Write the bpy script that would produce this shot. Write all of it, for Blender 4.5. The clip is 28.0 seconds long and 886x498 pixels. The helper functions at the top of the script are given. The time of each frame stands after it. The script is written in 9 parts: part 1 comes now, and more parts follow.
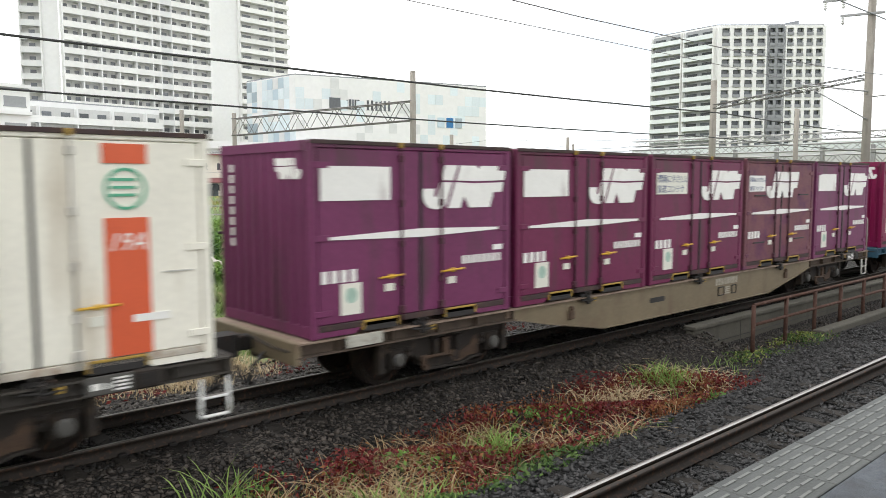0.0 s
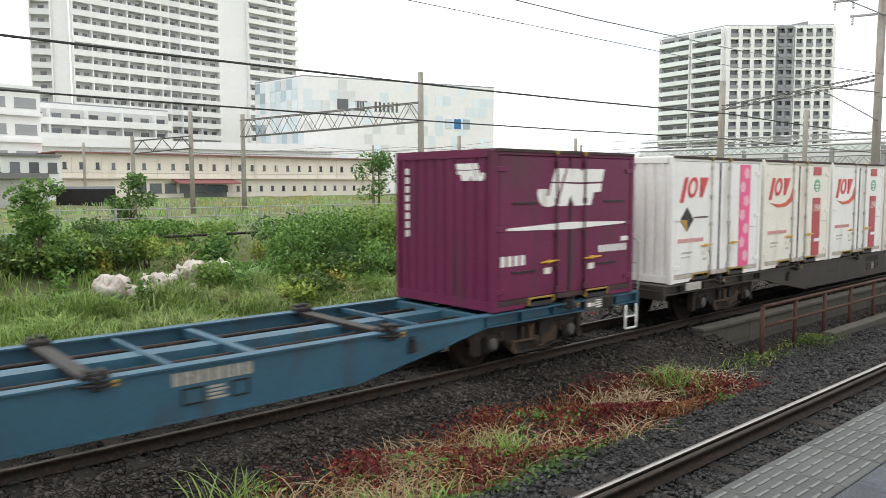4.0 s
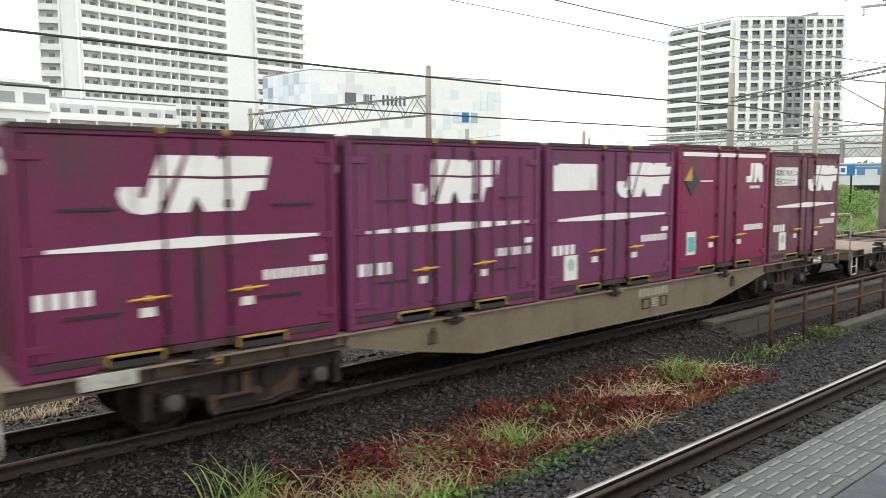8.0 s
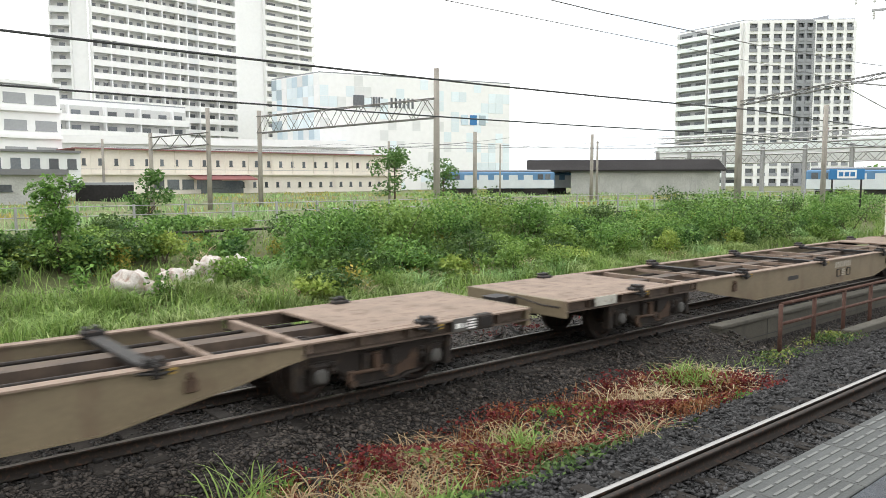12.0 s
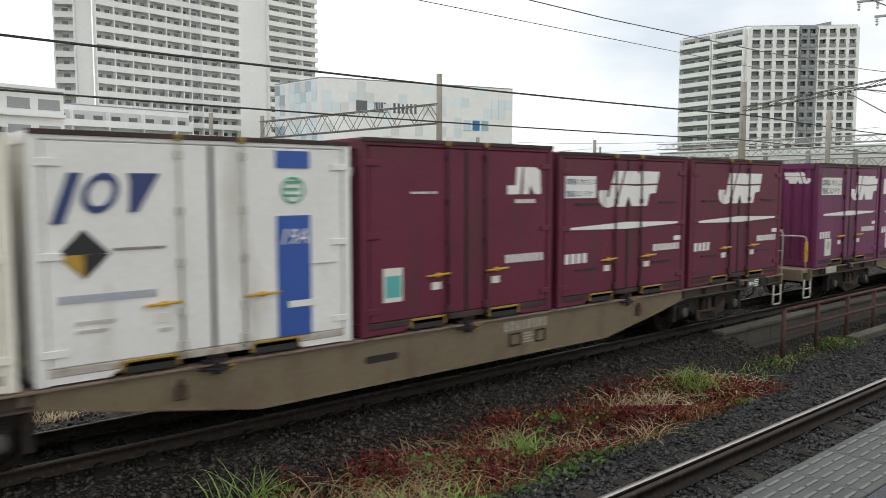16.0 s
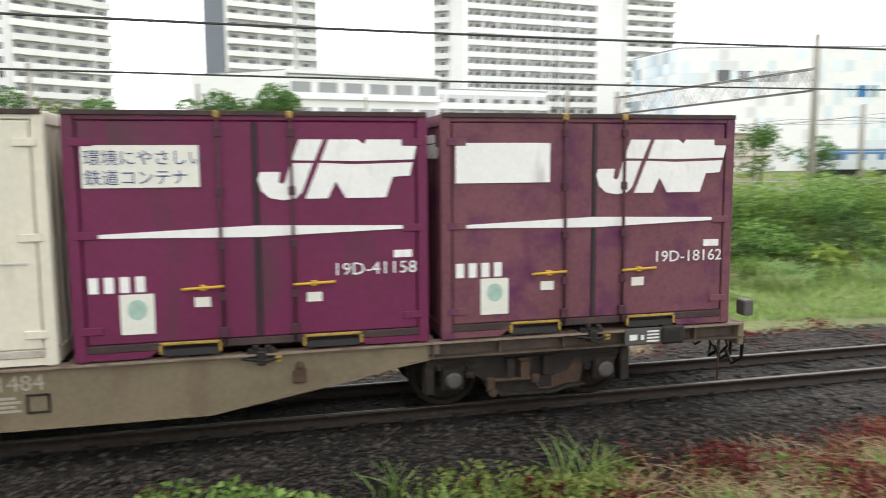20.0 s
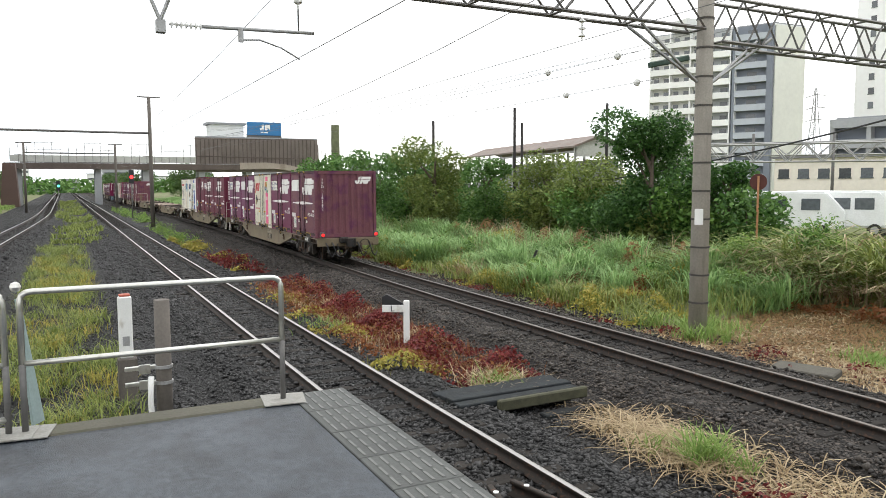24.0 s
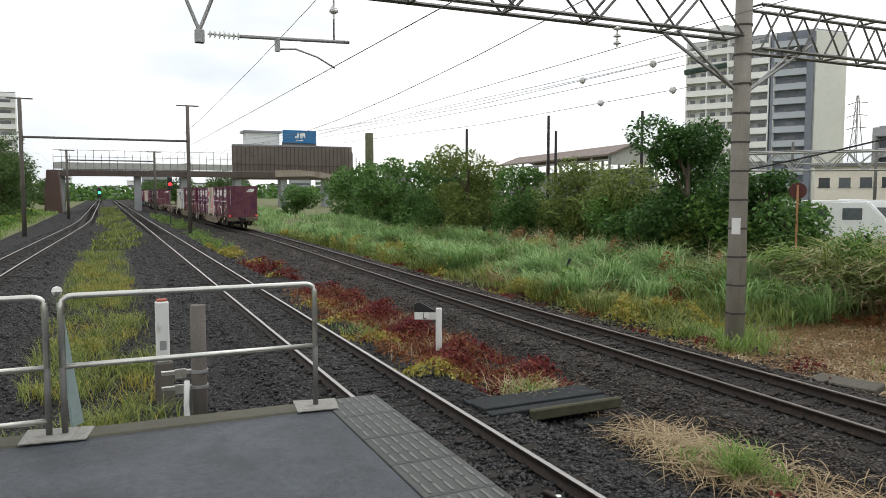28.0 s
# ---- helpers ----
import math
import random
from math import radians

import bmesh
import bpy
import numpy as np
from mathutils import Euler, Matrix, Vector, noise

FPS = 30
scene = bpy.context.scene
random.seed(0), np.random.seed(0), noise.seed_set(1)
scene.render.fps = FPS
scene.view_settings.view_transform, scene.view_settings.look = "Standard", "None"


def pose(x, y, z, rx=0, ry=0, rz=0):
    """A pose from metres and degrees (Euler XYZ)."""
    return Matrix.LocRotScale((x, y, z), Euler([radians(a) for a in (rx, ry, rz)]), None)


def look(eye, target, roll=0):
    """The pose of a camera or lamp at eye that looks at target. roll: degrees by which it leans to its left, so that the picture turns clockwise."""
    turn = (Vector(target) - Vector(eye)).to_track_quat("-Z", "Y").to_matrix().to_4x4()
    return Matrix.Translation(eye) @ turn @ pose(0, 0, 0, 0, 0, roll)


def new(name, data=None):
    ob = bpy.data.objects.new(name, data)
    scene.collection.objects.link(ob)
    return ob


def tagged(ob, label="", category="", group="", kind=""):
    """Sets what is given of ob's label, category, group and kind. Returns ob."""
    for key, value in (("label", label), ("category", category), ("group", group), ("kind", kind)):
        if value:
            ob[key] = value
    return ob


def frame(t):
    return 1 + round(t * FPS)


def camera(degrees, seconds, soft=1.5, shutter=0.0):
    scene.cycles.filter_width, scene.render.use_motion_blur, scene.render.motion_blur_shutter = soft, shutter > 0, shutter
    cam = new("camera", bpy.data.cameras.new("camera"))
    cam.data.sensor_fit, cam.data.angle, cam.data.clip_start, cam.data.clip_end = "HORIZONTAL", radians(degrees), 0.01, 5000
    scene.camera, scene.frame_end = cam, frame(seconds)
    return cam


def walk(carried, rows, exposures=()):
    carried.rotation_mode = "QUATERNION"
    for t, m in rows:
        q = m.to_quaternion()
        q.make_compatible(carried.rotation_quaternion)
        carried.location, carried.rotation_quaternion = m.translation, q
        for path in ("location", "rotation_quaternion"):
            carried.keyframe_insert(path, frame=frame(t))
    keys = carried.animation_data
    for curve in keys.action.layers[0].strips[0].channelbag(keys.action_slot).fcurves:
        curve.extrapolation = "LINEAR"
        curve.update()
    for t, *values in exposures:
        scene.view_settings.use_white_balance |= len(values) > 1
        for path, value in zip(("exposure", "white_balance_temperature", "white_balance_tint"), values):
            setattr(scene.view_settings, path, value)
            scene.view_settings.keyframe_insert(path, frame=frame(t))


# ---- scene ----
cam = camera(61.0, 28.0, soft=0.65, shutter=0.36)
PATH = (
    (0.0, pose(0, 0, 2.98, 85.00, 0.10, -41.95)),
    (0.5, pose(0, 0, 2.98, 84.90, 0.10, -41.85)),
    (1.0, pose(0, 0, 2.98, 85.00, 0.00, -41.75)),
    (1.5, pose(0, 0, 2.98, 85.00, 0.00, -41.66)),
    (2.0, pose(0, 0, 2.98, 85.00, 0.00, -41.56)),
    (2.5, pose(0, 0, 2.98, 85.00, 0.10, -41.46)),
    (4.5, pose(0, 0, 2.98, 85.10, 0.10, -41.36)),
    (5.0, pose(0, 0, 2.98, 85.10, 0.10, -41.36)),
    (5.5, pose(0, 0, 2.98, 85.00, 0.20, -41.26)),
    (6.0, pose(0, 0, 2.98, 84.90, 0.20, -41.26)),
    (6.5, pose(0, 0, 2.98, 84.80, 0.20, -41.16)),
    (7.0, pose(0, 0, 2.98, 84.70, 0.30, -41.07)),
    (7.5, pose(0, 0, 2.98, 84.60, 0.30, -40.87)),
    (8.0, pose(0, 0, 2.98, 84.60, 0.30, -40.77)),
    (8.5, pose(0, 0, 2.98, 84.40, 0.30, -40.67)),
    (9.0, pose(0, 0, 2.98, 84.30, 0.30, -40.48)),
    (9.5, pose(0, 0, 2.98, 84.40, 0.30, -40.38)),
    (10.0, pose(0, 0, 2.98, 84.50, 0.20, -40.28)),
    (10.5, pose(0, 0, 2.98, 84.70, 0.20, -40.18)),
    (11.0, pose(0, 0, 2.98, 84.80, 0.20, -40.18)),
    (11.5, pose(0, 0, 2.98, 84.90, 0.10, -40.18)),
    (12.0, pose(0, 0, 2.98, 84.80, 0.10, -40.18)),
    (12.5, pose(0, 0, 2.98, 84.80, 0.10, -40.18)),
    (14.5, pose(0, 0, 2.98, 85.10, -0.10, -39.98)),
    (15.0, pose(0, 0, 2.98, 85.20, -0.10, -40.08)),
    (15.5, pose(0, 0, 2.98, 85.20, -0.10, -39.98)),
    (16.0, pose(0, 0, 2.98, 85.20, 0.00, -39.98)),
    (16.5, pose(0, 0, 2.98, 85.10, 0.00, -39.98)),
    (17.0, pose(0, 0, 2.98, 85.10, 0.00, -39.89)),
    (17.5, pose(0, 0, 2.98, 85.10, 0.00, -39.89)),
    (18.0, pose(0, 0, 2.98, 85.10, 0.00, -39.69)),
    (18.5, pose(0, 0, 2.98, 84.90, 0.00, -38.51)),
    (19.0, pose(0, 0, 2.98, 84.60, 0.20, -34.48)),
    (19.5, pose(0, 0, 2.98, 84.10, 0.40, -26.71)),
    (20.0, pose(0, 0, 2.98, 83.50, 0.40, -13.74)),
    (20.5, pose(0, 0, 2.98, 82.90, 0.50, 2.28)),
    (21.0, pose(0, 0, 2.98, 82.50, 0.60, 18.50)),
    (21.5, pose(0, 0, 2.98, 82.50, 0.90, 33.84)),
    (22.0, pose(0, 0, 2.98, 82.80, 0.90, 45.83)),
    (22.5, pose(0, 0, 2.98, 83.50, 0.80, 54.29)),
    (24.5, pose(0, 0, 2.98, 85.33, 0.20, 63.93)),
    (25.0, pose(0, 0, 2.98, 85.43, 0.30, 64.61)),
    (25.5, pose(0, 0, 2.98, 85.53, 0.20, 64.81)),
    (26.0, pose(0, 0, 2.98, 85.63, 0.10, 65.11)),
    (26.5, pose(0, 0, 2.98, 85.63, 0.00, 65.20)),
    (27.0, pose(0, 0, 2.98, 85.73, 0.00, 65.50)),
    (27.5, pose(0, 0, 2.98, 85.73, 0.00, 65.60)),
    (28.0, pose(0, 0, 2.98, 85.73, 0.00, 65.79)),
)
EXPOSURE = ((0.0, -0.20), (2.0, -0.20), (5.0, -0.50), (6.0, -0.78), (7.0, -0.66), (8.0, -0.10), (9.0, 0.05), (10.0, 0.20), (11.0, 0.05), (12.5, -0.10), (15.0, -0.48), (16.0, -0.75), (17.0, -0.30), (18.0, -0.08), (19.0, -0.30), (19.5, -0.25), (20.0, 0.02), (20.5, 0.37), (21.0, 0.77), (21.5, 0.92), (22.0, 0.97), (22.5, 0.87), (24.5, -0.42), (25.0, -0.48), (28.0, -0.74))
walk(cam, PATH, EXPOSURE)

# ---- light: a bright, overcast afternoon ----
world = bpy.data.worlds.new("sky")
scene.world = world
world.use_nodes = True
wn, wl = world.node_tree.nodes, world.node_tree.links
wn.clear()
sky = wn.new("ShaderNodeTexSky")
sky.sky_type, sky.sun_disc = "NISHITA", False
sky.sun_elevation, sky.sun_rotation = radians(58), radians(343)
sky_bg = wn.new("ShaderNodeBackground")
sky_bg.inputs["Strength"].default_value = 0.12
wl.new(sky.outputs[0], sky_bg.inputs["Color"])
cloud_coord = wn.new("ShaderNodeTexCoord")
cloud_map = wn.new("ShaderNodeMapping")
cloud_map.inputs["Scale"].default_value = (1.0, 1.0, 3.2)
cloud_noise = wn.new("ShaderNodeTexNoise")
cloud_noise.inputs["Scale"].default_value = 1.7
cloud_noise.inputs["Detail"].default_value = 7.0
cloud_ramp = wn.new("ShaderNodeValToRGB")
cloud_ramp.color_ramp.elements[0].position, cloud_ramp.color_ramp.elements[0].color = 0.34, (0.62, 0.68, 0.74, 1)
cloud_ramp.color_ramp.elements[1].position, cloud_ramp.color_ramp.elements[1].color = 0.54, (1.0, 1.0, 0.985, 1)
cloud_bg = wn.new("ShaderNodeBackground")
cloud_bg.inputs["Strength"].default_value = 2.2
sky_mix = wn.new("ShaderNodeMixShader")
sky_mix.inputs[0].default_value = 0.9
wl.new(cloud_coord.outputs["Generated"], cloud_map.inputs["Vector"])
wl.new(cloud_map.outputs[0], cloud_noise.inputs["Vector"])
wl.new(cloud_noise.outputs["Fac"], cloud_ramp.inputs[0])
wl.new(cloud_ramp.outputs[0], cloud_bg.inputs["Color"])
wl.new(sky_bg.outputs[0], sky_mix.inputs[1])
wl.new(cloud_bg.outputs[0], sky_mix.inputs[2])
wl.new(sky_mix.outputs[0], wn.new("ShaderNodeOutputWorld").inputs["Surface"])

sun = new("sun", bpy.data.lights.new("sun", "SUN"))
sun.data.energy, sun.data.angle, sun.data.color = 1.9, radians(30), (1.0, 0.97, 0.93)
sun.matrix_world = look((-15, 60, 84), (0, 10, 0))


# ---- materials ----
def paint(name, col, rough=0.6, metal=0.0, vary=0.12, scale=3.0, dirt=None, dirt_amount=0.0, streak=1.0, bump=0.0, bump_scale=60.0, island=0.0, obj_random=0.0, spec=0.5):
    """A procedural surface: two scales of tone, dirt patches (stretched downwards by streak), fine relief."""
    m = bpy.data.materials.new(name)
    m.use_nodes = True
    n, k = m.node_tree.nodes, m.node_tree.links
    b = n["Principled BSDF"]
    b.inputs["Roughness"].default_value, b.inputs["Metallic"].default_value = rough, metal
    b.inputs["Specular IOR Level"].default_value = spec
    co = n.new("ShaderNodeTexCoord")
    big, small = n.new("ShaderNodeTexNoise"), n.new("ShaderNodeTexNoise")
    big.inputs["Scale"].default_value, big.inputs["Detail"].default_value = scale, 4.0
    small.inputs["Scale"].default_value, small.inputs["Detail"].default_value = scale * 14, 3.0
    k.new(co.outputs["Object"], big.inputs["Vector"])
    k.new(co.outputs["Object"], small.inputs["Vector"])
    add = n.new("ShaderNodeMath")
    add.operation = "ADD"
    k.new(big.outputs["Fac"], add.inputs[0])
    k.new(small.outputs["Fac"], add.inputs[1])
    tone = n.new("ShaderNodeMapRange")
    tone.inputs["From Min"].default_value, tone.inputs["From Max"].default_value = 0.7, 1.3
    tone.inputs["To Min"].default_value, tone.inputs["To Max"].default_value = 1 - vary, 1 + vary
    k.new(add.outputs[0], tone.inputs["Value"])
    last = tone.outputs[0]
    for amount, node, socket in ((island, "ShaderNodeNewGeometry", "Random Per Island"), (obj_random, "ShaderNodeObjectInfo", "Random")):
        if amount:
            src, mr, mul = n.new(node), n.new("ShaderNodeMapRange"), n.new("ShaderNodeMath")
            mr.inputs["To Min"].default_value, mr.inputs["To Max"].default_value = 1 - amount, 1 + amount
            mul.operation = "MULTIPLY"
            k.new(src.outputs[socket], mr.inputs["Value"])
            k.new(mr.outputs[0], mul.inputs[0])
            k.new(last, mul.inputs[1])
            last = mul.outputs[0]
    mixed = n.new("ShaderNodeVectorMath")
    mixed.operation = "SCALE"
    mixed.inputs[0].default_value = col
    k.new(last, mixed.inputs["Scale"])
    colour = mixed.outputs[0]
    if dirt:
        mp, dn, dr, mx = n.new("ShaderNodeMapping"), n.new("ShaderNodeTexNoise"), n.new("ShaderNodeMapRange"), n.new("ShaderNodeMix")
        mp.inputs["Scale"].default_value = (1, 1, 1 / streak)
        dn.inputs["Scale"].default_value, dn.inputs["Detail"].default_value = scale * 2.2, 6.0
        dr.inputs["From Min"].default_value, dr.inputs["From Max"].default_value = 0.62 - 0.3 * dirt_amount, 0.80 - 0.2 * dirt_amount
        dr.inputs["To Max"].default_value = min(1.0, 0.45 + dirt_amount)
        mx.data_type = "RGBA"
        k.new(co.outputs["Object"], mp.inputs["Vector"])
        k.new(mp.outputs[0], dn.inputs["Vector"])
        k.new(dn.outputs["Fac"], dr.inputs["Value"])
        k.new(dr.outputs[0], mx.inputs[0])
        k.new(colour, mx.inputs[6])
        mx.inputs[7].default_value = (*dirt, 1)
        colour = mx.outputs[2]
    k.new(colour, b.inputs["Base Color"])
    if bump:
        bn, bp = n.new("ShaderNodeTexNoise"), n.new("ShaderNodeBump")
        bn.inputs["Scale"].default_value, bn.inputs["Detail"].default_value = bump_scale, 3.0
        bp.inputs["Strength"].default_value, bp.inputs["Distance"].default_value = bump, 0.02
        k.new(co.outputs["Object"], bn.inputs["Vector"])
        k.new(bn.outputs["Fac"], bp.inputs["Height"])
        k.new(bp.outputs[0], b.inputs["Normal"])
    return m


def leafy(name, a, b_col, rough=0.55):
    """Leaves or blades: each one takes its own tone between two colours; a little light comes through."""
    m = bpy.data.materials.new(name)
    m.use_nodes = True
    n, k = m.node_tree.nodes, m.node_tree.links
    b = n["Principled BSDF"]
    b.inputs["Roughness"].default_value = rough
    b.inputs["Specular IOR Level"].default_value = 0.25
    geo, mx = n.new("ShaderNodeNewGeometry"), n.new("ShaderNodeMix")
    mx.data_type = "RGBA"
    mx.inputs[6].default_value, mx.inputs[7].default_value = (*a, 1), (*b_col, 1)
    k.new(geo.outputs["Random Per Island"], mx.inputs[0])
    k.new(mx.outputs[2], b.inputs["Base Color"])
    tr, ms = n.new("ShaderNodeBsdfTranslucent"), n.new("ShaderNodeMixShader")
    ms.inputs[0].default_value = 0.3
    k.new(mx.outputs[2], tr.inputs["Color"])
    k.new(b.outputs[0], ms.inputs[1])
    k.new(tr.outputs[0], ms.inputs[2])
    k.new(ms.outputs[0], n["Material Output"].inputs["Surface"])
    return m


def crushed_stone(name, col_a, col_b, y0, y1, size):
    """Packed crushed stone: one tone per stone, dark joints, rough relief; grey by the platform, brown by the goods track."""
    m = bpy.data.materials.new(name)
    m.use_nodes = True
    n, k = m.node_tree.nodes, m.node_tree.links
    b = n["Principled BSDF"]
    b.inputs["Roughness"].default_value, b.inputs["Specular IOR Level"].default_value = 0.75, 0.25
    co, warp, add = n.new("ShaderNodeTexCoord"), n.new("ShaderNodeTexNoise"), n.new("ShaderNodeVectorMath")
    warp.inputs["Scale"].default_value = 9.0
    add.operation = "MULTIPLY_ADD"
    add.inputs[1].default_value = (0.05, 0.05, 0.05)
    k.new(co.outputs["Object"], warp.inputs["Vector"])
    k.new(warp.outputs["Color"], add.inputs[0])
    k.new(co.outputs["Object"], add.inputs[2])
    cell, edge = n.new("ShaderNodeTexVoronoi"), n.new("ShaderNodeTexVoronoi")
    edge.feature = "DISTANCE_TO_EDGE"
    for v in (cell, edge):
        v.inputs["Scale"].default_value = 1 / size
        k.new(add.outputs[0], v.inputs["Vector"])
    tone, joint, mul, sep = n.new("ShaderNodeMapRange"), n.new("ShaderNodeMapRange"), n.new("ShaderNodeMath"), n.new("ShaderNodeSeparateXYZ")
    side, colour, scaled = n.new("ShaderNodeMapRange"), n.new("ShaderNodeMix"), n.new("ShaderNodeVectorMath")
    split = n.new("ShaderNodeSeparateColor")
    k.new(cell.outputs["Color"], split.inputs[0])
    k.new(split.outputs[0], tone.inputs["Value"])
    tone.inputs["To Min"].default_value, tone.inputs["To Max"].default_value = 0.25, 2.0
    k.new(edge.outputs["Distance"], joint.inputs["Value"])
    joint.inputs["From Max"].default_value, joint.inputs["To Min"].default_value = 0.16, 0.12
    mul.operation = "MULTIPLY"
    k.new(tone.outputs[0], mul.inputs[0])
    k.new(joint.outputs[0], mul.inputs[1])
    k.new(co.outputs["Object"], sep.inputs[0])
    k.new(sep.outputs["Y"], side.inputs["Value"])
    side.inputs["From Min"].default_value, side.inputs["From Max"].default_value = y0, y1
    colour.data_type = "RGBA"
    colour.inputs[6].default_value, colour.inputs[7].default_value = (*col_a, 1), (*col_b, 1)
    k.new(side.outputs[0], colour.inputs[0])
    scaled.operation = "SCALE"
    k.new(colour.outputs[2], scaled.inputs[0])
    k.new(mul.outputs[0], scaled.inputs["Scale"])
    k.new(scaled.outputs[0], b.inputs["Base Color"])
    bp = n.new("ShaderNodeBump")
    bp.inputs["Strength"].default_value, bp.inputs["Distance"].default_value = 1.0, 0.05
    k.new(joint.outputs[0], bp.inputs["Height"])
    k.new(bp.outputs[0], b.inputs["Normal"])
    return m


def glowing(name, col, strength):
    m = paint(name, col, 0.3)
    b = m.node_tree.nodes["Principled BSDF"]
    b.inputs["Emission Color"].default_value, b.inputs["Emission Strength"].default_value = (*col, 1), strength
    return m


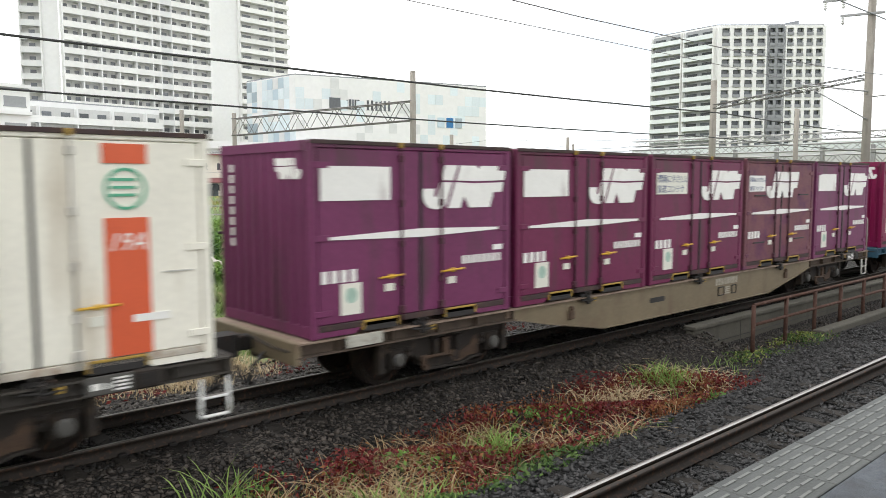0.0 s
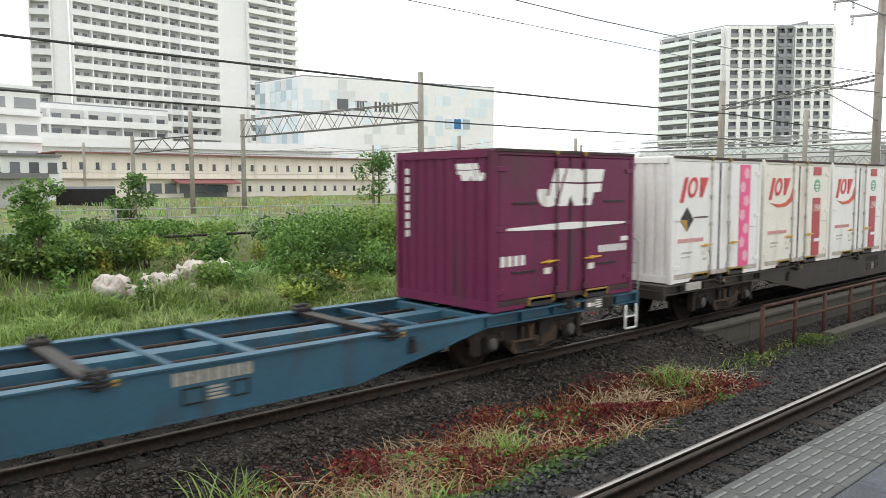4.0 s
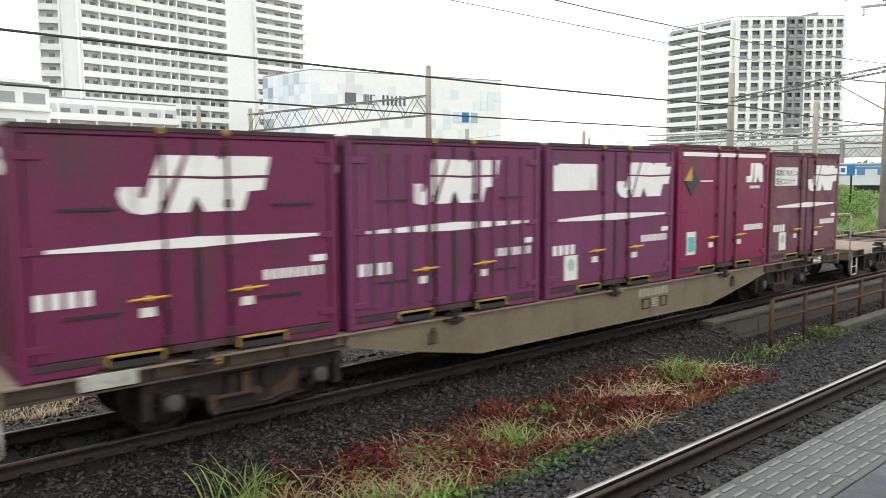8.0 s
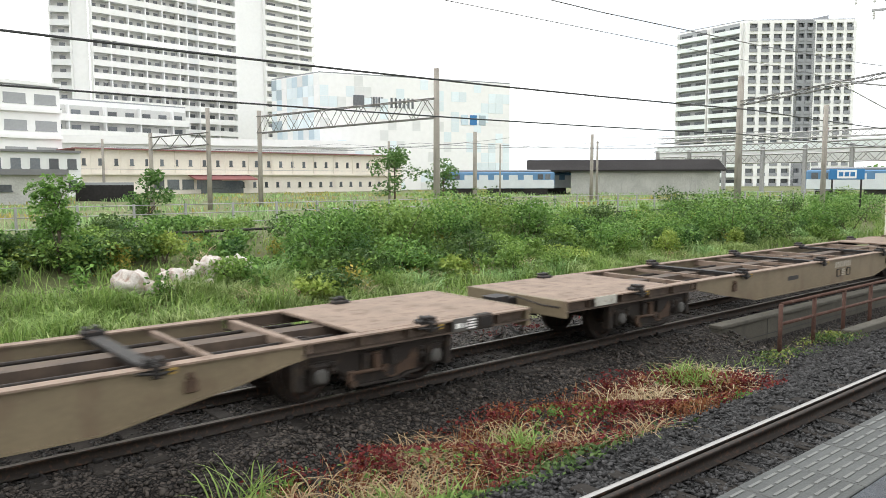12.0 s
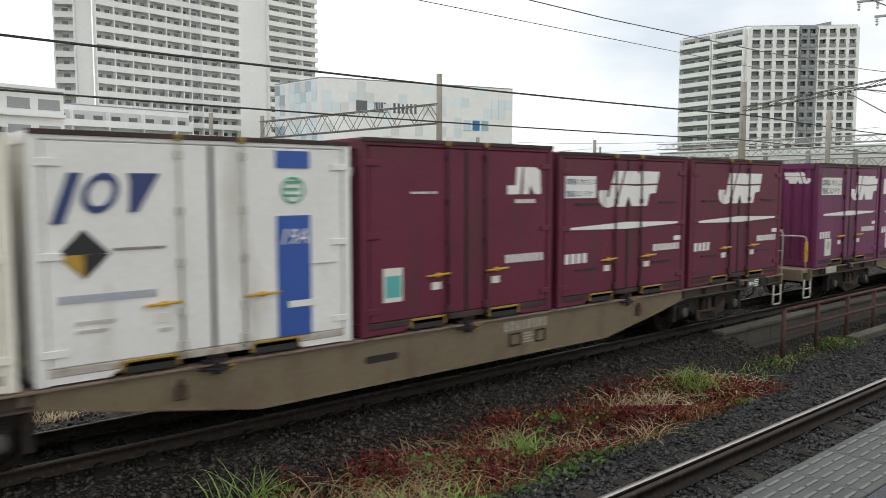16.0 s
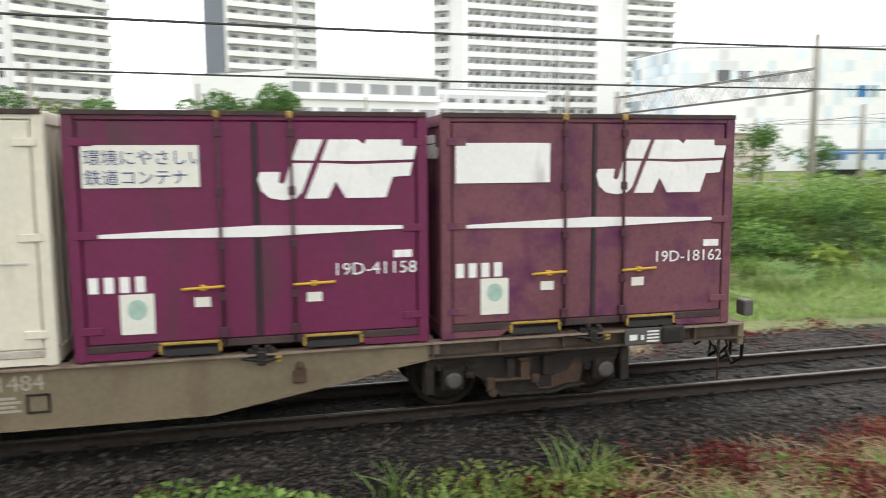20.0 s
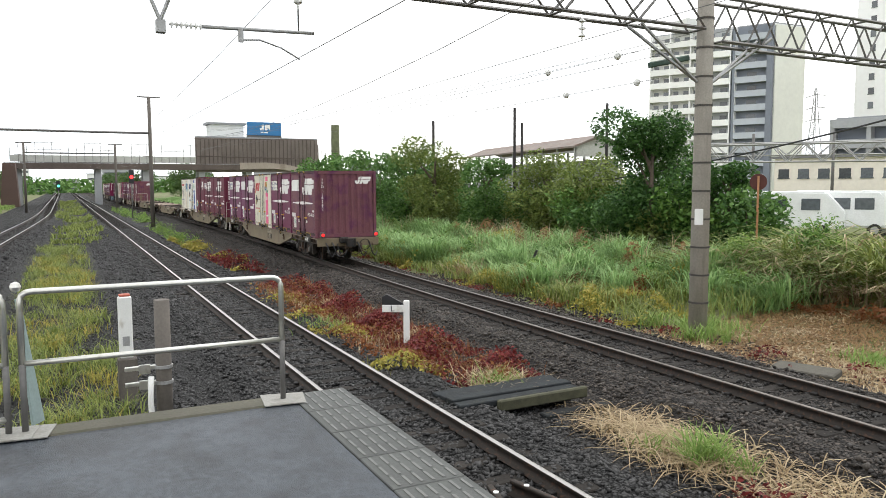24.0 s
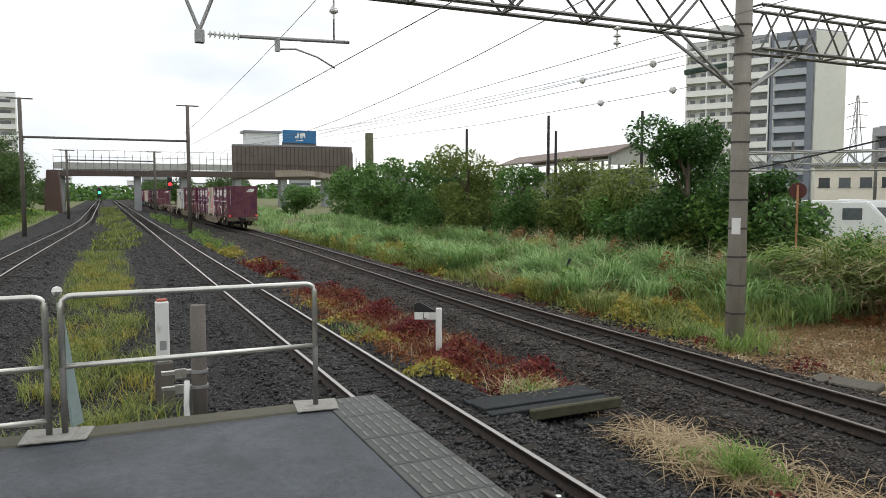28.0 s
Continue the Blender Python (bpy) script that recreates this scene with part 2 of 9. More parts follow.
RUST = (0.12, 0.055, 0.03)
GRIME = (0.05, 0.04, 0.035)
M = {
    "purple": paint("purple_paint", (0.138, 0.0170, 0.062), 0.5, 0, 0.12, 1.2, GRIME, 0.23, 4, 0.05, 8, 0, 0, 0.32),
    "violet": paint("violet_paint", (0.150, 0.030, 0.092), 0.5, 0, 0.12, 1.2, GRIME, 0.23, 4, 0.05, 8, 0, 0, 0.32),
    "faded": paint("faded_purple_paint", (0.155, 0.058, 0.072), 0.6, 0, 0.2, 1.3, (0.092, 0.017, 0.068), 0.46, 1, 0.06, 8, 0, 0, 0.32),
    "crimson": paint("crimson_paint", (0.185, 0.0075, 0.056), 0.45, 0, 0.10, 1.2, GRIME, 0.23, 4, 0.05, 8, 0, 0, 0.32),
    "maroon": paint("maroon_paint", (0.128, 0.020, 0.043), 0.55, 0, 0.12, 1.1, GRIME, 0.23, 4, 0.05, 8, 0, 0, 0.32),
    "white_box": paint("white_container_paint", (0.80, 0.79, 0.76), 0.5, 0, 0.06, 1.0, (0.42, 0.38, 0.31), 0.12, 5, 0.04, 8),
    "ivory_box": paint("ivory_container_paint", (0.78, 0.75, 0.66), 0.5, 0, 0.07, 1.0, (0.42, 0.34, 0.24), 0.16, 5, 0.04, 8),
    "cream_box": paint("cream_container_paint", (0.66, 0.62, 0.50), 0.5, 0, 0.07, 1.0, (0.33, 0.27, 0.18), 0.18, 5, 0.04, 8),
    "rusty_white": paint("rust_stained_white_paint", (0.80, 0.76, 0.66), 0.55, 0, 0.08, 1.0, (0.50, 0.30, 0.12), 0.24, 7, 0.05, 8),
    "white_mark": paint("white_marking_paint", (0.80, 0.79, 0.76), 0.5, 0, 0.05, 2.0, (0.45, 0.40, 0.38), 0.12, 3),
    "cream_mark": paint("cream_sticker", (0.72, 0.71, 0.63), 0.5, 0, 0.05, 2.0),
    "yellow": paint("yellow_paint", (0.62, 0.36, 0.03), 0.5, 0, 0.15, 6.0, RUST, 0.2, 1),
    "swoosh_mark": paint("orange_red_marking", (0.60, 0.11, 0.06), 0.5, 0, 0.06, 3.0),
    "pale_red": paint("faded_red_lettering", (0.62, 0.30, 0.29), 0.5, 0, 0.1, 6.0),
    "pale_navy": paint("faded_navy_lettering", (0.26, 0.28, 0.36), 0.5, 0, 0.1, 6.0),
    "red_mark": paint("red_marking", (0.55, 0.05, 0.06), 0.5, 0, 0.06, 3.0),
    "orange_mark": paint("orange_stripe", (0.62, 0.10, 0.035), 0.5, 0, 0.06, 3.0),
    "pink_mark": paint("pink_stripe", (0.78, 0.10, 0.27), 0.5, 0, 0.06, 3.0),
    "pale_pink": paint("pale_pink_print", (0.80, 0.42, 0.50), 0.5, 0, 0.05, 3.0),
    "mid_pink": paint("mid_pink_stripe", (0.70, 0.16, 0.28), 0.5, 0, 0.06, 3.0),
    "brick_mark": paint("brick_red_stripe", (0.42, 0.06, 0.07), 0.5, 0, 0.08, 3.0),
    "blue_mark": paint("blue_stripe", (0.03, 0.09, 0.36), 0.5, 0, 0.06, 3.0),
    "navy_mark": paint("navy_print", (0.03, 0.05, 0.16), 0.5, 0, 0.06, 3.0),
    "teal_mark": paint("teal_sticker_print", (0.10, 0.42, 0.40), 0.5, 0, 0.1, 12.0),
    "globe_mark": paint("globe_print", (0.13, 0.36, 0.50), 0.5, 0, 0.1, 3.0, (0.22, 0.42, 0.26), 0.5, 1),
    "green_mark": paint("green_print", (0.08, 0.36, 0.22), 0.5, 0, 0.1, 12.0),
    "black_mark": paint("black_marking", (0.015, 0.015, 0.018), 0.5, 0, 0.1, 4.0),
    "gold_mark": paint("gold_marking", (0.46, 0.27, 0.035), 0.5, 0, 0.2, 4.0),
    "tan": paint("tan_wagon_paint", (0.175, 0.138, 0.086), 0.65, 0, 0.14, 1.2, (0.13, 0.085, 0.055), 0.30, 2, 0.08, 14),
    "tan_top": paint("worn_rusty_tan_deck", (0.225, 0.165, 0.125), 0.8, 0, 0.25, 2.0, (0.10, 0.06, 0.04), 0.35, 1, 0.1, 20),
    "wagon_grey": paint("dark_grey_wagon_paint", (0.040, 0.034, 0.028), 0.65, 0, 0.18, 1.2, (0.07, 0.045, 0.03), 0.25, 2, 0.08, 14),
    "wagon_blue": paint("blue_wagon_paint", (0.028, 0.092, 0.140), 0.55, 0, 0.14, 1.2, GRIME, 0.25, 2, 0.06, 14),
    "bogie": paint("dusty_bogie_iron", (0.020, 0.015, 0.012), 0.8, 0, 0.25, 3.0, (0.075, 0.048, 0.03), 0.25, 1, 0.15, 25),
    "bogie_rust": paint("rusty_brake_gear", (0.072, 0.042, 0.026), 0.85, 0, 0.3, 4.0, (0.035, 0.024, 0.018), 0.35, 1, 0.15, 25),
    # Brown dirt, with the shadow under the containers put into the same tone.
    "sill_dirt_shade": paint("dirty_shaded_brown_sill", (0.080, 0.056, 0.040), 0.8, 0, 0.25, 1.6, (0.04, 0.028, 0.022), 0.4, 1, 0.1, 20),
    "plate_pale": paint("grimy_pale_plate", (0.40, 0.39, 0.34), 0.7, 0, 0.2, 5.0, (0.16, 0.13, 0.10), 0.35, 1),
    "wheel_tan": paint("worn_tan_hand_wheel", (0.36, 0.23, 0.12), 0.7, 0, 0.25, 6.0, RUST, 0.3, 1),
    "strap": paint("weathered_steel_strap", (0.065, 0.060, 0.055), 0.6, 0.3, 0.2, 4.0, RUST, 0.2, 1),
    "iron": paint("black_iron", (0.018, 0.016, 0.015), 0.6, 0.3, 0.25, 5.0, RUST, 0.15, 1, 0.1, 30),
    "wheel": paint("worn_wheel_steel", (0.026, 0.020, 0.017), 0.5, 0.5, 0.2, 5.0, RUST, 0.2, 1),
    "hub": paint("pale_axle_cap", (0.10, 0.096, 0.09), 0.5, 0.3, 0.15, 8.0),
    "rod_dark": paint("stained_lock_rod", (0.070, 0.020, 0.033), 0.7, 0.1, 0.2, 4.0, GRIME, 0.3, 2),
    "rod_pale": paint("grey_lock_rod", (0.50, 0.48, 0.44), 0.6, 0.1, 0.15, 4.0, (0.25, 0.18, 0.12), 0.3, 2),
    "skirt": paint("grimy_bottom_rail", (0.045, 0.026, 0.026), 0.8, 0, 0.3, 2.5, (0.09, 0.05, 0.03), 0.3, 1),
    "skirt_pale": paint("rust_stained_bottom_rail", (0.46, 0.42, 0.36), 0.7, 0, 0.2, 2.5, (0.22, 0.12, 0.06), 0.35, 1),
    "dirty_yellow": paint("dirty_yellow_paint", (0.36, 0.23, 0.04), 0.6, 0, 0.3, 7.0, (0.10, 0.06, 0.03), 0.35, 1),
    "faint_mark": paint("faded_wagon_lettering", (0.36, 0.33, 0.27), 0.7, 0, 0.2, 8.0, (0.18, 0.14, 0.09), 0.3, 1),
    "pale_print": paint("pale_green_print", (0.36, 0.50, 0.42), 0.5, 0, 0.15, 14.0),
    "seal": paint("black_rubber_seal", (0.02, 0.018, 0.018), 0.6),
    "rail_side": paint("rusty_rail", (0.022, 0.016, 0.012), 0.75, 0.2, 0.25, 8.0, RUST, 0.3, 1, 0.1, 40),
    "rail_top": paint("polished_rail_head", (0.44, 0.42, 0.40), 0.34, 0.9, 0.08, 2.0),
    "sleeper": paint("dark_wet_sleeper", (0.019, 0.016, 0.0135), 0.85, 0, 0.3, 3.0, (0.045, 0.04, 0.036), 0.2, 1, 0.3, 30, 0, 0.4, 0.25),
    "ballast": paint("ballast_stone", (0.022, 0.0212, 0.0212), 0.55, 0, 0.25, 1.5, None, 0, 1, 0, 60, 0.8, 0, 0.4),
    "ballast_oily": paint("oil_dark_ballast_stone", (0.0185, 0.0165, 0.015), 0.6, 0, 0.25, 1.5, None, 0, 1, 0, 60, 0.8, 0, 0.35),
    "ballast_brown": paint("rusty_ballast_stone", (0.041, 0.034, 0.0285), 0.6, 0, 0.25, 1.2, None, 0, 1, 0, 60, 0.8, 0, 0.35),
    "bed": crushed_stone("ballast_bed", (0.026, 0.0255, 0.0255), (0.040, 0.033, 0.028), 5.6, 7.4, 0.055),
    "earth": paint("weedy_earth", (0.120, 0.135, 0.050), 0.95, 0, 0.35, 0.35, (0.10, 0.075, 0.045), 0.35, 1, 0.6, 12),
    "asphalt": paint("wet_platform_asphalt", (0.049, 0.057, 0.068), 0.46, 0, 0.55, 1.6, (0.026, 0.029, 0.034), 0.42, 1, 0.8, 120, 0, 0, 0.4),
    "coping": paint("mossy_platform_kerb", (0.075, 0.070, 0.050), 0.8, 0, 0.2, 3.0, (0.06, 0.065, 0.035), 0.3, 1, 0.25, 40),
    "tile": paint("worn_concrete_tile", (0.052, 0.055, 0.052), 0.6, 0, 0.25, 4.0, (0.06, 0.065, 0.058), 0.3, 1, 0.15, 50, 0, 0.14),
    "tile_bar": paint("worn_tile_rib", (0.125, 0.128, 0.12), 0.6, 0, 0.14, 6.0),
    "concrete": paint("weathered_concrete", (0.27, 0.255, 0.225), 0.85, 0, 0.16, 1.5, (0.12, 0.11, 0.095), 0.3, 4, 0.2, 30),
    "pale_concrete": paint("pale_mortar", (0.26, 0.255, 0.235), 0.85, 0, 0.2, 4.0, (0.14, 0.13, 0.11), 0.3, 1, 0.2, 40),
    "pole": paint("concrete_pole", (0.31, 0.285, 0.25), 0.85, 0, 0.16, 2.0, (0.14, 0.12, 0.105), 0.28, 8, 0.15, 40),
    "dark_pole": paint("dark_weathered_pole", (0.12, 0.105, 0.092), 0.85, 0, 0.15, 2.0, (0.06, 0.05, 0.045), 0.25, 6, 0.15, 40),
    "stained": paint("dark_stained_concrete", (0.085, 0.078, 0.062), 0.9, 0, 0.2, 1.5, (0.06, 0.055, 0.045), 0.3, 4, 0.3, 30),
    "dull_head": paint("worn_rail_head", (0.17, 0.15, 0.135), 0.45, 0.85, 0.15, 2.0),
    "steel": paint("stainless_tube", (0.62, 0.61, 0.57), 0.3, 0.85, 0.06, 4.0, (0.30, 0.27, 0.22), 0.15, 1),
    "galv": paint("galvanised_steel", (0.36, 0.36, 0.36), 0.5, 0.5, 0.12, 3.0, RUST, 0.08, 2),
    "dull_steel": paint("weathered_steel_lattice", (0.15, 0.145, 0.14), 0.6, 0.4, 0.15, 2.0, RUST, 0.12, 2),
    "rust_pipe": paint("rusty_fence_pipe", (0.075, 0.035, 0.024), 0.8, 0.1, 0.25, 5.0, (0.22, 0.16, 0.13), 0.16, 1),
    "cable": paint("black_cable", (0.02, 0.02, 0.022), 0.6),
    "wire": paint("grey_wire", (0.16, 0.16, 0.165), 0.5, 0.4),
    "insulator": paint("white_porcelain", (0.70, 0.70, 0.68), 0.25),
    "timber": paint("tarred_timber", (0.019, 0.022, 0.024), 0.85, 0, 0.35, 4.0, (0.045, 0.045, 0.038), 0.2, 1, 0.4, 30, 0, 0.3, 0.25),
    "timber_end": paint("mossy_timber_edge", (0.055, 0.054, 0.030), 0.85, 0, 0.4, 8.0),
    "white_post": paint("white_painted_post", (0.74, 0.74, 0.72), 0.5, 0, 0.06, 4.0, (0.40, 0.37, 0.30), 0.2, 2),
}


# ---- mesh helpers ----
def finish(name, bm, mats):
    me = bpy.data.meshes.new(name)
    bm.to_mesh(me)
    bm.free()
    for mt in mats if isinstance(mats, (list, tuple)) else (mats,):
        me.materials.append(mt)
    return me


def part(name, bm, material, parent=None, label="", at=None):
    """Links a bmesh (or a finished mesh) as one mesh object, under a thing or part."""
    ob = new(name, bm if isinstance(bm, bpy.types.Mesh) else finish(name, bm, material))
    if parent:
        ob.parent = parent
    if at is not None:
        ob.matrix_basis = at
    return tagged(ob, label) if label else ob


def box(bm, x0, x1, y0, y1, z0, z1, bevel=0.0, mi=0):
    v = [bm.verts.new(p) for p in ((x0, y0, z0), (x1, y0, z0), (x1, y1, z0), (x0, y1, z0), (x0, y0, z1), (x1, y0, z1), (x1, y1, z1), (x0, y1, z1))]
    fs = [bm.faces.new([v[i] for i in q]) for q in ((3, 2, 1, 0), (4, 5, 6, 7), (0, 1, 5, 4), (1, 2, 6, 5), (2, 3, 7, 6), (3, 0, 4, 7))]
    for f in fs:
        f.material_index = mi
    if bevel:
        bmesh.ops.bevel(bm, geom=list({e for f in fs for e in f.edges}), offset=bevel, segments=1, affect="EDGES")
    return bm


def boxm(*a, **k):
    return box(bmesh.new(), *a, **k)


def prism(bm, outline, axis, a, b, mi=0):
    """Extrudes a closed outline of (u, v) between a and b along an axis: x takes (y, z), y takes (x, z), z takes (x, y)."""
    def put(u, v, w):
        return {"x": (w, u, v), "y": (u, w, v), "z": (u, v, w)}[axis]
    lo, hi = [bm.verts.new(put(u, v, a)) for u, v in outline], [bm.verts.new(put(u, v, b)) for u, v in outline]
    fs = [bm.faces.new(lo[::-1]), bm.faces.new(hi)]
    n = len(lo)
    fs += [bm.faces.new((lo[i], lo[(i + 1) % n], hi[(i + 1) % n], hi[i])) for i in range(n)]
    for f in fs:
        f.material_index = mi
    bmesh.ops.recalc_face_normals(bm, faces=fs)
    return bm


def tube(bm, points, r, sides=8, r_end=None):
    """A tube through points, mitred at the bends; r_end tapers it."""
    pts = [Vector(p) for p in points]
    rings = []
    for i, p in enumerate(pts):
        d = (pts[min(i + 1, len(pts) - 1)] - pts[max(i - 1, 0)]).normalized()
        side = d.cross(Vector((0, 0, 1)) if abs(d.z) < 0.95 else Vector((1, 0, 0))).normalized()
        up = side.cross(d)
        rr = r if r_end is None else r + (r_end - r) * i / (len(pts) - 1)
        rings.append([bm.verts.new(p + rr * (math.cos(a) * side + math.sin(a) * up)) for a in (2 * math.pi * j / sides for j in range(sides))])
    for a, b in zip(rings, rings[1:]):
        for j in range(sides):
            f = bm.faces.new((a[j], a[(j + 1) % sides], b[(j + 1) % sides], b[j]))
            f.smooth = sides > 5
    bm.faces.new(rings[0][::-1])
    bm.faces.new(rings[-1])
    return bm


def tubem(points, r, sides=8, r_end=None):
    return tube(bmesh.new(), points, r, sides, r_end)


def bent(points, radius=0.08, steps=5):
    """Rounds the inner corners of a line of points."""
    pts = [Vector(p) for p in points]
    out = [pts[0]]
    for a, b, c in zip(pts, pts[1:], pts[2:]):
        p, q = b + (a - b).normalized() * radius, b + (c - b).normalized() * radius
        out += [(1 - s) ** 2 * p + 2 * s * (1 - s) * b + s * s * q for s in (i / steps for i in range(steps + 1))]
    return out + [pts[-1]]


def lathe(bm, profile, axis="z", at=(0, 0, 0), sides=16):
    """Turns a profile of (radius, height) round an axis through at."""
    def put(r, h, a):
        u, v = r * math.cos(a), r * math.sin(a)
        p = {"z": (u, v, h), "y": (u, h, v), "x": (h, u, v)}[axis]
        return Vector(p) + Vector(at)
    rings = [[bm.verts.new(put(r, h, 2 * math.pi * j / sides)) for j in range(sides)] for r, h in profile]
    fs = [bm.faces.new((a[j], a[(j + 1) % sides], b[(j + 1) % sides], b[j])) for a, b in zip(rings, rings[1:]) for j in range(sides)]
    fs += [bm.faces.new(rings[0]), bm.faces.new(rings[-1])]
    bmesh.ops.recalc_face_normals(bm, faces=fs)
    return bm


def sheet(name, v, f, mats, smooth=False, index=None):
    """A mesh from arrays of points and of equal-sided faces."""
    v, f = np.asarray(v, np.float32), np.asarray(f, np.int32)
    me = bpy.data.meshes.new(name)
    me.vertices.add(len(v))
    me.vertices.foreach_set("co", v.ravel())
    me.loops.add(f.size)
    me.loops.foreach_set("vertex_index", f.ravel())
    me.polygons.add(len(f))
    me.polygons.foreach_set("loop_start", np.arange(0, f.size, f.shape[1], dtype=np.int32))
    if index is not None:
        me.polygons.foreach_set("material_index", np.asarray(index, np.int32))
    if smooth:
        me.polygons.foreach_set("use_smooth", np.ones(len(f), bool))
    me.update(calc_edges=True)
    for mt in mats if isinstance(mats, (list, tuple)) else (mats,):
        me.materials.append(mt)
    return me


def letters(text, size, material, parent, m, name="marking", depth=0.002, align="LEFT", label="", shear=0.0, stretch=1.0):
    """Writing as a thin mesh, in the built-in font."""
    cu = bpy.data.curves.new(name, "FONT")
    cu.body, cu.size, cu.extrude, cu.align_x, cu.shear = text, size, depth, align, shear
    cu.resolution_u = 2
    tmp = bpy.data.objects.new(name, cu)
    me = bpy.data.meshes.new_from_object(tmp)
    bpy.data.objects.remove(tmp)
    me.materials.clear()
    me.materials.append(material)
    if stretch != 1.0:
        me.transform(Matrix.Diagonal((stretch, 1, 1, 1)))
    return part(name, me, material, parent, label or "painted writing", m)


def smooth_step(a):
    a = np.clip(a, 0, 1)
    return a * a * (3 - 2 * a)


def track_y(x):
    """The middle line of the goods track, which swings a little aside beyond the platform."""
    return 9.385 + 0.9 * float(smooth_step((-10 - x) / 45)) - 0.6 * float(smooth_step((-62 - x) / 60))


def left_y(x):
    return -4.55 + 2.6 * float(smooth_step((-5 - x) / 95))


NEAR_Y = 3.815
RAIL = ((-0.062, -0.153), (0.062, -0.153), (0.062, -0.140), (0.010, -0.118), (0.010, -0.045), (0.0325, -0.036), (0.0325, -0.006), (0.026, 0.0), (-0.026, 0.0), (-0.0325, -0.006), (-0.0325, -0.036), (-0.010, -0.045), (-0.010, -0.118), (-0.062, -0.140))


def rail(name, line, parent, head="rail_top"):
    """A rail along points (x, y): rusty sides and foot, polished head."""
    verts, faces, index, n = [], [], [], len(RAIL)
    for i, (x, y) in enumerate(line):
        verts += [(x, y + u, w) for u, w in RAIL]
        if i:
            for j in range(n):
                a, b = (i - 1) * n + j, (i - 1) * n + (j + 1) % n
                faces.append((a, b, b + n, a + n))
                index.append(1 if j in (6, 7, 8) else 0)
    return part(name, sheet(name, verts, faces, [M["rail_side"], M[head]], index=index), None, parent)


SLEEPER = finish("sleeper", boxm(-0.11, 0.11, -1.05, 1.05, -0.30, -0.155, 0.012), M["sleeper"])
CLIP = finish("rail_clip", box(box(bmesh.new(), -0.05, 0.05, -0.12, -0.05, -0.155, -0.115, 0.008), -0.05, 0.05, 0.05, 0.12, -0.155, -0.115, 0.008), M["iron"])


def railway(name, label, fy, x0, x1, near0, near1, head="rail_top"):
    """Two rails on sleepers; the sleepers between near0 and near1 are parts of their own, the rest one mesh."""
    root = tagged(new(name), label, "railway track", kind="structure")
    step = 2.0
    xs = [x0 + step * i for i in range(int((x1 - x0) / step) + 1)]
    for side in (-0.566, 0.566):
        rail("rail", [(x, fy(x) + side) for x in xs], root, head)
    far = bmesh.new()
    count = int((x1 - x0) / 0.6)
    for i in range(count):
        x = x0 + 0.3 + 0.6 * i
        dx, turn = random.uniform(-0.03, 0.03), random.uniform(-1.2, 1.2)
        if near0 < x < near1:
            s = part("sleeper", SLEEPER, None, root, at=pose(x + dx, fy(x), random.uniform(-0.012, 0.004), 0, 0, turn))
            if -16 < x < 16:
                for side in (-0.566, 0.566):
                    part("rail_clip", CLIP, None, s, at=pose(0, side, 0))
        elif i % 2 == 0 or x > -120:
            box(far, x - 0.11, x + 0.11, fy(x) - 1.05, fy(x) + 1.05, -0.30, -0.158)
    tagged(part("distant_sleepers", far, M["sleeper"], root), kind="stuff")
    return root


# ---- ground: one sheet to the horizon ----
def bank_amount(x, y):
    return smooth_step((y - 17.2) / 9.5) * smooth_step((x + 7.5) / 6.0)


def ground_z(x, y):
    """Height of the ground: low between the tracks, a weedy bank up to the yard beyond the goods track."""
    x, y = np.asarray(x, float), np.asarray(y, float)
    z = -0.42 + 0 * x
    z = z + 1.45 * bank_amount(x, y)
    z = z + 0.62 * smooth_step((y - 13) / 10) * (1 - smooth_step((x + 7.5) / 6.0))
    z = z + 0.05 * np.sin(x * 0.9 + y * 0.4) * np.cos(y * 0.7 - x * 0.3) * smooth_step((y - 11.5) / 2)
    return z


def bed_z(x, y):
    """The ballast beds of the three tracks: flat tops with shoulders."""
    out = np.full(np.shape(x), -9.0)
    for c, half in ((NEAR_Y, 1.45), (None, 1.5), ("left", 1.5)):
        cy = NEAR_Y if c is NEAR_Y else (np.vectorize(track_y)(x) if c is None else np.vectorize(left_y)(x))
        d = np.abs(y - cy)
        out = np.maximum(out, -0.172 - np.maximum(0, d - half) * 0.42)
    return out


def floor_z(x, y):
    """The top of the ballast between the tracks, with the sunk culvert beside the pipe fence."""
    pit = (np.asarray(x) > 14.6) & (np.asarray(y) > 6.95) & (np.asarray(y) < 8.0)
    return np.where(pit, -0.66, np.maximum(bed_z(x, y), ground_z(x, y) + 0.03))


gx = np.concatenate([np.array([-4000, -2000, -1000, -600]), np.arange(-400, -60, 12.0), np.arange(-60, 70, 0.8), np.arange(70, 420, 12.0), np.array([600, 1000, 2000, 4000])])
gy = np.concatenate([np.array([-4000, -1500, -500, -150, -60]), np.arange(-40, -8, 2.0), np.arange(-8, 34, 0.5), np.arange(34, 160, 6.0), np.array([180, 260, 400, 700, 1500, 4000])])
GX, GY = np.meshgrid(gx, gy)
GZ = ground_z(GX, GY) - np.where((GY > -6.9) & (GY < 10.9) & (GX > -380) & (GX < 58), 0.5, 0.0)
ni, nj = len(gy), len(gx)
idx = np.arange(ni * nj).reshape(ni, nj)
quads = np.stack([idx[:-1, :-1], idx[:-1, 1:], idx[1:, 1:], idx[1:, :-1]], -1).reshape(-1, 4)
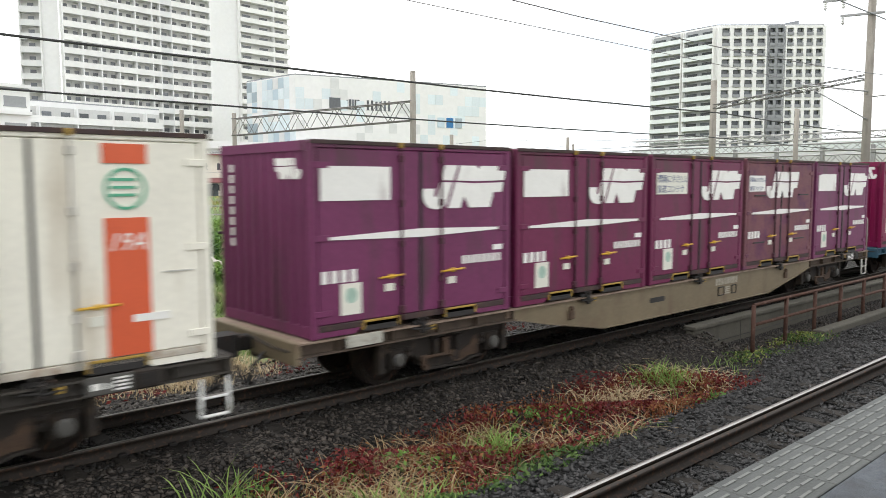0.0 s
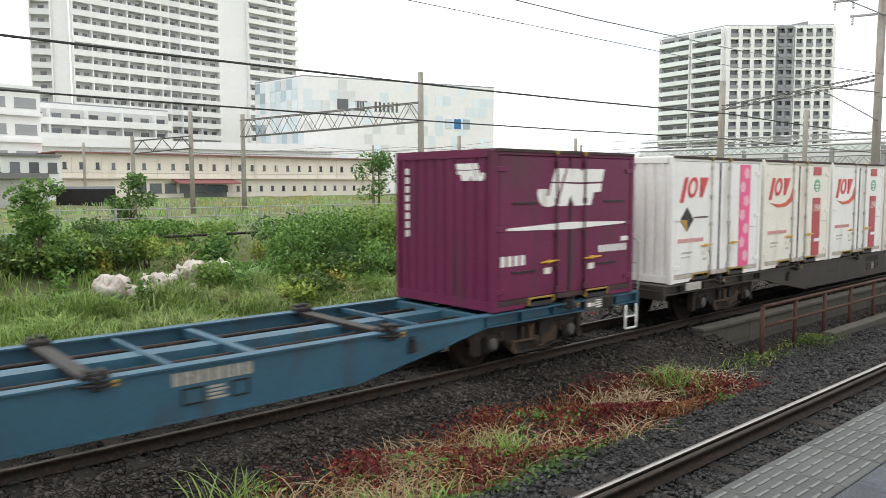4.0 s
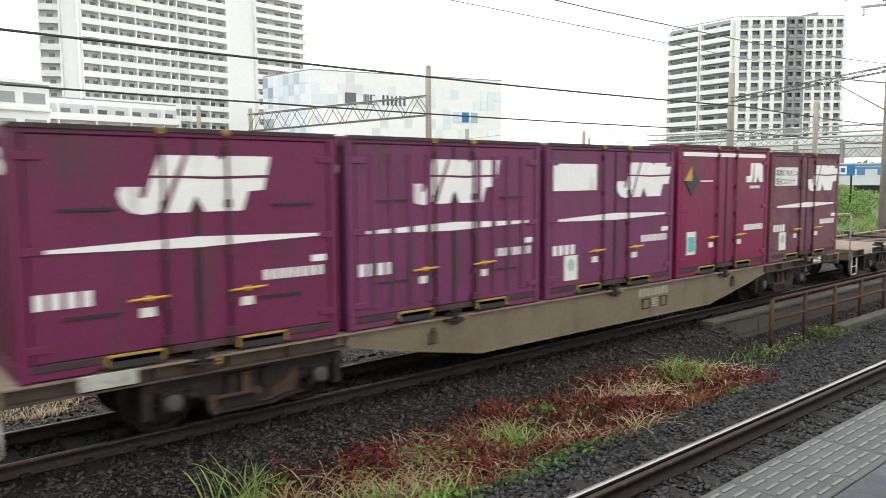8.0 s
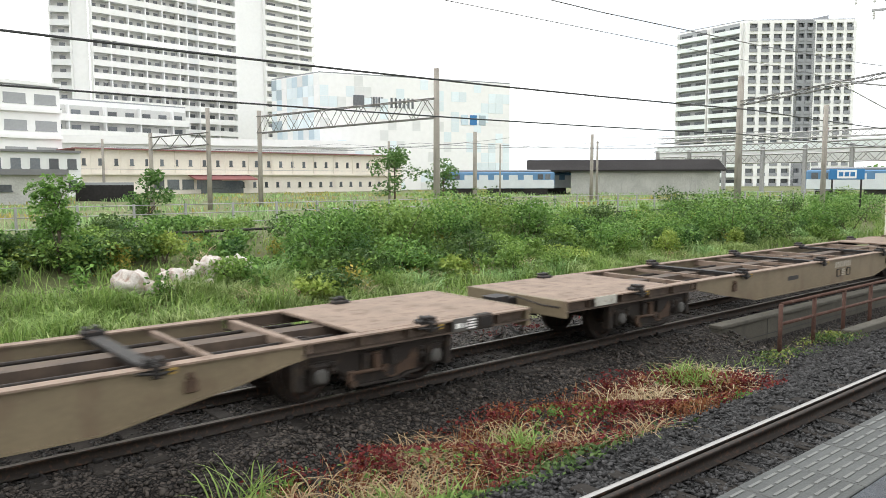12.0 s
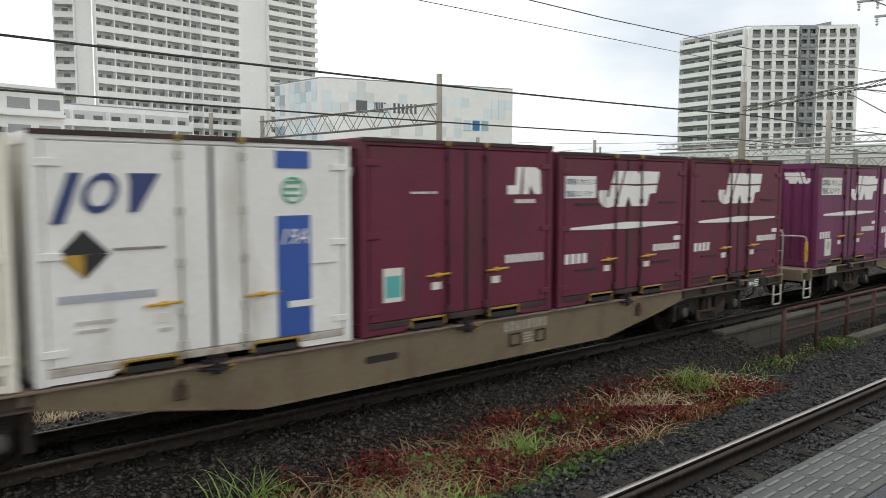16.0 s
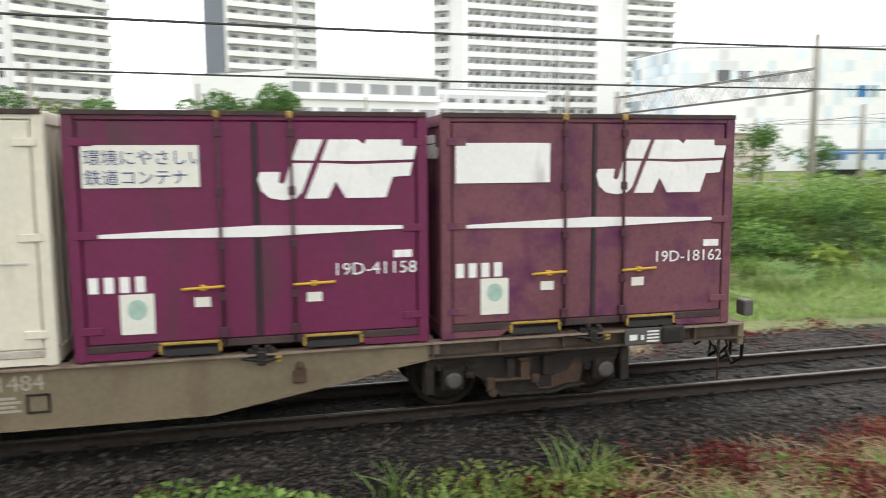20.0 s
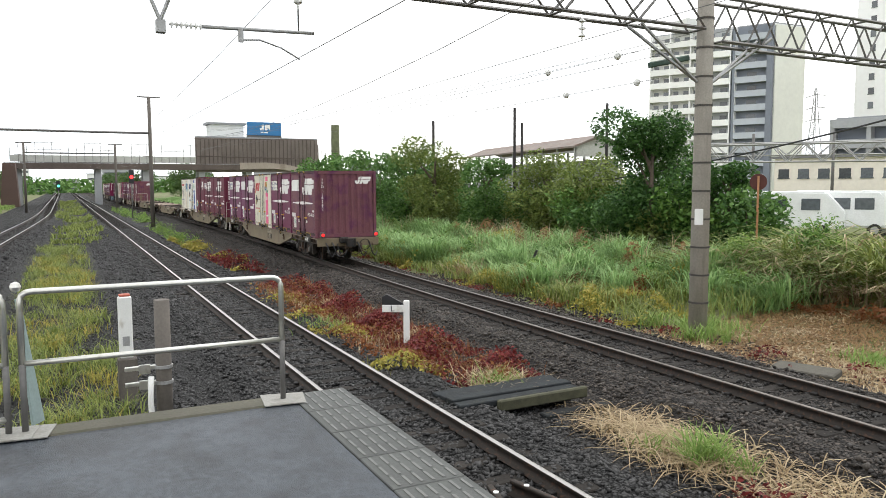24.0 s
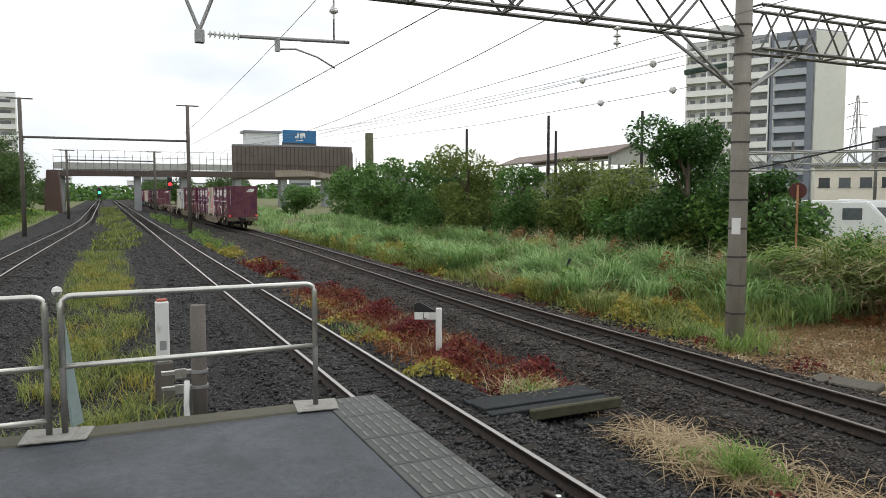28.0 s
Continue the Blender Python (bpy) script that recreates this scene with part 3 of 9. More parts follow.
tagged(part("ground", sheet("ground", np.stack([GX, GY, GZ], -1).reshape(-1, 3), quads, M["earth"], True), None), "weedy brown and green earth round the tracks", "ground", kind="structure")

bx = np.concatenate([np.arange(-400, -60, 8.0), np.arange(-60, 61, 1.0)])
by = np.concatenate([np.arange(-9, 6.9, 0.25), np.array([6.90, 6.97, 7.2, 7.5, 7.75, 7.93, 8.05]), np.arange(8.25, 13.01, 0.25)])
BX, BY = np.meshgrid(bx, by)
BZ = np.where((BY > -7.0) & (BY < np.where(BX > -12, 12.6, 11.3)), floor_z(BX, BY), np.maximum(bed_z(BX, BY), ground_z(BX, BY) - 0.06)) + 0.02 * np.sin(BX * 3.1 + BY * 5.3) * np.sin(BY * 3.7)
ni, nj = len(by), len(bx)
idx = np.arange(ni * nj).reshape(ni, nj)
quads = np.stack([idx[:-1, :-1], idx[:-1, 1:], idx[1:, 1:], idx[1:, :-1]], -1).reshape(-1, 4)
tagged(part("ballast_bed", sheet("ballast_bed", np.stack([BX, BY, BZ], -1).reshape(-1, 3), quads, M["bed"], True), None), "dark grey crushed-stone ballast bed under the tracks", "ballast", kind="structure")

near_track = railway("railway_track", "worn railway track with shiny rail heads beside the platform", lambda x: NEAR_Y, -400, 60, -60, 40)
rail("check_rail", [(-6.3, 3.95), (-5.6, 4.10), (-4.6, 4.22), (-3.6, 4.256), (20, 4.256), (60, 4.256)], near_track, "rail_side")
rail("check_rail", [(-6.3, 3.68), (-5.6, 3.53), (-4.6, 3.41), (-3.6, 3.374), (20, 3.374), (60, 3.374)], near_track, "rail_side")
CAP = finish("bolt_cap", lathe(bmesh.new(), [(0.03, 0.0), (0.03, 0.008), (0.015, 0.012)], "z", sides=10), M["white_post"])
for bx0, by0 in ((-6.1, 3.99), (-5.4, 4.125), (-4.9, 4.185), (-4.3, 4.23), (-6.1, 3.637), (-5.4, 3.50)):
    part("bolt_cap", CAP, None, near_track, "round white cap", at=pose(bx0, by0, 0.0))
railway("railway_track", "goods railway track with rusty rails on dark sleepers", track_y, -400, 200, -60, 40, "dull_head")
railway("railway_track", "railway track on the far side of the platform", left_y, -400, 0, -70, -20)


# ---- loose ballast stones ----
def stones(name, n, x0, x1, fy, y0, y1, size, material, label, seed):
    """Crushed stone, as many small broken lumps, on top of the beds."""
    rng = np.random.default_rng(seed)
    x, off = rng.uniform(x0, x1, n), rng.uniform(y0, y1, n)
    y = np.vectorize(fy)(x) + off
    z = floor_z(x, y) + rng.uniform(-0.016, 0.012, n)
    lump = np.array([(1, 0, 0), (-1, 0, 0), (0, 1, 0), (0, -1, 0), (0, 0, 1), (0, 0, -1)], float)
    v = lump[None] + rng.uniform(-0.5, 0.5, (n, 6, 3))
    v *= (size * rng.uniform(0.55, 1.2, (n, 1, 1))) * rng.uniform(0.6, 1.25, (n, 1, 3)) * np.array((1.0, 1.0, 0.7)) * 0.60
    a, b = rng.uniform(0, 2 * np.pi, n), rng.uniform(-0.9, 0.9, n)
    ca, sa, cb, sb = np.cos(a), np.sin(a), np.cos(b), np.sin(b)
    r = np.stack([np.stack([ca, -sa * cb, sa * sb], -1), np.stack([sa, ca * cb, -ca * sb], -1), np.stack([0 * a, sb, cb], -1)], 1)
    v = np.einsum("nij,nkj->nki", r, v) + np.stack([x, y, z], -1)[:, None]
    q = np.array(((0, 2, 4), (2, 1, 4), (1, 3, 4), (3, 0, 4), (2, 0, 5), (1, 2, 5), (3, 1, 5), (0, 3, 5)))
    f = (q[None] + 6 * np.arange(n)[:, None, None]).reshape(-1, 3)
    return tagged(part(name, sheet(name, v.reshape(-1, 3), f, material), None), label, "ballast", kind="stuff")


stones("ballast_stones", 44000, -22, 19, lambda x: NEAR_Y, -1.6, 2.9, 0.075, M["ballast"], "dark grey crushed ballast stones along the platform track", 1)
stones("ballast_stones", 16000, -26, 24, track_y, -2.9, -0.8, 0.075, M["ballast_brown"], "brownish crushed ballast stones along the goods track", 2)
stones("ballast_stones", 12000, -26, 26, track_y, 0.8, 3.4, 0.075, M["ballast_brown"], "brownish crushed ballast stones behind the goods track", 7)
stones("ballast_stones", 13000, -26, 24, track_y, -0.85, 0.85, 0.075, M["ballast_oily"], "oil-darkened ballast stones between the goods rails", 8)
stones("ballast_stones", 9000, -60, -20, lambda x: NEAR_Y, -2.6, 2.4, 0.11, M["ballast"], "dark grey crushed ballast stones further down the line", 3)
stones("ballast_stones", 6000, -60, -26, track_y, -2.5, 2.2, 0.12, M["ballast_brown"], "brownish crushed ballast stones further down the line", 4)
stones("ballast_stones", 15000, -26, -6.6, lambda x: -0.2, -3.6, 2.4, 0.075, M["ballast"], "dark grey ballast stones beyond the platform end", 6)
stones("ballast_stones", 5000, -70, -20, left_y, -2.2, 2.2, 0.12, M["ballast"], "crushed ballast stones of the far platform track", 5)

# ---- platform ----
END_X, EDGE_Y, PLAT_Z = -6.55, 2.25, 1.10
platform = tagged(new("platform"), "grey asphalt station platform with a tiled edge", "platform", kind="structure")
part("asphalt_top", boxm(END_X + 0.28, 45, -2.4, 1.735, 0.85, PLAT_Z), M["asphalt"], platform)
part("end_kerb", boxm(END_X, END_X + 0.275, -2.4, 1.735, 0.7, PLAT_Z + 0.012, 0.02), M["coping"], platform, "mossy concrete end kerb")
part("platform_wall", boxm(END_X + 0.02, 45, 1.9, EDGE_Y - 0.06, -0.45, 0.84), M["concrete"], platform)
part("platform_wall", boxm(END_X + 0.02, END_X + 0.3, -2.4, 1.9, -0.45, 0.69), M["concrete"], platform)
part("edge_slab", boxm(END_X, 45, 1.74, EDGE_Y, 0.845, PLAT_Z - 0.02), M["concrete"], platform)
TILE = finish("edge_tile", boxm(-0.297, 0.297, 1.742, EDGE_Y, PLAT_Z - 0.02, PLAT_Z + 0.008, 0.006), M["tile"])
bars = bmesh.new()
for row in range(6):
    for col in range(3):
        bx0, by0 = -0.27 + col * 0.19 + 0.012 * (row % 2), 1.80 + row * 0.078
        box(bars, bx0, bx0 + 0.15, by0 - 0.010, by0 + 0.010, PLAT_Z + 0.008, PLAT_Z + 0.013)
TILE_BARS = finish("ribs", bars, M["tile_bar"])
for i in range(42):
    tile = part("edge_tile", TILE, None, platform, at=pose(END_X + 0.3 + 0.6 * i, 0, random.uniform(-0.002, 0.002)))
    part("ribs", TILE_BARS, None, tile)


def railing(y0, y1, bottom):
    """A stainless tube panel with rounded upper corners."""
    root = tagged(new("platform_railing"), "stainless steel tube railing at the platform end", "railing", "railing panels")
    x, top = END_X + 0.14, 2.19
    root.matrix_basis = pose(x, y0, PLAT_Z)
    w, h = y1 - y0, top - PLAT_Z
    part("top_rail", tubem(bent([(0, 0, h - 0.55), (0, 0, h), (0, w, h), (0, w, h - 0.55)], 0.09), 0.024, 10), M["steel"], root)
    for yy in (0, w):
        part("post", tubem([(0, yy, 0.012), (0, yy, h - 0.5)], 0.0235, 10), M["dull_steel"], root)
        bm = prism(bmesh.new(), [(-0.19, -0.16), (0.17, -0.2), (0.2, 0.15), (-0.12, 0.21)], "z", 0.012, 0.02)
        part("mortar_foot", bm, M["pale_concrete"], root, "rough pale mortar foot", at=pose(0, yy, 0.006 if bottom else 0))
    part("middle_rail", tubem([(0, 0, h * 0.5), (0, w, h * 0.5)], 0.022, 10), M["steel"], root)
    if bottom:
        part("bottom_rail", tubem([(0, 0, 0.13), (0, w, 0.13)], 0.022, 10), M["steel"], root)
    return root


panel_a = railing(-0.33, 1.65, False)
part("cap_ball", lathe(bmesh.new(), [(0.004, -0.04), (0.03, -0.028), (0.04, 0), (0.03, 0.028), (0.004, 0.04)], "z", (0, -0.02, 1.13), 12), M["steel"], panel_a, "round steel cap")
part("stay", prism(bmesh.new(), [(0.02, 1.02), (0.06, 1.02), (0.30, 0.0), (0.15, 0.0)], "y", 0.03, 0.05), paint("pale_teal_stay", (0.36, 0.46, 0.46), 0.4, 0.3), panel_a, "pale blue-green slanting stay plate", at=pose(-0.02, 0.0, 0.012, 0, 0, 150))
railing(-2.38, -0.44, True)


# ---- goods train: containers ----
LEN, WID, HIG = 3.70, 2.45, 2.50
HX, HY = LEN / 2, WID / 2
FACE = -HY - 0.004
CACHE = {}


def shared(key, make, mats):
    if key not in CACHE:
        CACHE[key] = finish(key[0], make(), mats)
    return CACHE[key]


def container_frame():
    bm = boxm(-HX + 0.06, HX - 0.06, -HY + 0.055, HY - 0.03, 0.10, HIG - 0.05)
    for sx in (-1, 1):
        for sy in (-1, 1):
            x, y = sx * (HX - 0.06), sy * (HY - 0.055)
            box(bm, x - 0.06, x + 0.06, y - 0.055, y + 0.055, 0.0, HIG, 0.012)
    for sy in (-1, 1):
        y = sy * (HY - 0.05)
        box(bm, -HX + 0.12, HX - 0.12, y - 0.045, y + 0.045, HIG - 0.085, HIG - 0.004, 0.01)
        for sx in (-1, 1):
            prism(bm, [(sx * (HX - 0.121), 0.012), (sx * 1.15, 0.012), (sx * 1.02, 0.10), (sx * (HX - 0.121), 0.10)], "y", y - 0.036, y + 0.036)
    return bm


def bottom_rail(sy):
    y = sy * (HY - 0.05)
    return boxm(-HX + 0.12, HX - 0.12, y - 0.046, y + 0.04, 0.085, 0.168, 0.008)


def container_roof():
    bm = boxm(-HX + 0.05, HX - 0.05, -HY + 0.04, HY - 0.04, HIG - 0.049, HIG + 0.012)
    return bm


def top_trim(sy):
    y = sy * (HY - 0.002)
    return boxm(-HX + 0.01, HX - 0.01, y - 0.02, y + 0.006, HIG - 0.035, HIG + 0.016, 0.004)


def end_panel(sx):
    """A corrugated end wall between the corner posts."""
    n, w, outline = 9, (WID - 0.26) / 9, []
    for i in range(n):
        y = -HY + 0.13 + i * w
        outline += [(y, 0.0), (y + w * 0.28, 0.0), (y + w * 0.40, 0.036), (y + w * 0.88, 0.036)]
    outline.append((HY - 0.13, 0.0))
    bm = bmesh.new()
    x0 = sx * (HX - 0.052)
    rows = [[bm.verts.new((x0 + sx * d, y, z)) for y, d in outline] for z in (0.16, HIG - 0.12)]
    for i in range(len(outline) - 1):
        bm.faces.new((rows[0][i], rows[0][i + 1], rows[1][i + 1], rows[1][i]))
    box(bm, min(x0, x0 + sx * 0.05), max(x0, x0 + sx * 0.05), -HY + 0.12, HY - 0.12, 0.02, 0.159)
    box(bm, min(x0, x0 + sx * 0.05), max(x0, x0 + sx * 0.05), -HY + 0.12, HY - 0.12, HIG - 0.119, HIG - 0.01)
    bmesh.ops.recalc_face_normals(bm, faces=bm.faces)
    return bm


def door_leaf(sx):
    bm = boxm(min(sx * 0.02, sx * 1.715), max(sx * 0.02, sx * 1.715), -HY + 0.008, -HY + 0.054, 0.172, HIG - 0.092, 0.012)
    return bm


def lock_rod(x):
    bm = tubem([(x, -HY - 0.022, 0.1), (x, -HY - 0.022, HIG - 0.03)], 0.017, 6)
    box(bm, x - 0.045, x + 0.045, -HY - 0.045, -HY + 0.008, 0.19, 0.30, 0.008)
    for z in (0.62, 1.15, 1.7, 2.30):
        box(bm, x - 0.035, x + 0.035, -HY - 0.04, -HY + 0.008, z - 0.045, z + 0.045, 0.006)
    return bm


def rod_cap(x):
    return boxm(x - 0.035, x + 0.025, -HY - 0.045, -HY + 0.02, HIG - 0.06, HIG + 0.015, 0.01)


def handle(sx):
    x0, x1 = (-0.78, -0.36) if sx < 0 else (0.36, 0.80)
    bm = tubem([(x0, -HY - 0.045, 0.715), (x1, -HY - 0.045, 0.73)], 0.016, 6)
    mid = (x0 + x1) / 2
    return box(bm, mid - 0.03, mid + 0.03, -HY - 0.055, -HY + 0.008, 0.69, 0.75, 0.008)


def fork_pocket(sx):
    x0, x1 = (-1.02, -0.42) if sx < 0 else (0.46, 1.08)
    bm = boxm(x0, x1, -HY - 0.008, -HY + 0.06, 0.135, 0.166, 0.006)
    for x in (x0, x1):
        box(bm, x - 0.013, x + 0.013, -HY - 0.008, -HY + 0.06, 0.04, 0.134, 0.004)
    return bm


def flat(outline, y=FACE, thick=0.003):
    """A painted mark on the near side, from an outline of (x, z)."""
    return prism(bmesh.new(), outline, "y", y - thick, y + 0.012)


def rect(x0, x1, z0, z1):
    return [(x0, z0), (x1, z0), (x1, z1), (x0, z1)]


EMBLEM = (
    ((0.0, 0.34), (0.02, 0.16), (0.07, 0.04), (0.15, 0.0), (0.225, 0.03), (0.265, 0.12), (0.335, 0.60), (0.20, 0.60), (0.165, 0.30), (0.145, 0.26), (0.125, 0.30), (0.135, 0.46), (0.015, 0.46)),
    ((0.205, 0.645), (0.345, 0.64), (0.40, 0.98), (0.255, 0.98)),
    ((0.285, 0.02), (0.425, 0.02), (0.475, 0.30), (0.535, 0.02), (0.79, 0.02), (0.835, 0.36), (0.945, 0.38), (0.965, 0.60), (0.60, 0.575), (0.375, 0.60)),
    ((0.385, 0.64), (0.60, 0.625), (0.972, 0.65), (1.0, 0.98), (0.675, 0.98), (0.655, 0.90), (0.615, 0.98), (0.435, 0.98)),
)


def company_mark(x0, x1, z0, z1):
    """The white company emblem as slanted blocks: a hook and two stacked flags, parted by a thin slit."""
    bm = bmesh.new()
    for shape in EMBLEM:
        prism(bm, [(x0 + u * (x1 - x0), z0 + v * (z1 - z0)) for u, v in shape], "y", FACE - 0.003, FACE + 0.012)
    return bm


def small_mark_end(sx):
    bm = bmesh.new()
    for shape in EMBLEM:
        prism(bm, [(sx * (0.36 + 0.66 * u) if sx > 0 else -(1.02 - 0.66 * u), 2.02 + 0.28 * v) for u, v in shape], "x", sx * (HX - 0.018), sx * (HX - 0.011))
    return bm


def bars(x0, x1, z0, z1, n):
    """Writing too small to read, as plain bars."""
    bm, w = bmesh.new(), (x1 - x0) / n
    for i in range(n):
        prism(bm, rect(x0 + i * w, x0 + (i + 0.6) * w, z0, z1), "y", FACE - 0.003, FACE + 0.012)
    return bm


def written(ob):
    return tagged(ob, kind="stuff")


def ring(cx, cz, r, squash=1.0, n=18):
    return [(cx + r * math.cos(2 * math.pi * i / n), cz + squash * r * math.sin(2 * math.pi * i / n)) for i in range(n)]


SIDE = Matrix.Rotation(radians(90), 4, "X")


def on_side(x, z):
    return Matrix.Translation((x, FACE - 0.001, z)) @ SIDE


def container(colour, design, number="", label="", ends=True, number_end=""):
    """A twelve-foot side-door container; the near side carries the markings of its design."""
    c = M[colour]
    root = tagged(new("shipping_container"), label, "container", "containers on the goods train")
    root.scale = (1, 1, 1.05 if design.startswith("crimson") else 1.02)
    part("frame", shared(("frame", colour), container_frame, c), None, root)
    pale = colour in ("white_box", "ivory_box", "cream_box", "rusty_white")
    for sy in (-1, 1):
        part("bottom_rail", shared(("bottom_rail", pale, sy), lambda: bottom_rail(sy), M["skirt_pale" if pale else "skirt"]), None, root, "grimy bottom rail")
        part("top_trim", shared(("top_trim", sy), lambda: top_trim(sy), M["skirt"]), None, root, "grimy dark top edge")
    part("roof", shared(("roof", colour), container_roof, c), None, root)
    for sx in (-1, 1):
        part("end_panel", shared(("end_panel", colour, sx), lambda: end_panel(sx), c), None, root, "corrugated steel end wall")
        part("door", shared(("door", colour, sx), lambda: door_leaf(sx), c), None, root)
        if design == "ribbed":
            for i in range(4):
                part("door_rib", shared(("door_rib", colour), lambda: boxm(-0.05, 0.05, -HY - 0.016, -HY + 0.0079, 0.25, HIG - 0.2, 0.01), c), None, root, at=pose(sx * (0.48 + 0.32 * i), 0, 0))
        for hz in (0.32, 1.28, 2.2):
            part("hinge", shared(("hinge", colour, sx), lambda: boxm(min(sx * 1.56, sx * 1.78), max(sx * 1.56, sx * 1.78), -HY - 0.014, -HY + 0.0079, -0.04, 0.04, 0.006), c), None, root, at=pose(0, 0, hz))
        x = 0.37 * sx
        if design == "lease_globe":
            for hx in (0.35, 0.95, 1.35):
                part("side_rib", shared(("side_rib",), lambda: boxm(-0.035, 0.035, -HY - 0.004, -HY + 0.0079, 0.2, HIG - 0.12, 0.004), M["rod_pale"]), None, root, "faint rust-stained side rib", at=pose(sx * hx, 0, 0))
            part("end_rod", shared(("end_rod", sx), lambda: tubem([(-HX - 0.02, sx * 0.16, 0.12), (-HX - 0.02, sx * 0.16, HIG - 0.06)], 0.018, 6), M["rod_pale"]), None, root, "rusty end door rod")
            for hz in (0.4, 1.2, 2.0):
                part("end_hinge", shared(("end_hinge", sx), lambda: boxm(-HX - 0.02, -HX + 0.05, sx * 1.05 - 0.1, sx * 1.05 + 0.1, 0.0, 0.06, 0.006), M["rod_pale"]), None, root, "rusty end door hinge", at=pose(0, 0, hz))
            continue
        part("lock_rod", shared(("lock_rod", pale, sx), lambda: lock_rod(x), M["rod_pale" if pale else "rod_dark"]), None, root)
        part("rod_cap", shared(("rod_cap", sx), lambda: rod_cap(x), M["dirty_yellow"]), None, root, "dirty yellow rod end")
        part("handle", shared(("handle", sx), lambda: handle(sx), M["yellow"]), None, root, "yellow door handle")
        part("fork_pocket", shared(("fork_pocket", sx), lambda: fork_pocket(sx), M["dirty_yellow"]), None, root, "dirty yellow fork pocket frame")
        part("pocket_opening", shared(("pocket_opening", sx), lambda: boxm(*((-1.005, -0.435) if sx < 0 else (0.475, 1.065)), -HY + 0.004, -HY + 0.055, 0.02, 0.134), M["seal"]), None, root, "dark fork pocket opening")
        part("notice", shared(("notice", sx), lambda: flat(rect(sx * 0.58 - 0.08, sx * 0.58 + 0.08, 0.52, 0.62)), M["cream_mark"]), None, root, "small cream notice")
    if design != "lease_globe":
        part("seal", shared(("seal",), lambda: boxm(-0.018, 0.018, -HY - 0.004, -HY + 0.05, 0.18, HIG - 0.1), M["seal"]), None, root, "black rubber door seal")
    w = M["white_mark"]
    if design in ("rect", "text", "logo", "ribbed", "small_text"):
        lx = (0.02, 1.74) if design in ("rect", "text") else (-0.84, 0.92)
        part("emblem", shared(("emblem", design in ("rect", "text")), lambda: company_mark(lx[0], lx[1], 1.60, 2.24), w), None, root, "white slanted company emblem")
        part("stripe", shared(("stripe",), lambda: flat([(-1.68, 1.255), (0, 1.225), (1.66, 1.275), (1.66, 1.305), (0, 1.345), (-1.68, 1.285)]), w), None, root, "tapering white stripe")
        written(part("owner_mark", shared(("owner_mark",), lambda: bars(-1.68, -1.08, 0.70, 0.86, 4), w), None, root, "white writing bars"))
        if design in ("rect", "text"):
          part("sticker", shared(("sticker",), lambda: flat(rect(-1.39, -1.06, 0.27, 0.68)), M["cream_mark"]), None, root, "cream sticker")
          part("sticker_print", shared(("sticker_print",), lambda: flat(ring(-1.225, 0.52, 0.095, 1.1), FACE - 0.003), M["pale_print"]), None, root, "pale green round print")
        if design == "rect":
            part("blank_panel", shared(("blank_panel",), lambda: flat(rect(-1.68, -0.56, 1.75, 2.19)), w), None, root, "blank white panel")
        if design in ("text", "small_text"):
            part("slogan_panel", shared(("slogan_panel", design), lambda: flat(rect(-1.68, -0.56, 1.75, 2.17) if design == "text" else rect(-1.70, -0.92, 1.77, 2.13)), M["cream_mark" if design == "text" else "white_mark"]), None, root, "cream slogan panel")
            for line, z in (("環境にやさしい", 1.985), ("鉄道コンテナ", 1.79)):
                letters(line, 0.165 if design == "text" else 0.112, M["navy_mark"], root, Matrix.Translation((0, -0.004, 0)) @ on_side(-1.66 if design == "text" else -1.68, z if design == "text" else z + 0.01), "slogan")
        if design in ("logo", "ribbed", "small_text"):
            for vx, vz in ((-1.42, 1.66), (0.95, 1.66), (-1.42, 0.58), (0.75, 0.58)):
                part("vent_slot", shared(("vent_slot",), lambda: boxm(0, 0.55, FACE - 0.012, FACE + 0.012, 0, 0.03), M["seal"]), None, root, "dark vent slot", at=pose(vx, 0, vz))
        if number:
            written(letters(number, 0.19, w, root, on_side(0.78, 0.79), "number", stretch=1.08))
        else:
            written(part("number", shared(("number_bars",), lambda: bars(0.80, 1.66, 0.79, 0.91, 8), w), None, root, "white number bars"))
        part("number_plate", shared(("number_plate",), lambda: flat(rect(1.46, 1.66, 0.96, 1.04)), w), None, root, "small white panel")
    if design.startswith("crimson"):
        (design == "crimson_plain") or written(part("top_band", shared(("top_band",), lambda: flat(rect(-1.68, 1.66, 2.30, 2.375)), w), None, root, "white band along the top")) 
        if design == "crimson":
          part("diamond", shared(("diamond_low",), lambda: flat([(-1.364, 1.834), (-1.364, 2.11), (-1.64, 1.834)]), M["gold_mark"]), None, root, "gold quarter of a diamond mark")
          part("diamond", shared(("diamond_high",), lambda: flat([(-1.64, 1.83), (-1.36, 1.55), (-1.08, 1.83), (-1.36, 2.11), (-1.36, 1.83)]), M["black_mark"]), None, root, "black part of a diamond mark")
          for sx in (-1, 1):
              part("end_band", shared(("end_band", sx), lambda: prism(bmesh.new(), rect(-0.95, 1.05, 2.29, 2.37), "x", sx * (HX - 0.019), sx * (HX - 0.011)), w), None, root, "white band along the top of the end")
        written(part("caption", shared(("caption",), lambda: bars(-1.02, -0.55, 1.81, 1.84, 6), w), None, root, "white writing bars"))
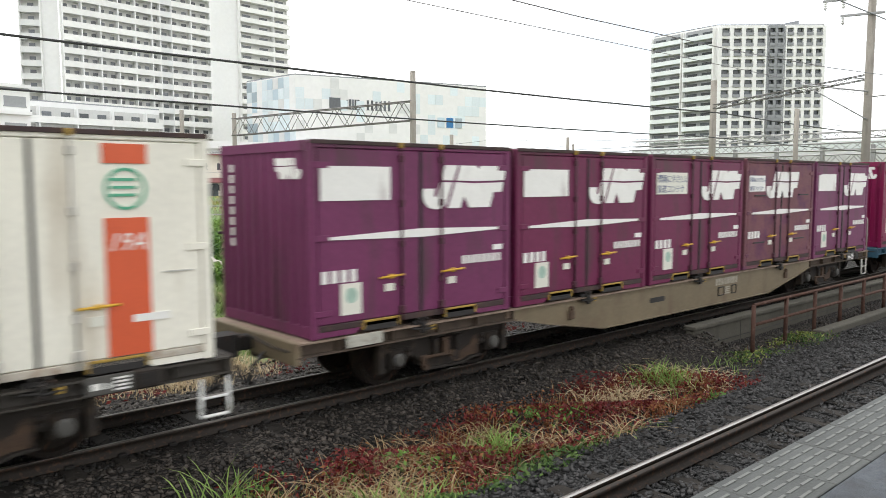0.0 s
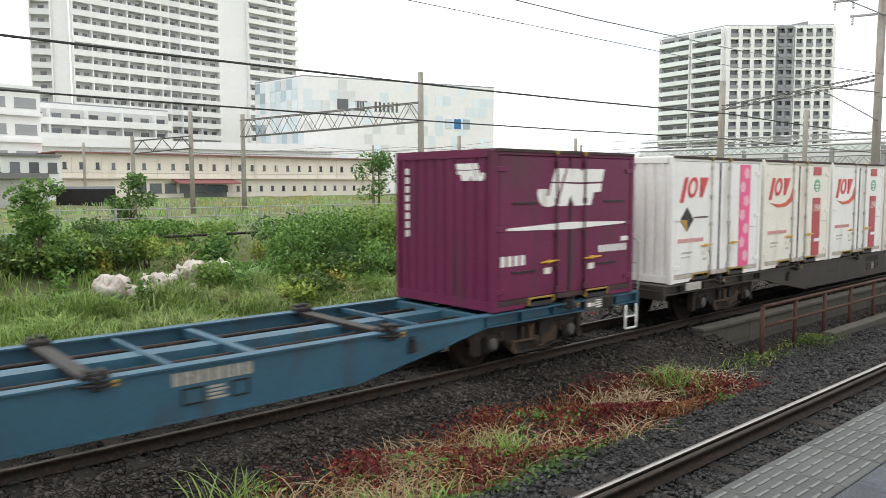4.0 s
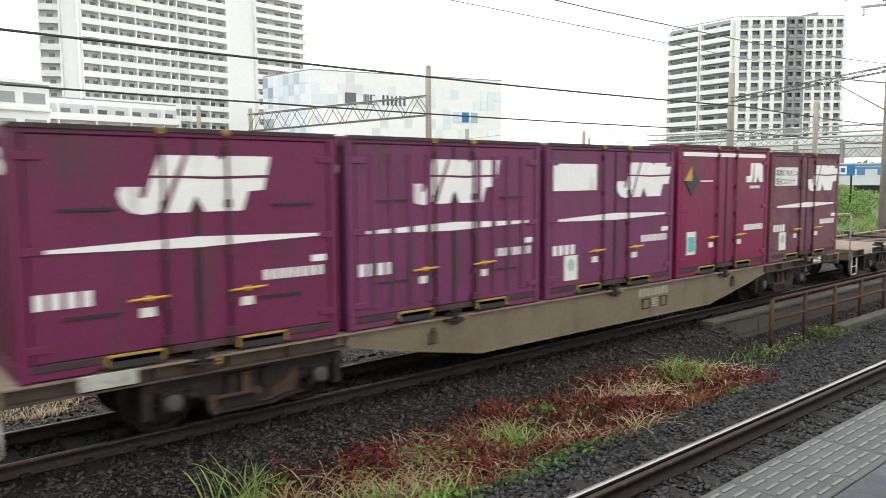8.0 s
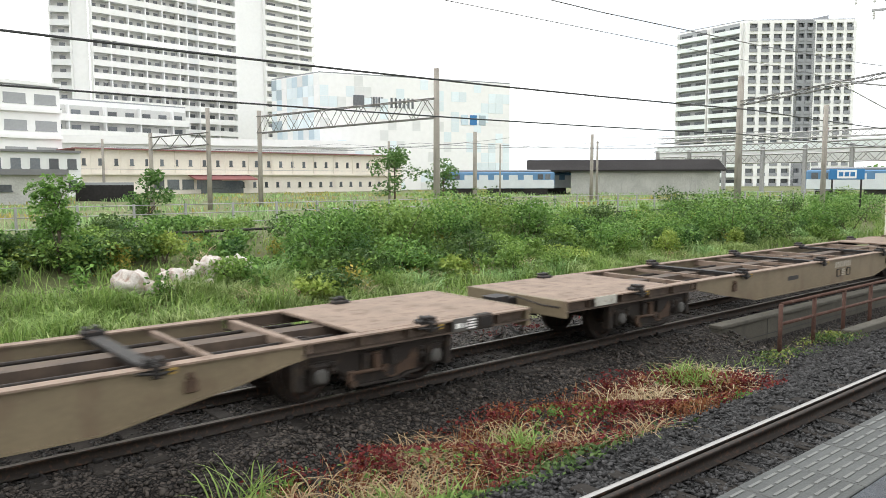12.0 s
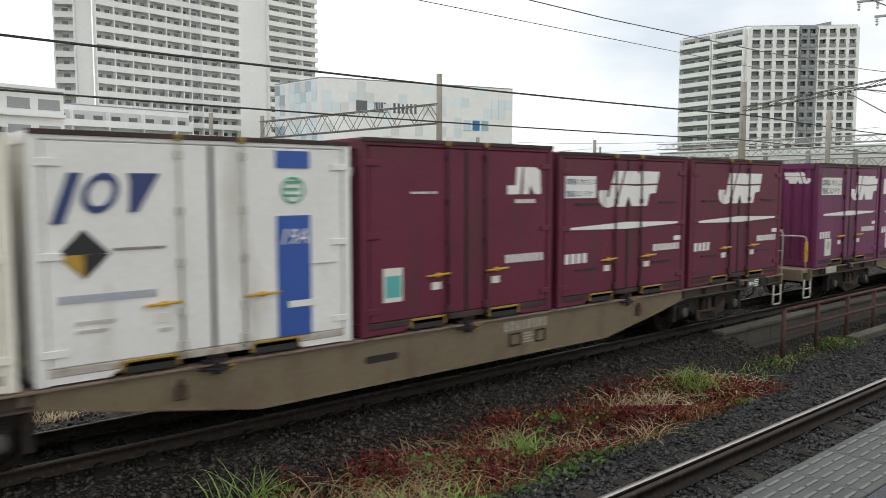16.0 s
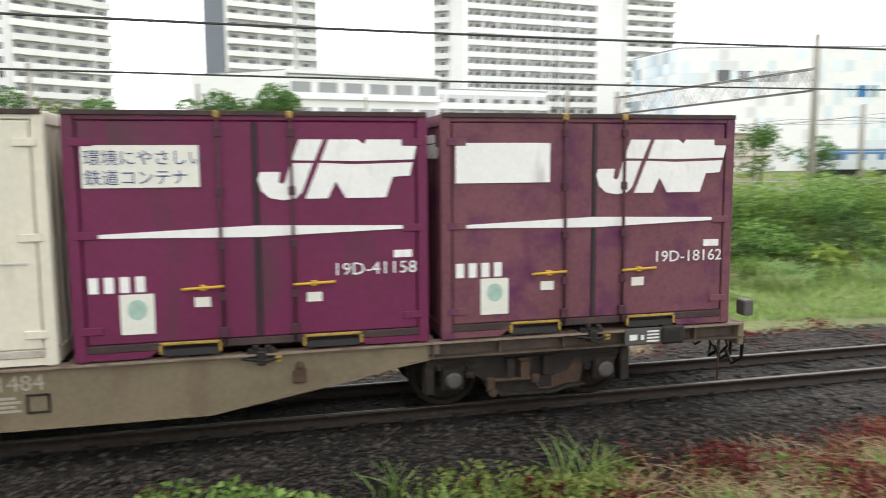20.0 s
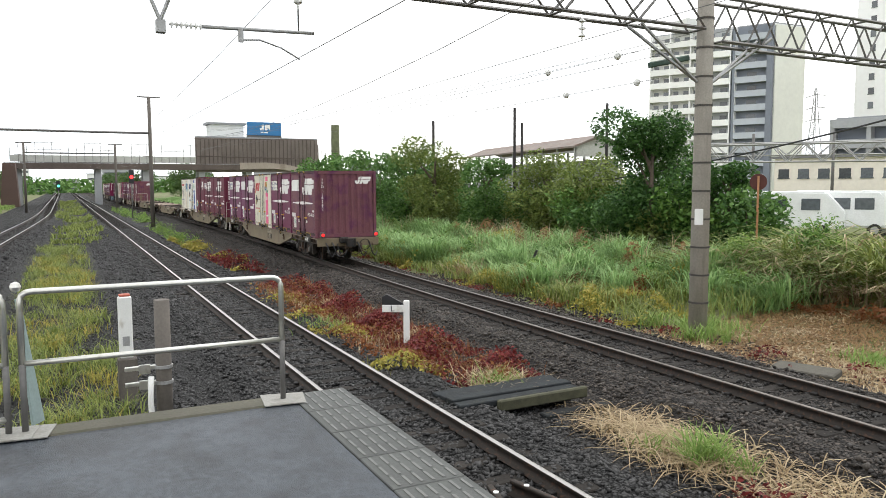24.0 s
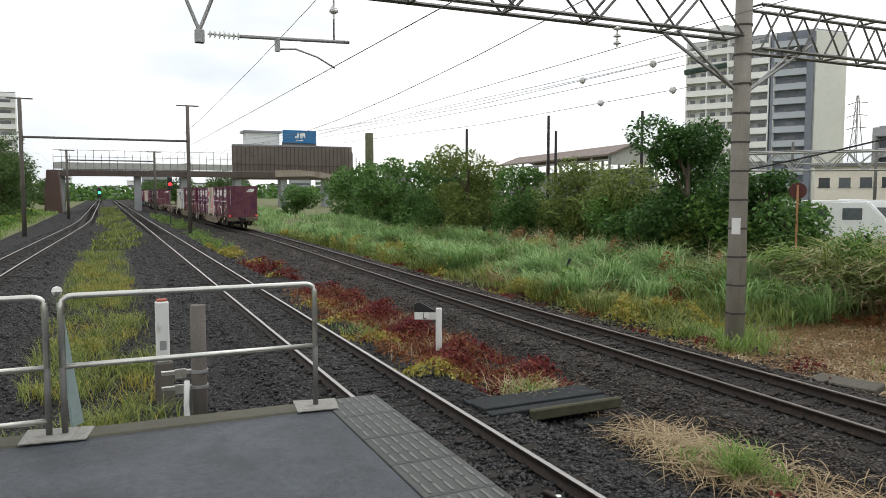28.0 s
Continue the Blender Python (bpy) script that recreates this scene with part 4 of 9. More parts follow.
        part("emblem", shared(("emblem_square",), lambda: prism(prism(bmesh.new(), [(0.82, 1.79), (1.08, 1.79), (1.14, 2.19), (1.02, 2.19), (1.0, 1.92), (0.82, 1.92)], "y", FACE - 0.003, FACE + 0.012), [(1.16, 1.79), (1.28, 1.79), (1.32, 1.93), (1.42, 1.79), (1.56, 1.79), (1.54, 2.14), (1.44, 2.19), (1.18, 2.19)], "y", FACE - 0.003, FACE + 0.012), w), None, root, "white company emblem")
        written(part("owner_mark", shared(("owner_low",), lambda: bars(1.0, 1.46, 1.66, 1.72, 5), w), None, root, "white writing bars"))
        written(part("number", shared(("number_bars",), lambda: bars(0.80, 1.66, 0.79, 0.91, 8), w), None, root, "white number bars"))
        part("sticker", shared(("sticker_c",), lambda: flat(rect(-1.50, -1.18, 0.42, 0.86)), M["cream_mark"]), None, root, "cream sticker")
        part("sticker_print", shared(("sticker_print_c",), lambda: flat(rect(-1.47, -1.21, 0.48, 0.76), FACE - 0.003), M["teal_mark"]), None, root, "teal print")
    if design.startswith("lease"):
        kind = design.split("_")[1]
        ink = {"blue": "navy_mark", "globe": "navy_mark"}.get(kind, "red_mark")
        stripe = {"orange": "orange_mark", "flower": "pink_mark", "swoosh": "brick_mark", "diamond": "mid_pink", "blue": "blue_mark", "balls": "pink_mark"}.get(kind)
        lx = {"globe": 0.52, "diamond": -1.38, "blue": -1.6, "balls": -1.62, "flower": -1.52}.get(kind, -1.55)
        if kind == "globe":
            part("globe", shared(("globe",), lambda: flat(ring(1.16, 1.86, 0.33, 1.05, 28)), M["globe_mark"]), None, root, "blue-green globe print")
        if kind != "orange":
            def lease_mark():
                bm = bmesh.new()
                for shape in ([(-0.06, 1.60), (0.06, 1.60), (0.24, 2.10), (0.12, 2.10)], [(0.70, 1.70), (0.78, 1.70), (1.02, 2.10), (0.70, 2.10), (0.72, 2.0)]):
                    prism(bm, [(lx + u, z) for u, z in shape], "y", FACE - 0.006, FACE + 0.012)
                o, q = ring(0, 0, 1.0, 1.0, 20), ring(0, 0, 0.66, 1.0, 20)
                for i in range(20):
                    j = (i + 1) % 20
                    prism(bm, [(lx + 0.42 + 0.175 * u + 0.05 * v, 1.90 + 0.205 * v) for u, v in (o[i], o[j], q[j], q[i])], "y", FACE - 0.006, FACE + 0.012)
                return bm
            part("emblem", shared(("lease_mark", ink, lx), lease_mark, M[ink]), None, root, "coloured company emblem")
        if kind == "swoosh":
            part("swoosh", shared(("swoosh",), lambda: flat([(-1.52, 1.53), (-1.1, 1.49), (-0.75, 1.53), (-0.52, 1.64), (-0.43, 1.76), (-0.36, 1.88), (-0.26, 1.80), (-0.28, 1.66), (-0.42, 1.54), (-0.75, 1.43), (-1.15, 1.42)]), M["swoosh_mark"]), None, root, "orange-red swoosh under the emblem")
        if kind in ("flower", "diamond", "blue", "balls", "globe"):
            dx, dz, k = {"flower": (-1.3, 1.264, 0.24), "diamond": (-1.25, 1.264, 0.2), "balls": (-1.40, 1.264, 0.24), "globe": (-1.24, 1.43, 0.29), "blue": (-1.36, 1.29, 0.25)}[kind]
            part("diamond", shared(("dl", dx), lambda: flat([(dx - 0.002, dz - k), (dx - 0.002, dz - 0.004), (dx - k, dz - 0.004)]), M["gold_mark"]), None, root, "gold quarter of a diamond mark")
            part("diamond", shared(("dr", dx), lambda: flat([(dx + 0.002, dz - k), (dx + k, dz - 0.004), (dx + 0.002, dz - 0.004)]), M["black_mark"]), None, root, "black quarter of a diamond mark")
            part("diamond", shared(("dh", dx), lambda: flat([(dx - k, dz), (dx + k, dz), (dx, dz + k)]), M["black_mark"]), None, root, "black half of a diamond mark")
            written(part("caption", shared(("dc", dx), lambda: bars(dx + k + 0.05, dx + k + 0.6, dz + 0.02, dz + 0.05, 6), M["rod_dark"]), None, root, "small writing bars"))
        if kind == "globe":
            written(part("type_mark", shared(("type_mark",), lambda: bars(-1.66, -0.42, 1.96, 2.10, 7), M["red_mark"]), None, root, "red writing bars"))
        written(part("number", shared(("lease_no", ink), lambda: bars(-1.60, -0.62, 0.805, 0.885, 10), M["pale_navy" if ink == "navy_mark" else "pale_red"]), None, root, "number bars"))
        written(part("small_print", shared(("small_print",), lambda: prism(prism(prism(bars(-1.45, -1.05, 0.58, 0.62, 4), rect(-1.45, -1.16, 0.50, 0.53), "y", FACE - 0.003, FACE + 0.012), rect(-0.62, -0.50, 0.42, 0.46), "y", FACE - 0.003, FACE + 0.012), rect(1.28, 1.62, 1.02, 1.035), "y", FACE - 0.003, FACE + 0.012), M["rod_pale"]), None, root, "pale grey small print bars"))
        if stripe:
            s0, s1 = (0.86, 1.31) if kind == "flower" else (0.80, 1.25) if kind != "orange" else (0.68, 1.14)
            if kind == "flower":
                part("stripe", shared(("stripe_f",), lambda: flat(rect(s0, s1, 0.18, 2.38)), M[stripe]), None, root, "pink flowered stripe")
                for i in range(7):
                    cz, cx = 0.4 + 0.3 * i, s0 + (0.12 if i % 2 else 0.28)
                    for j in range(5):
                        a = 2 * math.pi * j / 5 + 0.3 * i
                        part("petal", shared(("petal",), lambda: flat(ring(0, 0, 0.06, 1, 8), 0.0), M["pale_pink"]), None, root, at=pose(cx + 0.07 * math.cos(a), FACE - 0.003, cz + 0.07 * math.sin(a)))
            else:
                z1 = 1.62
                part("stripe", shared(("stripe_lo", kind), lambda: flat(rect(s0, s1, 0.18, z1)), M[stripe]), None, root, "coloured stripe")
                part("stripe", shared(("stripe_hi", kind), lambda: flat(rect(s0, s1, 2.18, 2.38)), M[stripe]), None, root, "coloured stripe")
                letters("19A", 0.27, w, root, Matrix.Translation((0, -0.004, 0)) @ on_side(s0 + 0.01, 1.28), "type_mark", shear=0.3, stretch=(s1 - s0) / 0.5)
                if kind in ("balls", "diamond"):
                    for i, (cx, cz, r, mk) in enumerate(((0.65, 2.03, 0.1, "orange_mark"), (0.85, 2.0, 0.13, "gold_mark"), (0.60, 1.84, 0.1, "navy_mark"), (0.80, 1.72, 0.08, "teal_mark"), (0.92, 1.68, 0.06, "pink_mark"), (1.06, 1.70, 0.08, "green_mark"), (1.0, 1.84, 0.05, "blue_mark"))):
                        part("ball_print", flat(ring(cx + 0.1, cz, r), FACE - 0.001 * i), M[mk], root, "coloured ball print")
                else:
                    r = 0.22 if kind == "orange" else 0.16
                    o, q = ring((s0 + s1) / 2, 1.92, r), ring((s0 + s1) / 2, 1.92, r * 0.86)
                    bm = bmesh.new()
                    for i in range(18):
                        j = (i + 1) % 18
                        prism(bm, [o[i], o[j], q[j], q[i]], "y", FACE - 0.003, FACE + 0.012)
                    for k2 in range(3):
                        zz = 1.84 + 0.08 * k2
                        prism(bm, rect((s0 + s1) / 2 - r * 0.7, (s0 + s1) / 2 + r * 0.5, zz, zz + 0.03), "y", FACE - 0.003, FACE + 0.012)
                    part("globe", bm, M["green_mark"], root, "green round print")
                part("notice_bar", shared(("notice_bar",), lambda: flat(rect(s1 - 0.2, s1 + 0.2, 0.52, 0.60), FACE - 0.003), w), None, root, "white notice bar")
    if ends and not design.startswith("lease"):
        for sx in (-1, 1):
            part("end_emblem", shared(("end_emblem", sx), lambda: small_mark_end(sx), w), None, root, "small white company emblem")
            for i in range(9 if number_end and sx > 0 else 8):
                zz = 2.24 - (0.137 if number_end and sx > 0 else 0.15) * i
                yy = -sx * 0.9 if sx < 0 else -0.93
                if number_end and sx > 0:
                    letters(number_end[i], 0.15, w, root, Matrix.Translation((HX - 0.008, yy, zz - 0.1)) @ Matrix.Rotation(radians(90), 4, "Z") @ SIDE, "end_number", align="CENTER")
                else:
                    part("end_number", shared(("end_number", sx), lambda: boxm(min(sx * (HX - 0.02), sx * (HX - 0.008)), max(sx * (HX - 0.02), sx * (HX - 0.008)), -0.04, 0.04, -0.11, 0.0), w), None, root, at=pose(0, yy, zz))
    return root


# ---- goods train: flat wagons ----
PITCH, SLOT = 20.4, 3.85
SLOTS = [SLOT * (i - 2) for i in range(5)]
DECK = 0.955


def side_sill():
    """A deep fish-bellied web between the bogies, a shallow recessed channel over them, flanges and stiffeners."""
    bm = bmesh.new()
    low = [(5.7, 0.77), (5.45, 0.73), (4.9, 0.61), (3.3, 0.33), (-3.3, 0.33), (-4.9, 0.61), (-5.45, 0.73), (-5.7, 0.77)]
    prism(bm, [(-5.7, DECK), (5.7, DECK)] + low, "y", -0.012, 0.012)
    box(bm, -9.75, 9.75, -0.07, 0.11, DECK - 0.02, DECK + 0.004, mi=1)
    for (xa, za), (xb, zb) in zip(low, low[1:]):
        prism(bm, [(xa, za - 0.018), (xb, zb - 0.018), (xb, zb), (xa, za)], "y", -0.05, 0.07)
    for sx in (-1, 1):
        x0, x1 = sorted((sx * 5.701, sx * 9.75))
        box(bm, x0, x1, 0.055, 0.075, 0.783, DECK - 0.021, mi=2)
        box(bm, x0, x1, -0.06, 0.10, 0.762, 0.782, mi=2)
        for x in (5.75, 6.55, 7.35, 8.2, 9.1):
            box(bm, sx * x - 0.012, sx * x + 0.012, -0.04, 0.054, 0.783, DECK - 0.021, mi=2)
    return bm


def lashing_hook():
    bm = boxm(-0.07, 0.07, -0.05, 0.0, -0.10, 0.06, 0.015)
    lathe(bm, [(0.035, 0.06), (0.045, 0.09), (0.03, 0.13), (0.01, 0.14)], "z", (0, -0.03, 0), 8)
    return bm


def deck_plate(x0, x1):
    return boxm(x0, x1, -1.1, 1.1, DECK - 0.03, DECK + 0.008)


def pedestal():
    """A container lock on the sill: a dark block with a catch and a yellow lever."""
    bm = boxm(-0.15, 0.15, -0.10, 0.10, -0.06, 0.05, 0.02)
    box(bm, -0.09, -0.03, -0.14, 0.06, 0.05, 0.10, 0.012)
    box(bm, 0.04, 0.10, -0.14, 0.06, 0.05, 0.09, 0.012)
    box(bm, -0.05, 0.05, -0.16, -0.10, -0.13, 0.03, 0.015)
    tube(bm, [(-0.2, -0.12, -0.05), (0.05, -0.15, -0.08), (0.2, -0.14, -0.06)], 0.018, 6)
    return bm


def wheelset():
    bm = bmesh.new()
    for sy in (-1, 1):
        y = sy * 0.53
        lathe(bm, [(0.05, y - 0.07 * sy), (0.14, y - 0.07 * sy), (0.16, y - 0.03 * sy), (0.37, y - 0.03 * sy), (0.38, y - 0.06 * sy), (0.455, y - 0.065 * sy), (0.455, y - 0.035 * sy), (0.43, y - 0.03 * sy), (0.425, y + 0.06 * sy), (0.37, y + 0.06 * sy), (0.34, y + 0.02 * sy), (0.15, y + 0.02 * sy), (0.12, y + 0.10 * sy), (0.05, y + 0.10 * sy)], "y", sides=28)
    lathe(bm, [(0.075, -0.85), (0.075, 0.85)], "y", sides=12)
    for sy in (-1, 1):
        for i in range(3):
            a = 2 * math.pi * i / 3
            lathe(bm, [(0.018, sy * 0.85), (0.018, sy * 0.885)], "y", (0.045 * math.cos(a), 0, 0.045 * math.sin(a)), 6)
    return bm


def bogie_side():
    """A welded side frame: upright guards outside the axle boxes, a shallow top beam and a deep pressed belly plate."""
    bm = bmesh.new()
    top = [(-1.30, 0.70), (-1.30, 0.60), (-0.86, 0.60), (-0.70, 0.50), (-0.52, 0.32), (-0.36, 0.235), (0.30, 0.225), (0.46, 0.27), (0.66, 0.28), (0.72, 0.50), (0.86, 0.60), (1.30, 0.60), (1.30, 0.70)]
    prism(bm, top, "y", -0.05, 0.05)
    prism(bm, [(-0.55, 0.31), (-0.36, 0.20), (0.30, 0.19), (0.5, 0.245), (0.70, 0.255), (0.70, 0.285), (0.46, 0.275), (0.30, 0.225), (-0.36, 0.235), (-0.52, 0.33)], "y", -0.11, 0.08)
    for sx in (-1, 1):
        x = 0.97 * sx
        box(bm, x - 0.14, x + 0.14, -0.10, 0.08, 0.30, 0.60, 0.03)
        box(bm, x - 0.19, x + 0.19, -0.06, 0.08, 0.53, 0.64, 0.02)
        box(bm, *sorted((sx * 1.19, sx * 1.31)), -0.09, 0.06, 0.27, 0.70, 0.015)
        lathe(bm, [(0.06, 0.44), (0.07, 0.48), (0.055, 0.52), (0.07, 0.56), (0.06, 0.60)], "z", (x - 0.22 * sx, -0.03, 0), 8)
    box(bm, -0.34, 0.34, -0.09, 0.05, 0.66, 0.74, 0.015)
    for x in (-0.26, 0.20):
        box(bm, x - 0.05, x + 0.05, -0.13, -0.05, 0.42, 0.66, 0.012)
    return bm


def brake_lever():
    """Rust-brown brake gear on the side frame: a push bar with lugs and an upright hanger."""
    bm = tubem([(-0.52, -0.14, 0.41), (-0.02, -0.14, 0.405)], 0.026, 8)
    box(bm, -0.15, -0.03, -0.16, -0.10, 0.40, 0.63, 0.012)
    box(bm, -0.17, -0.01, -0.155, -0.10, 0.63, 0.66, 0.008)
    box(bm, -0.57, -0.47, -0.17, -0.11, 0.26, 0.45, 0.02)
    lathe(bm, [(0.05, -0.19), (0.05, -0.12)], "y", (-0.50, 0, 0.27), 10)
    box(bm, 0.0, 0.10, -0.15, -0.10, 0.34, 0.45, 0.015)
    tube(bm, [(0.05, -0.12, 0.36), (0.10, -0.14, 0.27), (0.24, -0.14, 0.27)], 0.014, 6)
    return bm


def belly_plate():
    return prism(bmesh.new(), [(0.28, 0.24), (0.46, 0.285), (0.64, 0.29), (0.69, 0.50), (0.60, 0.60), (0.50, 0.46), (0.28, 0.38)], "y", -0.062, -0.0505)


def hub_cap():
    return lathe(bmesh.new(), [(0.10, -0.115), (0.10, -0.14), (0.075, -0.155), (0.02, -0.158)], "y", (0, 0, 0.44), 14)


def bogie(root, x):
    b = part("bogie", boxm(-0.20, 0.20, -0.86, 0.86, 0.42, 0.76, 0.03), M["bogie"], root, at=pose(x, 0, 0))
    for sy, rot in ((-1, 0), (1, 180)):
        at = pose(0, sy * 0.92, 0, 0, 0, rot)
        part("side_frame", shared(("side_frame",), bogie_side, M["bogie"]), None, b, "dusty cast side frame", at=at)
        part("brake_lever", shared(("brake_lever",), brake_lever, M["bogie_rust"]), None, b, "rust-brown brake lever", at=at)
        part("belly_plate", shared(("belly_plate",), belly_plate, M["bogie_rust"]), None, b, "rust-brown pressed plate", at=at)
        for hx in (-0.97, 0.97):
            part("axle_cap", shared(("axle_cap",), hub_cap, M["hub"]), None, b, "pale round axle cap", at=pose(hx, sy * 0.92, 0, 0, 0, rot))
    wheels = []
    for wx in (-0.97, 0.97):
        ws = part("wheelset", shared(("wheelset",), wheelset, M["wheel"]), None, b, "worn steel wheelset", at=pose(wx, 0, 0.43))
        wheels.append((ws, wx))
    return wheels


def step_stirrup():
    bm = tubem(bent([(-0.16, 0, 0.45), (-0.18, 0, 0.0), (0.18, 0, 0.0), (0.16, 0, 0.45)], 0.05), 0.022, 6)
    tube(bm, [(-0.17, 0, 0.22), (0.17, 0, 0.22)], 0.018, 6)
    return bm


def end_rail():
    """A near-side grab post that starts at the step and bends into two bars across the wagon's end."""
    bm = tubem(bent([(0, -1.17, -0.62), (0, -1.17, 0.98), (0, 0.35, 0.98), (0, 0.35, 0.0)], 0.1), 0.018, 6)
    tube(bm, [(0, -1.17, 0.52), (0, 0.35, 0.52)], 0.015, 6)
    return bm


def hand_wheel():
    """The brake wheel: a flat rim with four spokes and a hub."""
    bm = bmesh.new()
    rim = [(0.24 * math.cos(a), 0.24 * math.sin(a), 0) for a in (2 * math.pi * i / 20 for i in range(21))]
    tube(bm, rim, 0.02, 6)
    for i in range(4):
        a = math.pi * i / 2 + 0.4
        tube(bm, [(0, 0, -0.01), (0.23 * math.cos(a), 0.23 * math.sin(a), 0)], 0.012, 5)
    return lathe(bm, [(0.02, -0.05), (0.05, -0.04), (0.05, 0.02), (0.02, 0.03)], "z", sides=10)


def porch_rail():
    return tubem(bent([(0, -1.12, 0.0), (0, -1.12, 0.80), (0, 0.55, 0.80), (0, 0.55, 0.0)], 0.1), 0.02, 6)


def coupler():
    bm = boxm(0, 0.42, -0.09, 0.09, -0.10, 0.10, 0.02)
    prism(bm, [(0.38, -0.17), (0.62, -0.17), (0.66, 0.02), (0.56, 0.06), (0.56, 0.16), (0.44, 0.19), (0.36, 0.10)], "z", -0.15, 0.15)
    return bm


def stand_parts(root, c, at):
    post = part("brake_stand", shared(("brake_stand", c.name), lambda: box(box(boxm(-0.05, 0.05, -0.09, 0.0, 0.0, 0.80, 0.01), -0.035, 0.035, 0.10, 0.16, 0.0, 0.80, 0.008), -0.06, 0.06, -0.12, 0.2, 0.80, 0.83, 0.006), c), None, root, "hand brake stand", at=at)
    part("brake_wheel", shared(("brake_wheel",), hand_wheel, M["wheel_tan"]), None, post, "tan hand brake wheel", at=pose(0, -0.03, 0.93))
    part("spindle", shared(("spindle",), lambda: tubem([(0, -0.03, 0.83), (0, -0.03, 0.93)], 0.02, 6), M["bogie"]), None, post)


def wagon(colour, label, number="", rails=(), top=None, porch=False, tail=False, stand=0, step_end=1, slot=True):
    """A container flat wagon with fish-bellied sills, cross members, locks, bogies and end gear."""
    c = M[colour]
    t = M[top or colour]
    root = tagged(new("flat_wagon"), label, "railway wagon", "wagons of the goods train")
    for sy in (-1, 1):
        # On tan wagons the sill ends carry dirt plus painted container shade.
        part("side_sill", shared(("side_sill", colour), side_sill, [c, t, M["sill_dirt_shade"] if colour == "tan" else c]), None, root, at=pose(0, sy * 1.17, 0, 0, 0, 0 if sy < 0 else 180))
    part("centre_sill", shared(("centre_sill", colour), lambda: boxm(-9.7, 9.7, -0.16, 0.16, 0.58, 0.90), M["sill_dirt_shade"] if colour == "tan" else c), None, root)
    for sx in (-1, 1):
        part("deck_plate", shared(("deck_plate", colour, sx), lambda: deck_plate(*sorted((sx * 9.7, sx * 6.6))), t), None, root)
        part("end_beam", shared(("end_beam", colour, sx), lambda: boxm(*sorted((sx * 9.7, sx * 9.78)), -1.22, 1.22, 0.67, 0.97, 0.01), c), None, root)
        part("coupler", shared(("coupler",), coupler, M["iron"]), None, root, "dark iron coupler", at=pose(sx * 9.62, 0, 0.82, 0, 0, 0 if sx > 0 else 180))
        for sy in ((-1, 1) if sx == step_end else ()):
            part("step", shared(("step", colour == "tan"), step_stirrup, M["rod_pale" if colour == "tan" else "white_post"]), None, root, "tube step", at=pose(sx * (9.92 if porch else 9.55), sy * 1.2, 0.28))
        hose = tubem([(sx * 9.8, -0.45, 0.75), (sx * 9.95, -0.45, 0.6), (sx * 9.98, -0.4, 0.40), (sx * 9.9, -0.3, 0.30), (sx * 9.98, -0.2, 0.36), (sx * 10.05, -0.15, 0.55)], 0.025, 6)
        part("brake_hose", hose, M["cable"], root, "black brake hose")
    for i, x in enumerate([-5.775, -1.925, 1.925, 5.775, -4.6, -0.9, 0.9, 4.6]):
        part("cross_member", shared(("cross_member", colour, i > 3), lambda: boxm(-0.06 if i < 4 else -0.03, 0.06 if i < 4 else 0.03, -1.15, 1.15, 0.80 if i < 4 else 0.86, DECK - 0.03), t), None, root, at=pose(x, 0, 0))
    for y in (-0.55, 0.55):
        part("brake_pipe", shared(("brake_pipe",), lambda: tubem([(-6.5, 0, 0.84), (6.5, 0, 0.84)], 0.03, 6), M["bogie"]), None, root, at=pose(0, y, 0))
    for x in SLOTS:
        part("lock_beam", shared(("lock_beam", colour), lambda: boxm(-0.10, 0.10, -1.06, 1.06, 0.88, DECK - 0.005), M["iron"]), None, root, at=pose(x, 0, 0))
        for sy in (-1, 1):
            p = part("container_lock", shared(("container_lock",), pedestal, M["iron"]), None, root, "dark iron container lock", at=pose(x, sy * 1.13, DECK + 0.012, 0, 0, 0 if sy < 0 else 180))
            part("lever", shared(("lever",), lambda: boxm(0.14, 0.21, -0.155, -0.135, -0.10, -0.03, 0.005), M["dirty_yellow"]), None, p, "dirty yellow lever")
    part("equipment_box", shared(("equipment_box",), lambda: boxm(2.76, 3.24, -1.14, -0.7, 0.55, 0.80, 0.02), M["bogie"]), None, root, "dark brake equipment box")
    part("data_plate", shared(("data_plate", -1), lambda: boxm(-9.02, -8.42, -1.25, -1.235, 0.80, 0.965, 0.005), M["plate_pale"]), None, root, "grimy pale data plate")
    part("data_plate", shared(("data_plate", 1), lambda: boxm(8.12, 8.60, -1.25, -1.235, 0.775, 0.975, 0.005), M["hub"]), None, root, "grey data plate")
    dp = bmesh.new()
    for x0, x1, z0, z1 in ((8.18, 8.28, 0.83, 0.90), (8.33, 8.37, 0.83, 0.89), (8.41, 8.57, 0.80, 0.82), (8.41, 8.57, 0.84, 0.86), (8.41, 8.57, 0.88, 0.90), (8.41, 8.57, 0.92, 0.94)):
        box(dp, x0, x1, -1.254, -1.2505, z0, z1)
    written(part("plate_writing", dp, M["white_mark"], root, "white writing bars"))
    gauge = part("gauge_box", shared(("gauge_box",), lambda: boxm(8.61, 8.92, -1.27, -1.12, 0.76, 0.985, 0.025), M["bogie"]), None, root, "dark square valve box")
    part("gauge_window", shared(("gauge_window",), lambda: boxm(8.67, 8.85, -1.276, -1.2705, 0.81, 0.94, 0.004), M["iron"]), None, gauge)
    for hx in (-4.25, 4.25):
        part("lashing_hook", shared(("lashing_hook", colour), lashing_hook, M["bogie_rust"] if colour == "tan" else M["iron"]), None, root, "iron lashing hook", at=pose(hx, -1.183, 0.70))
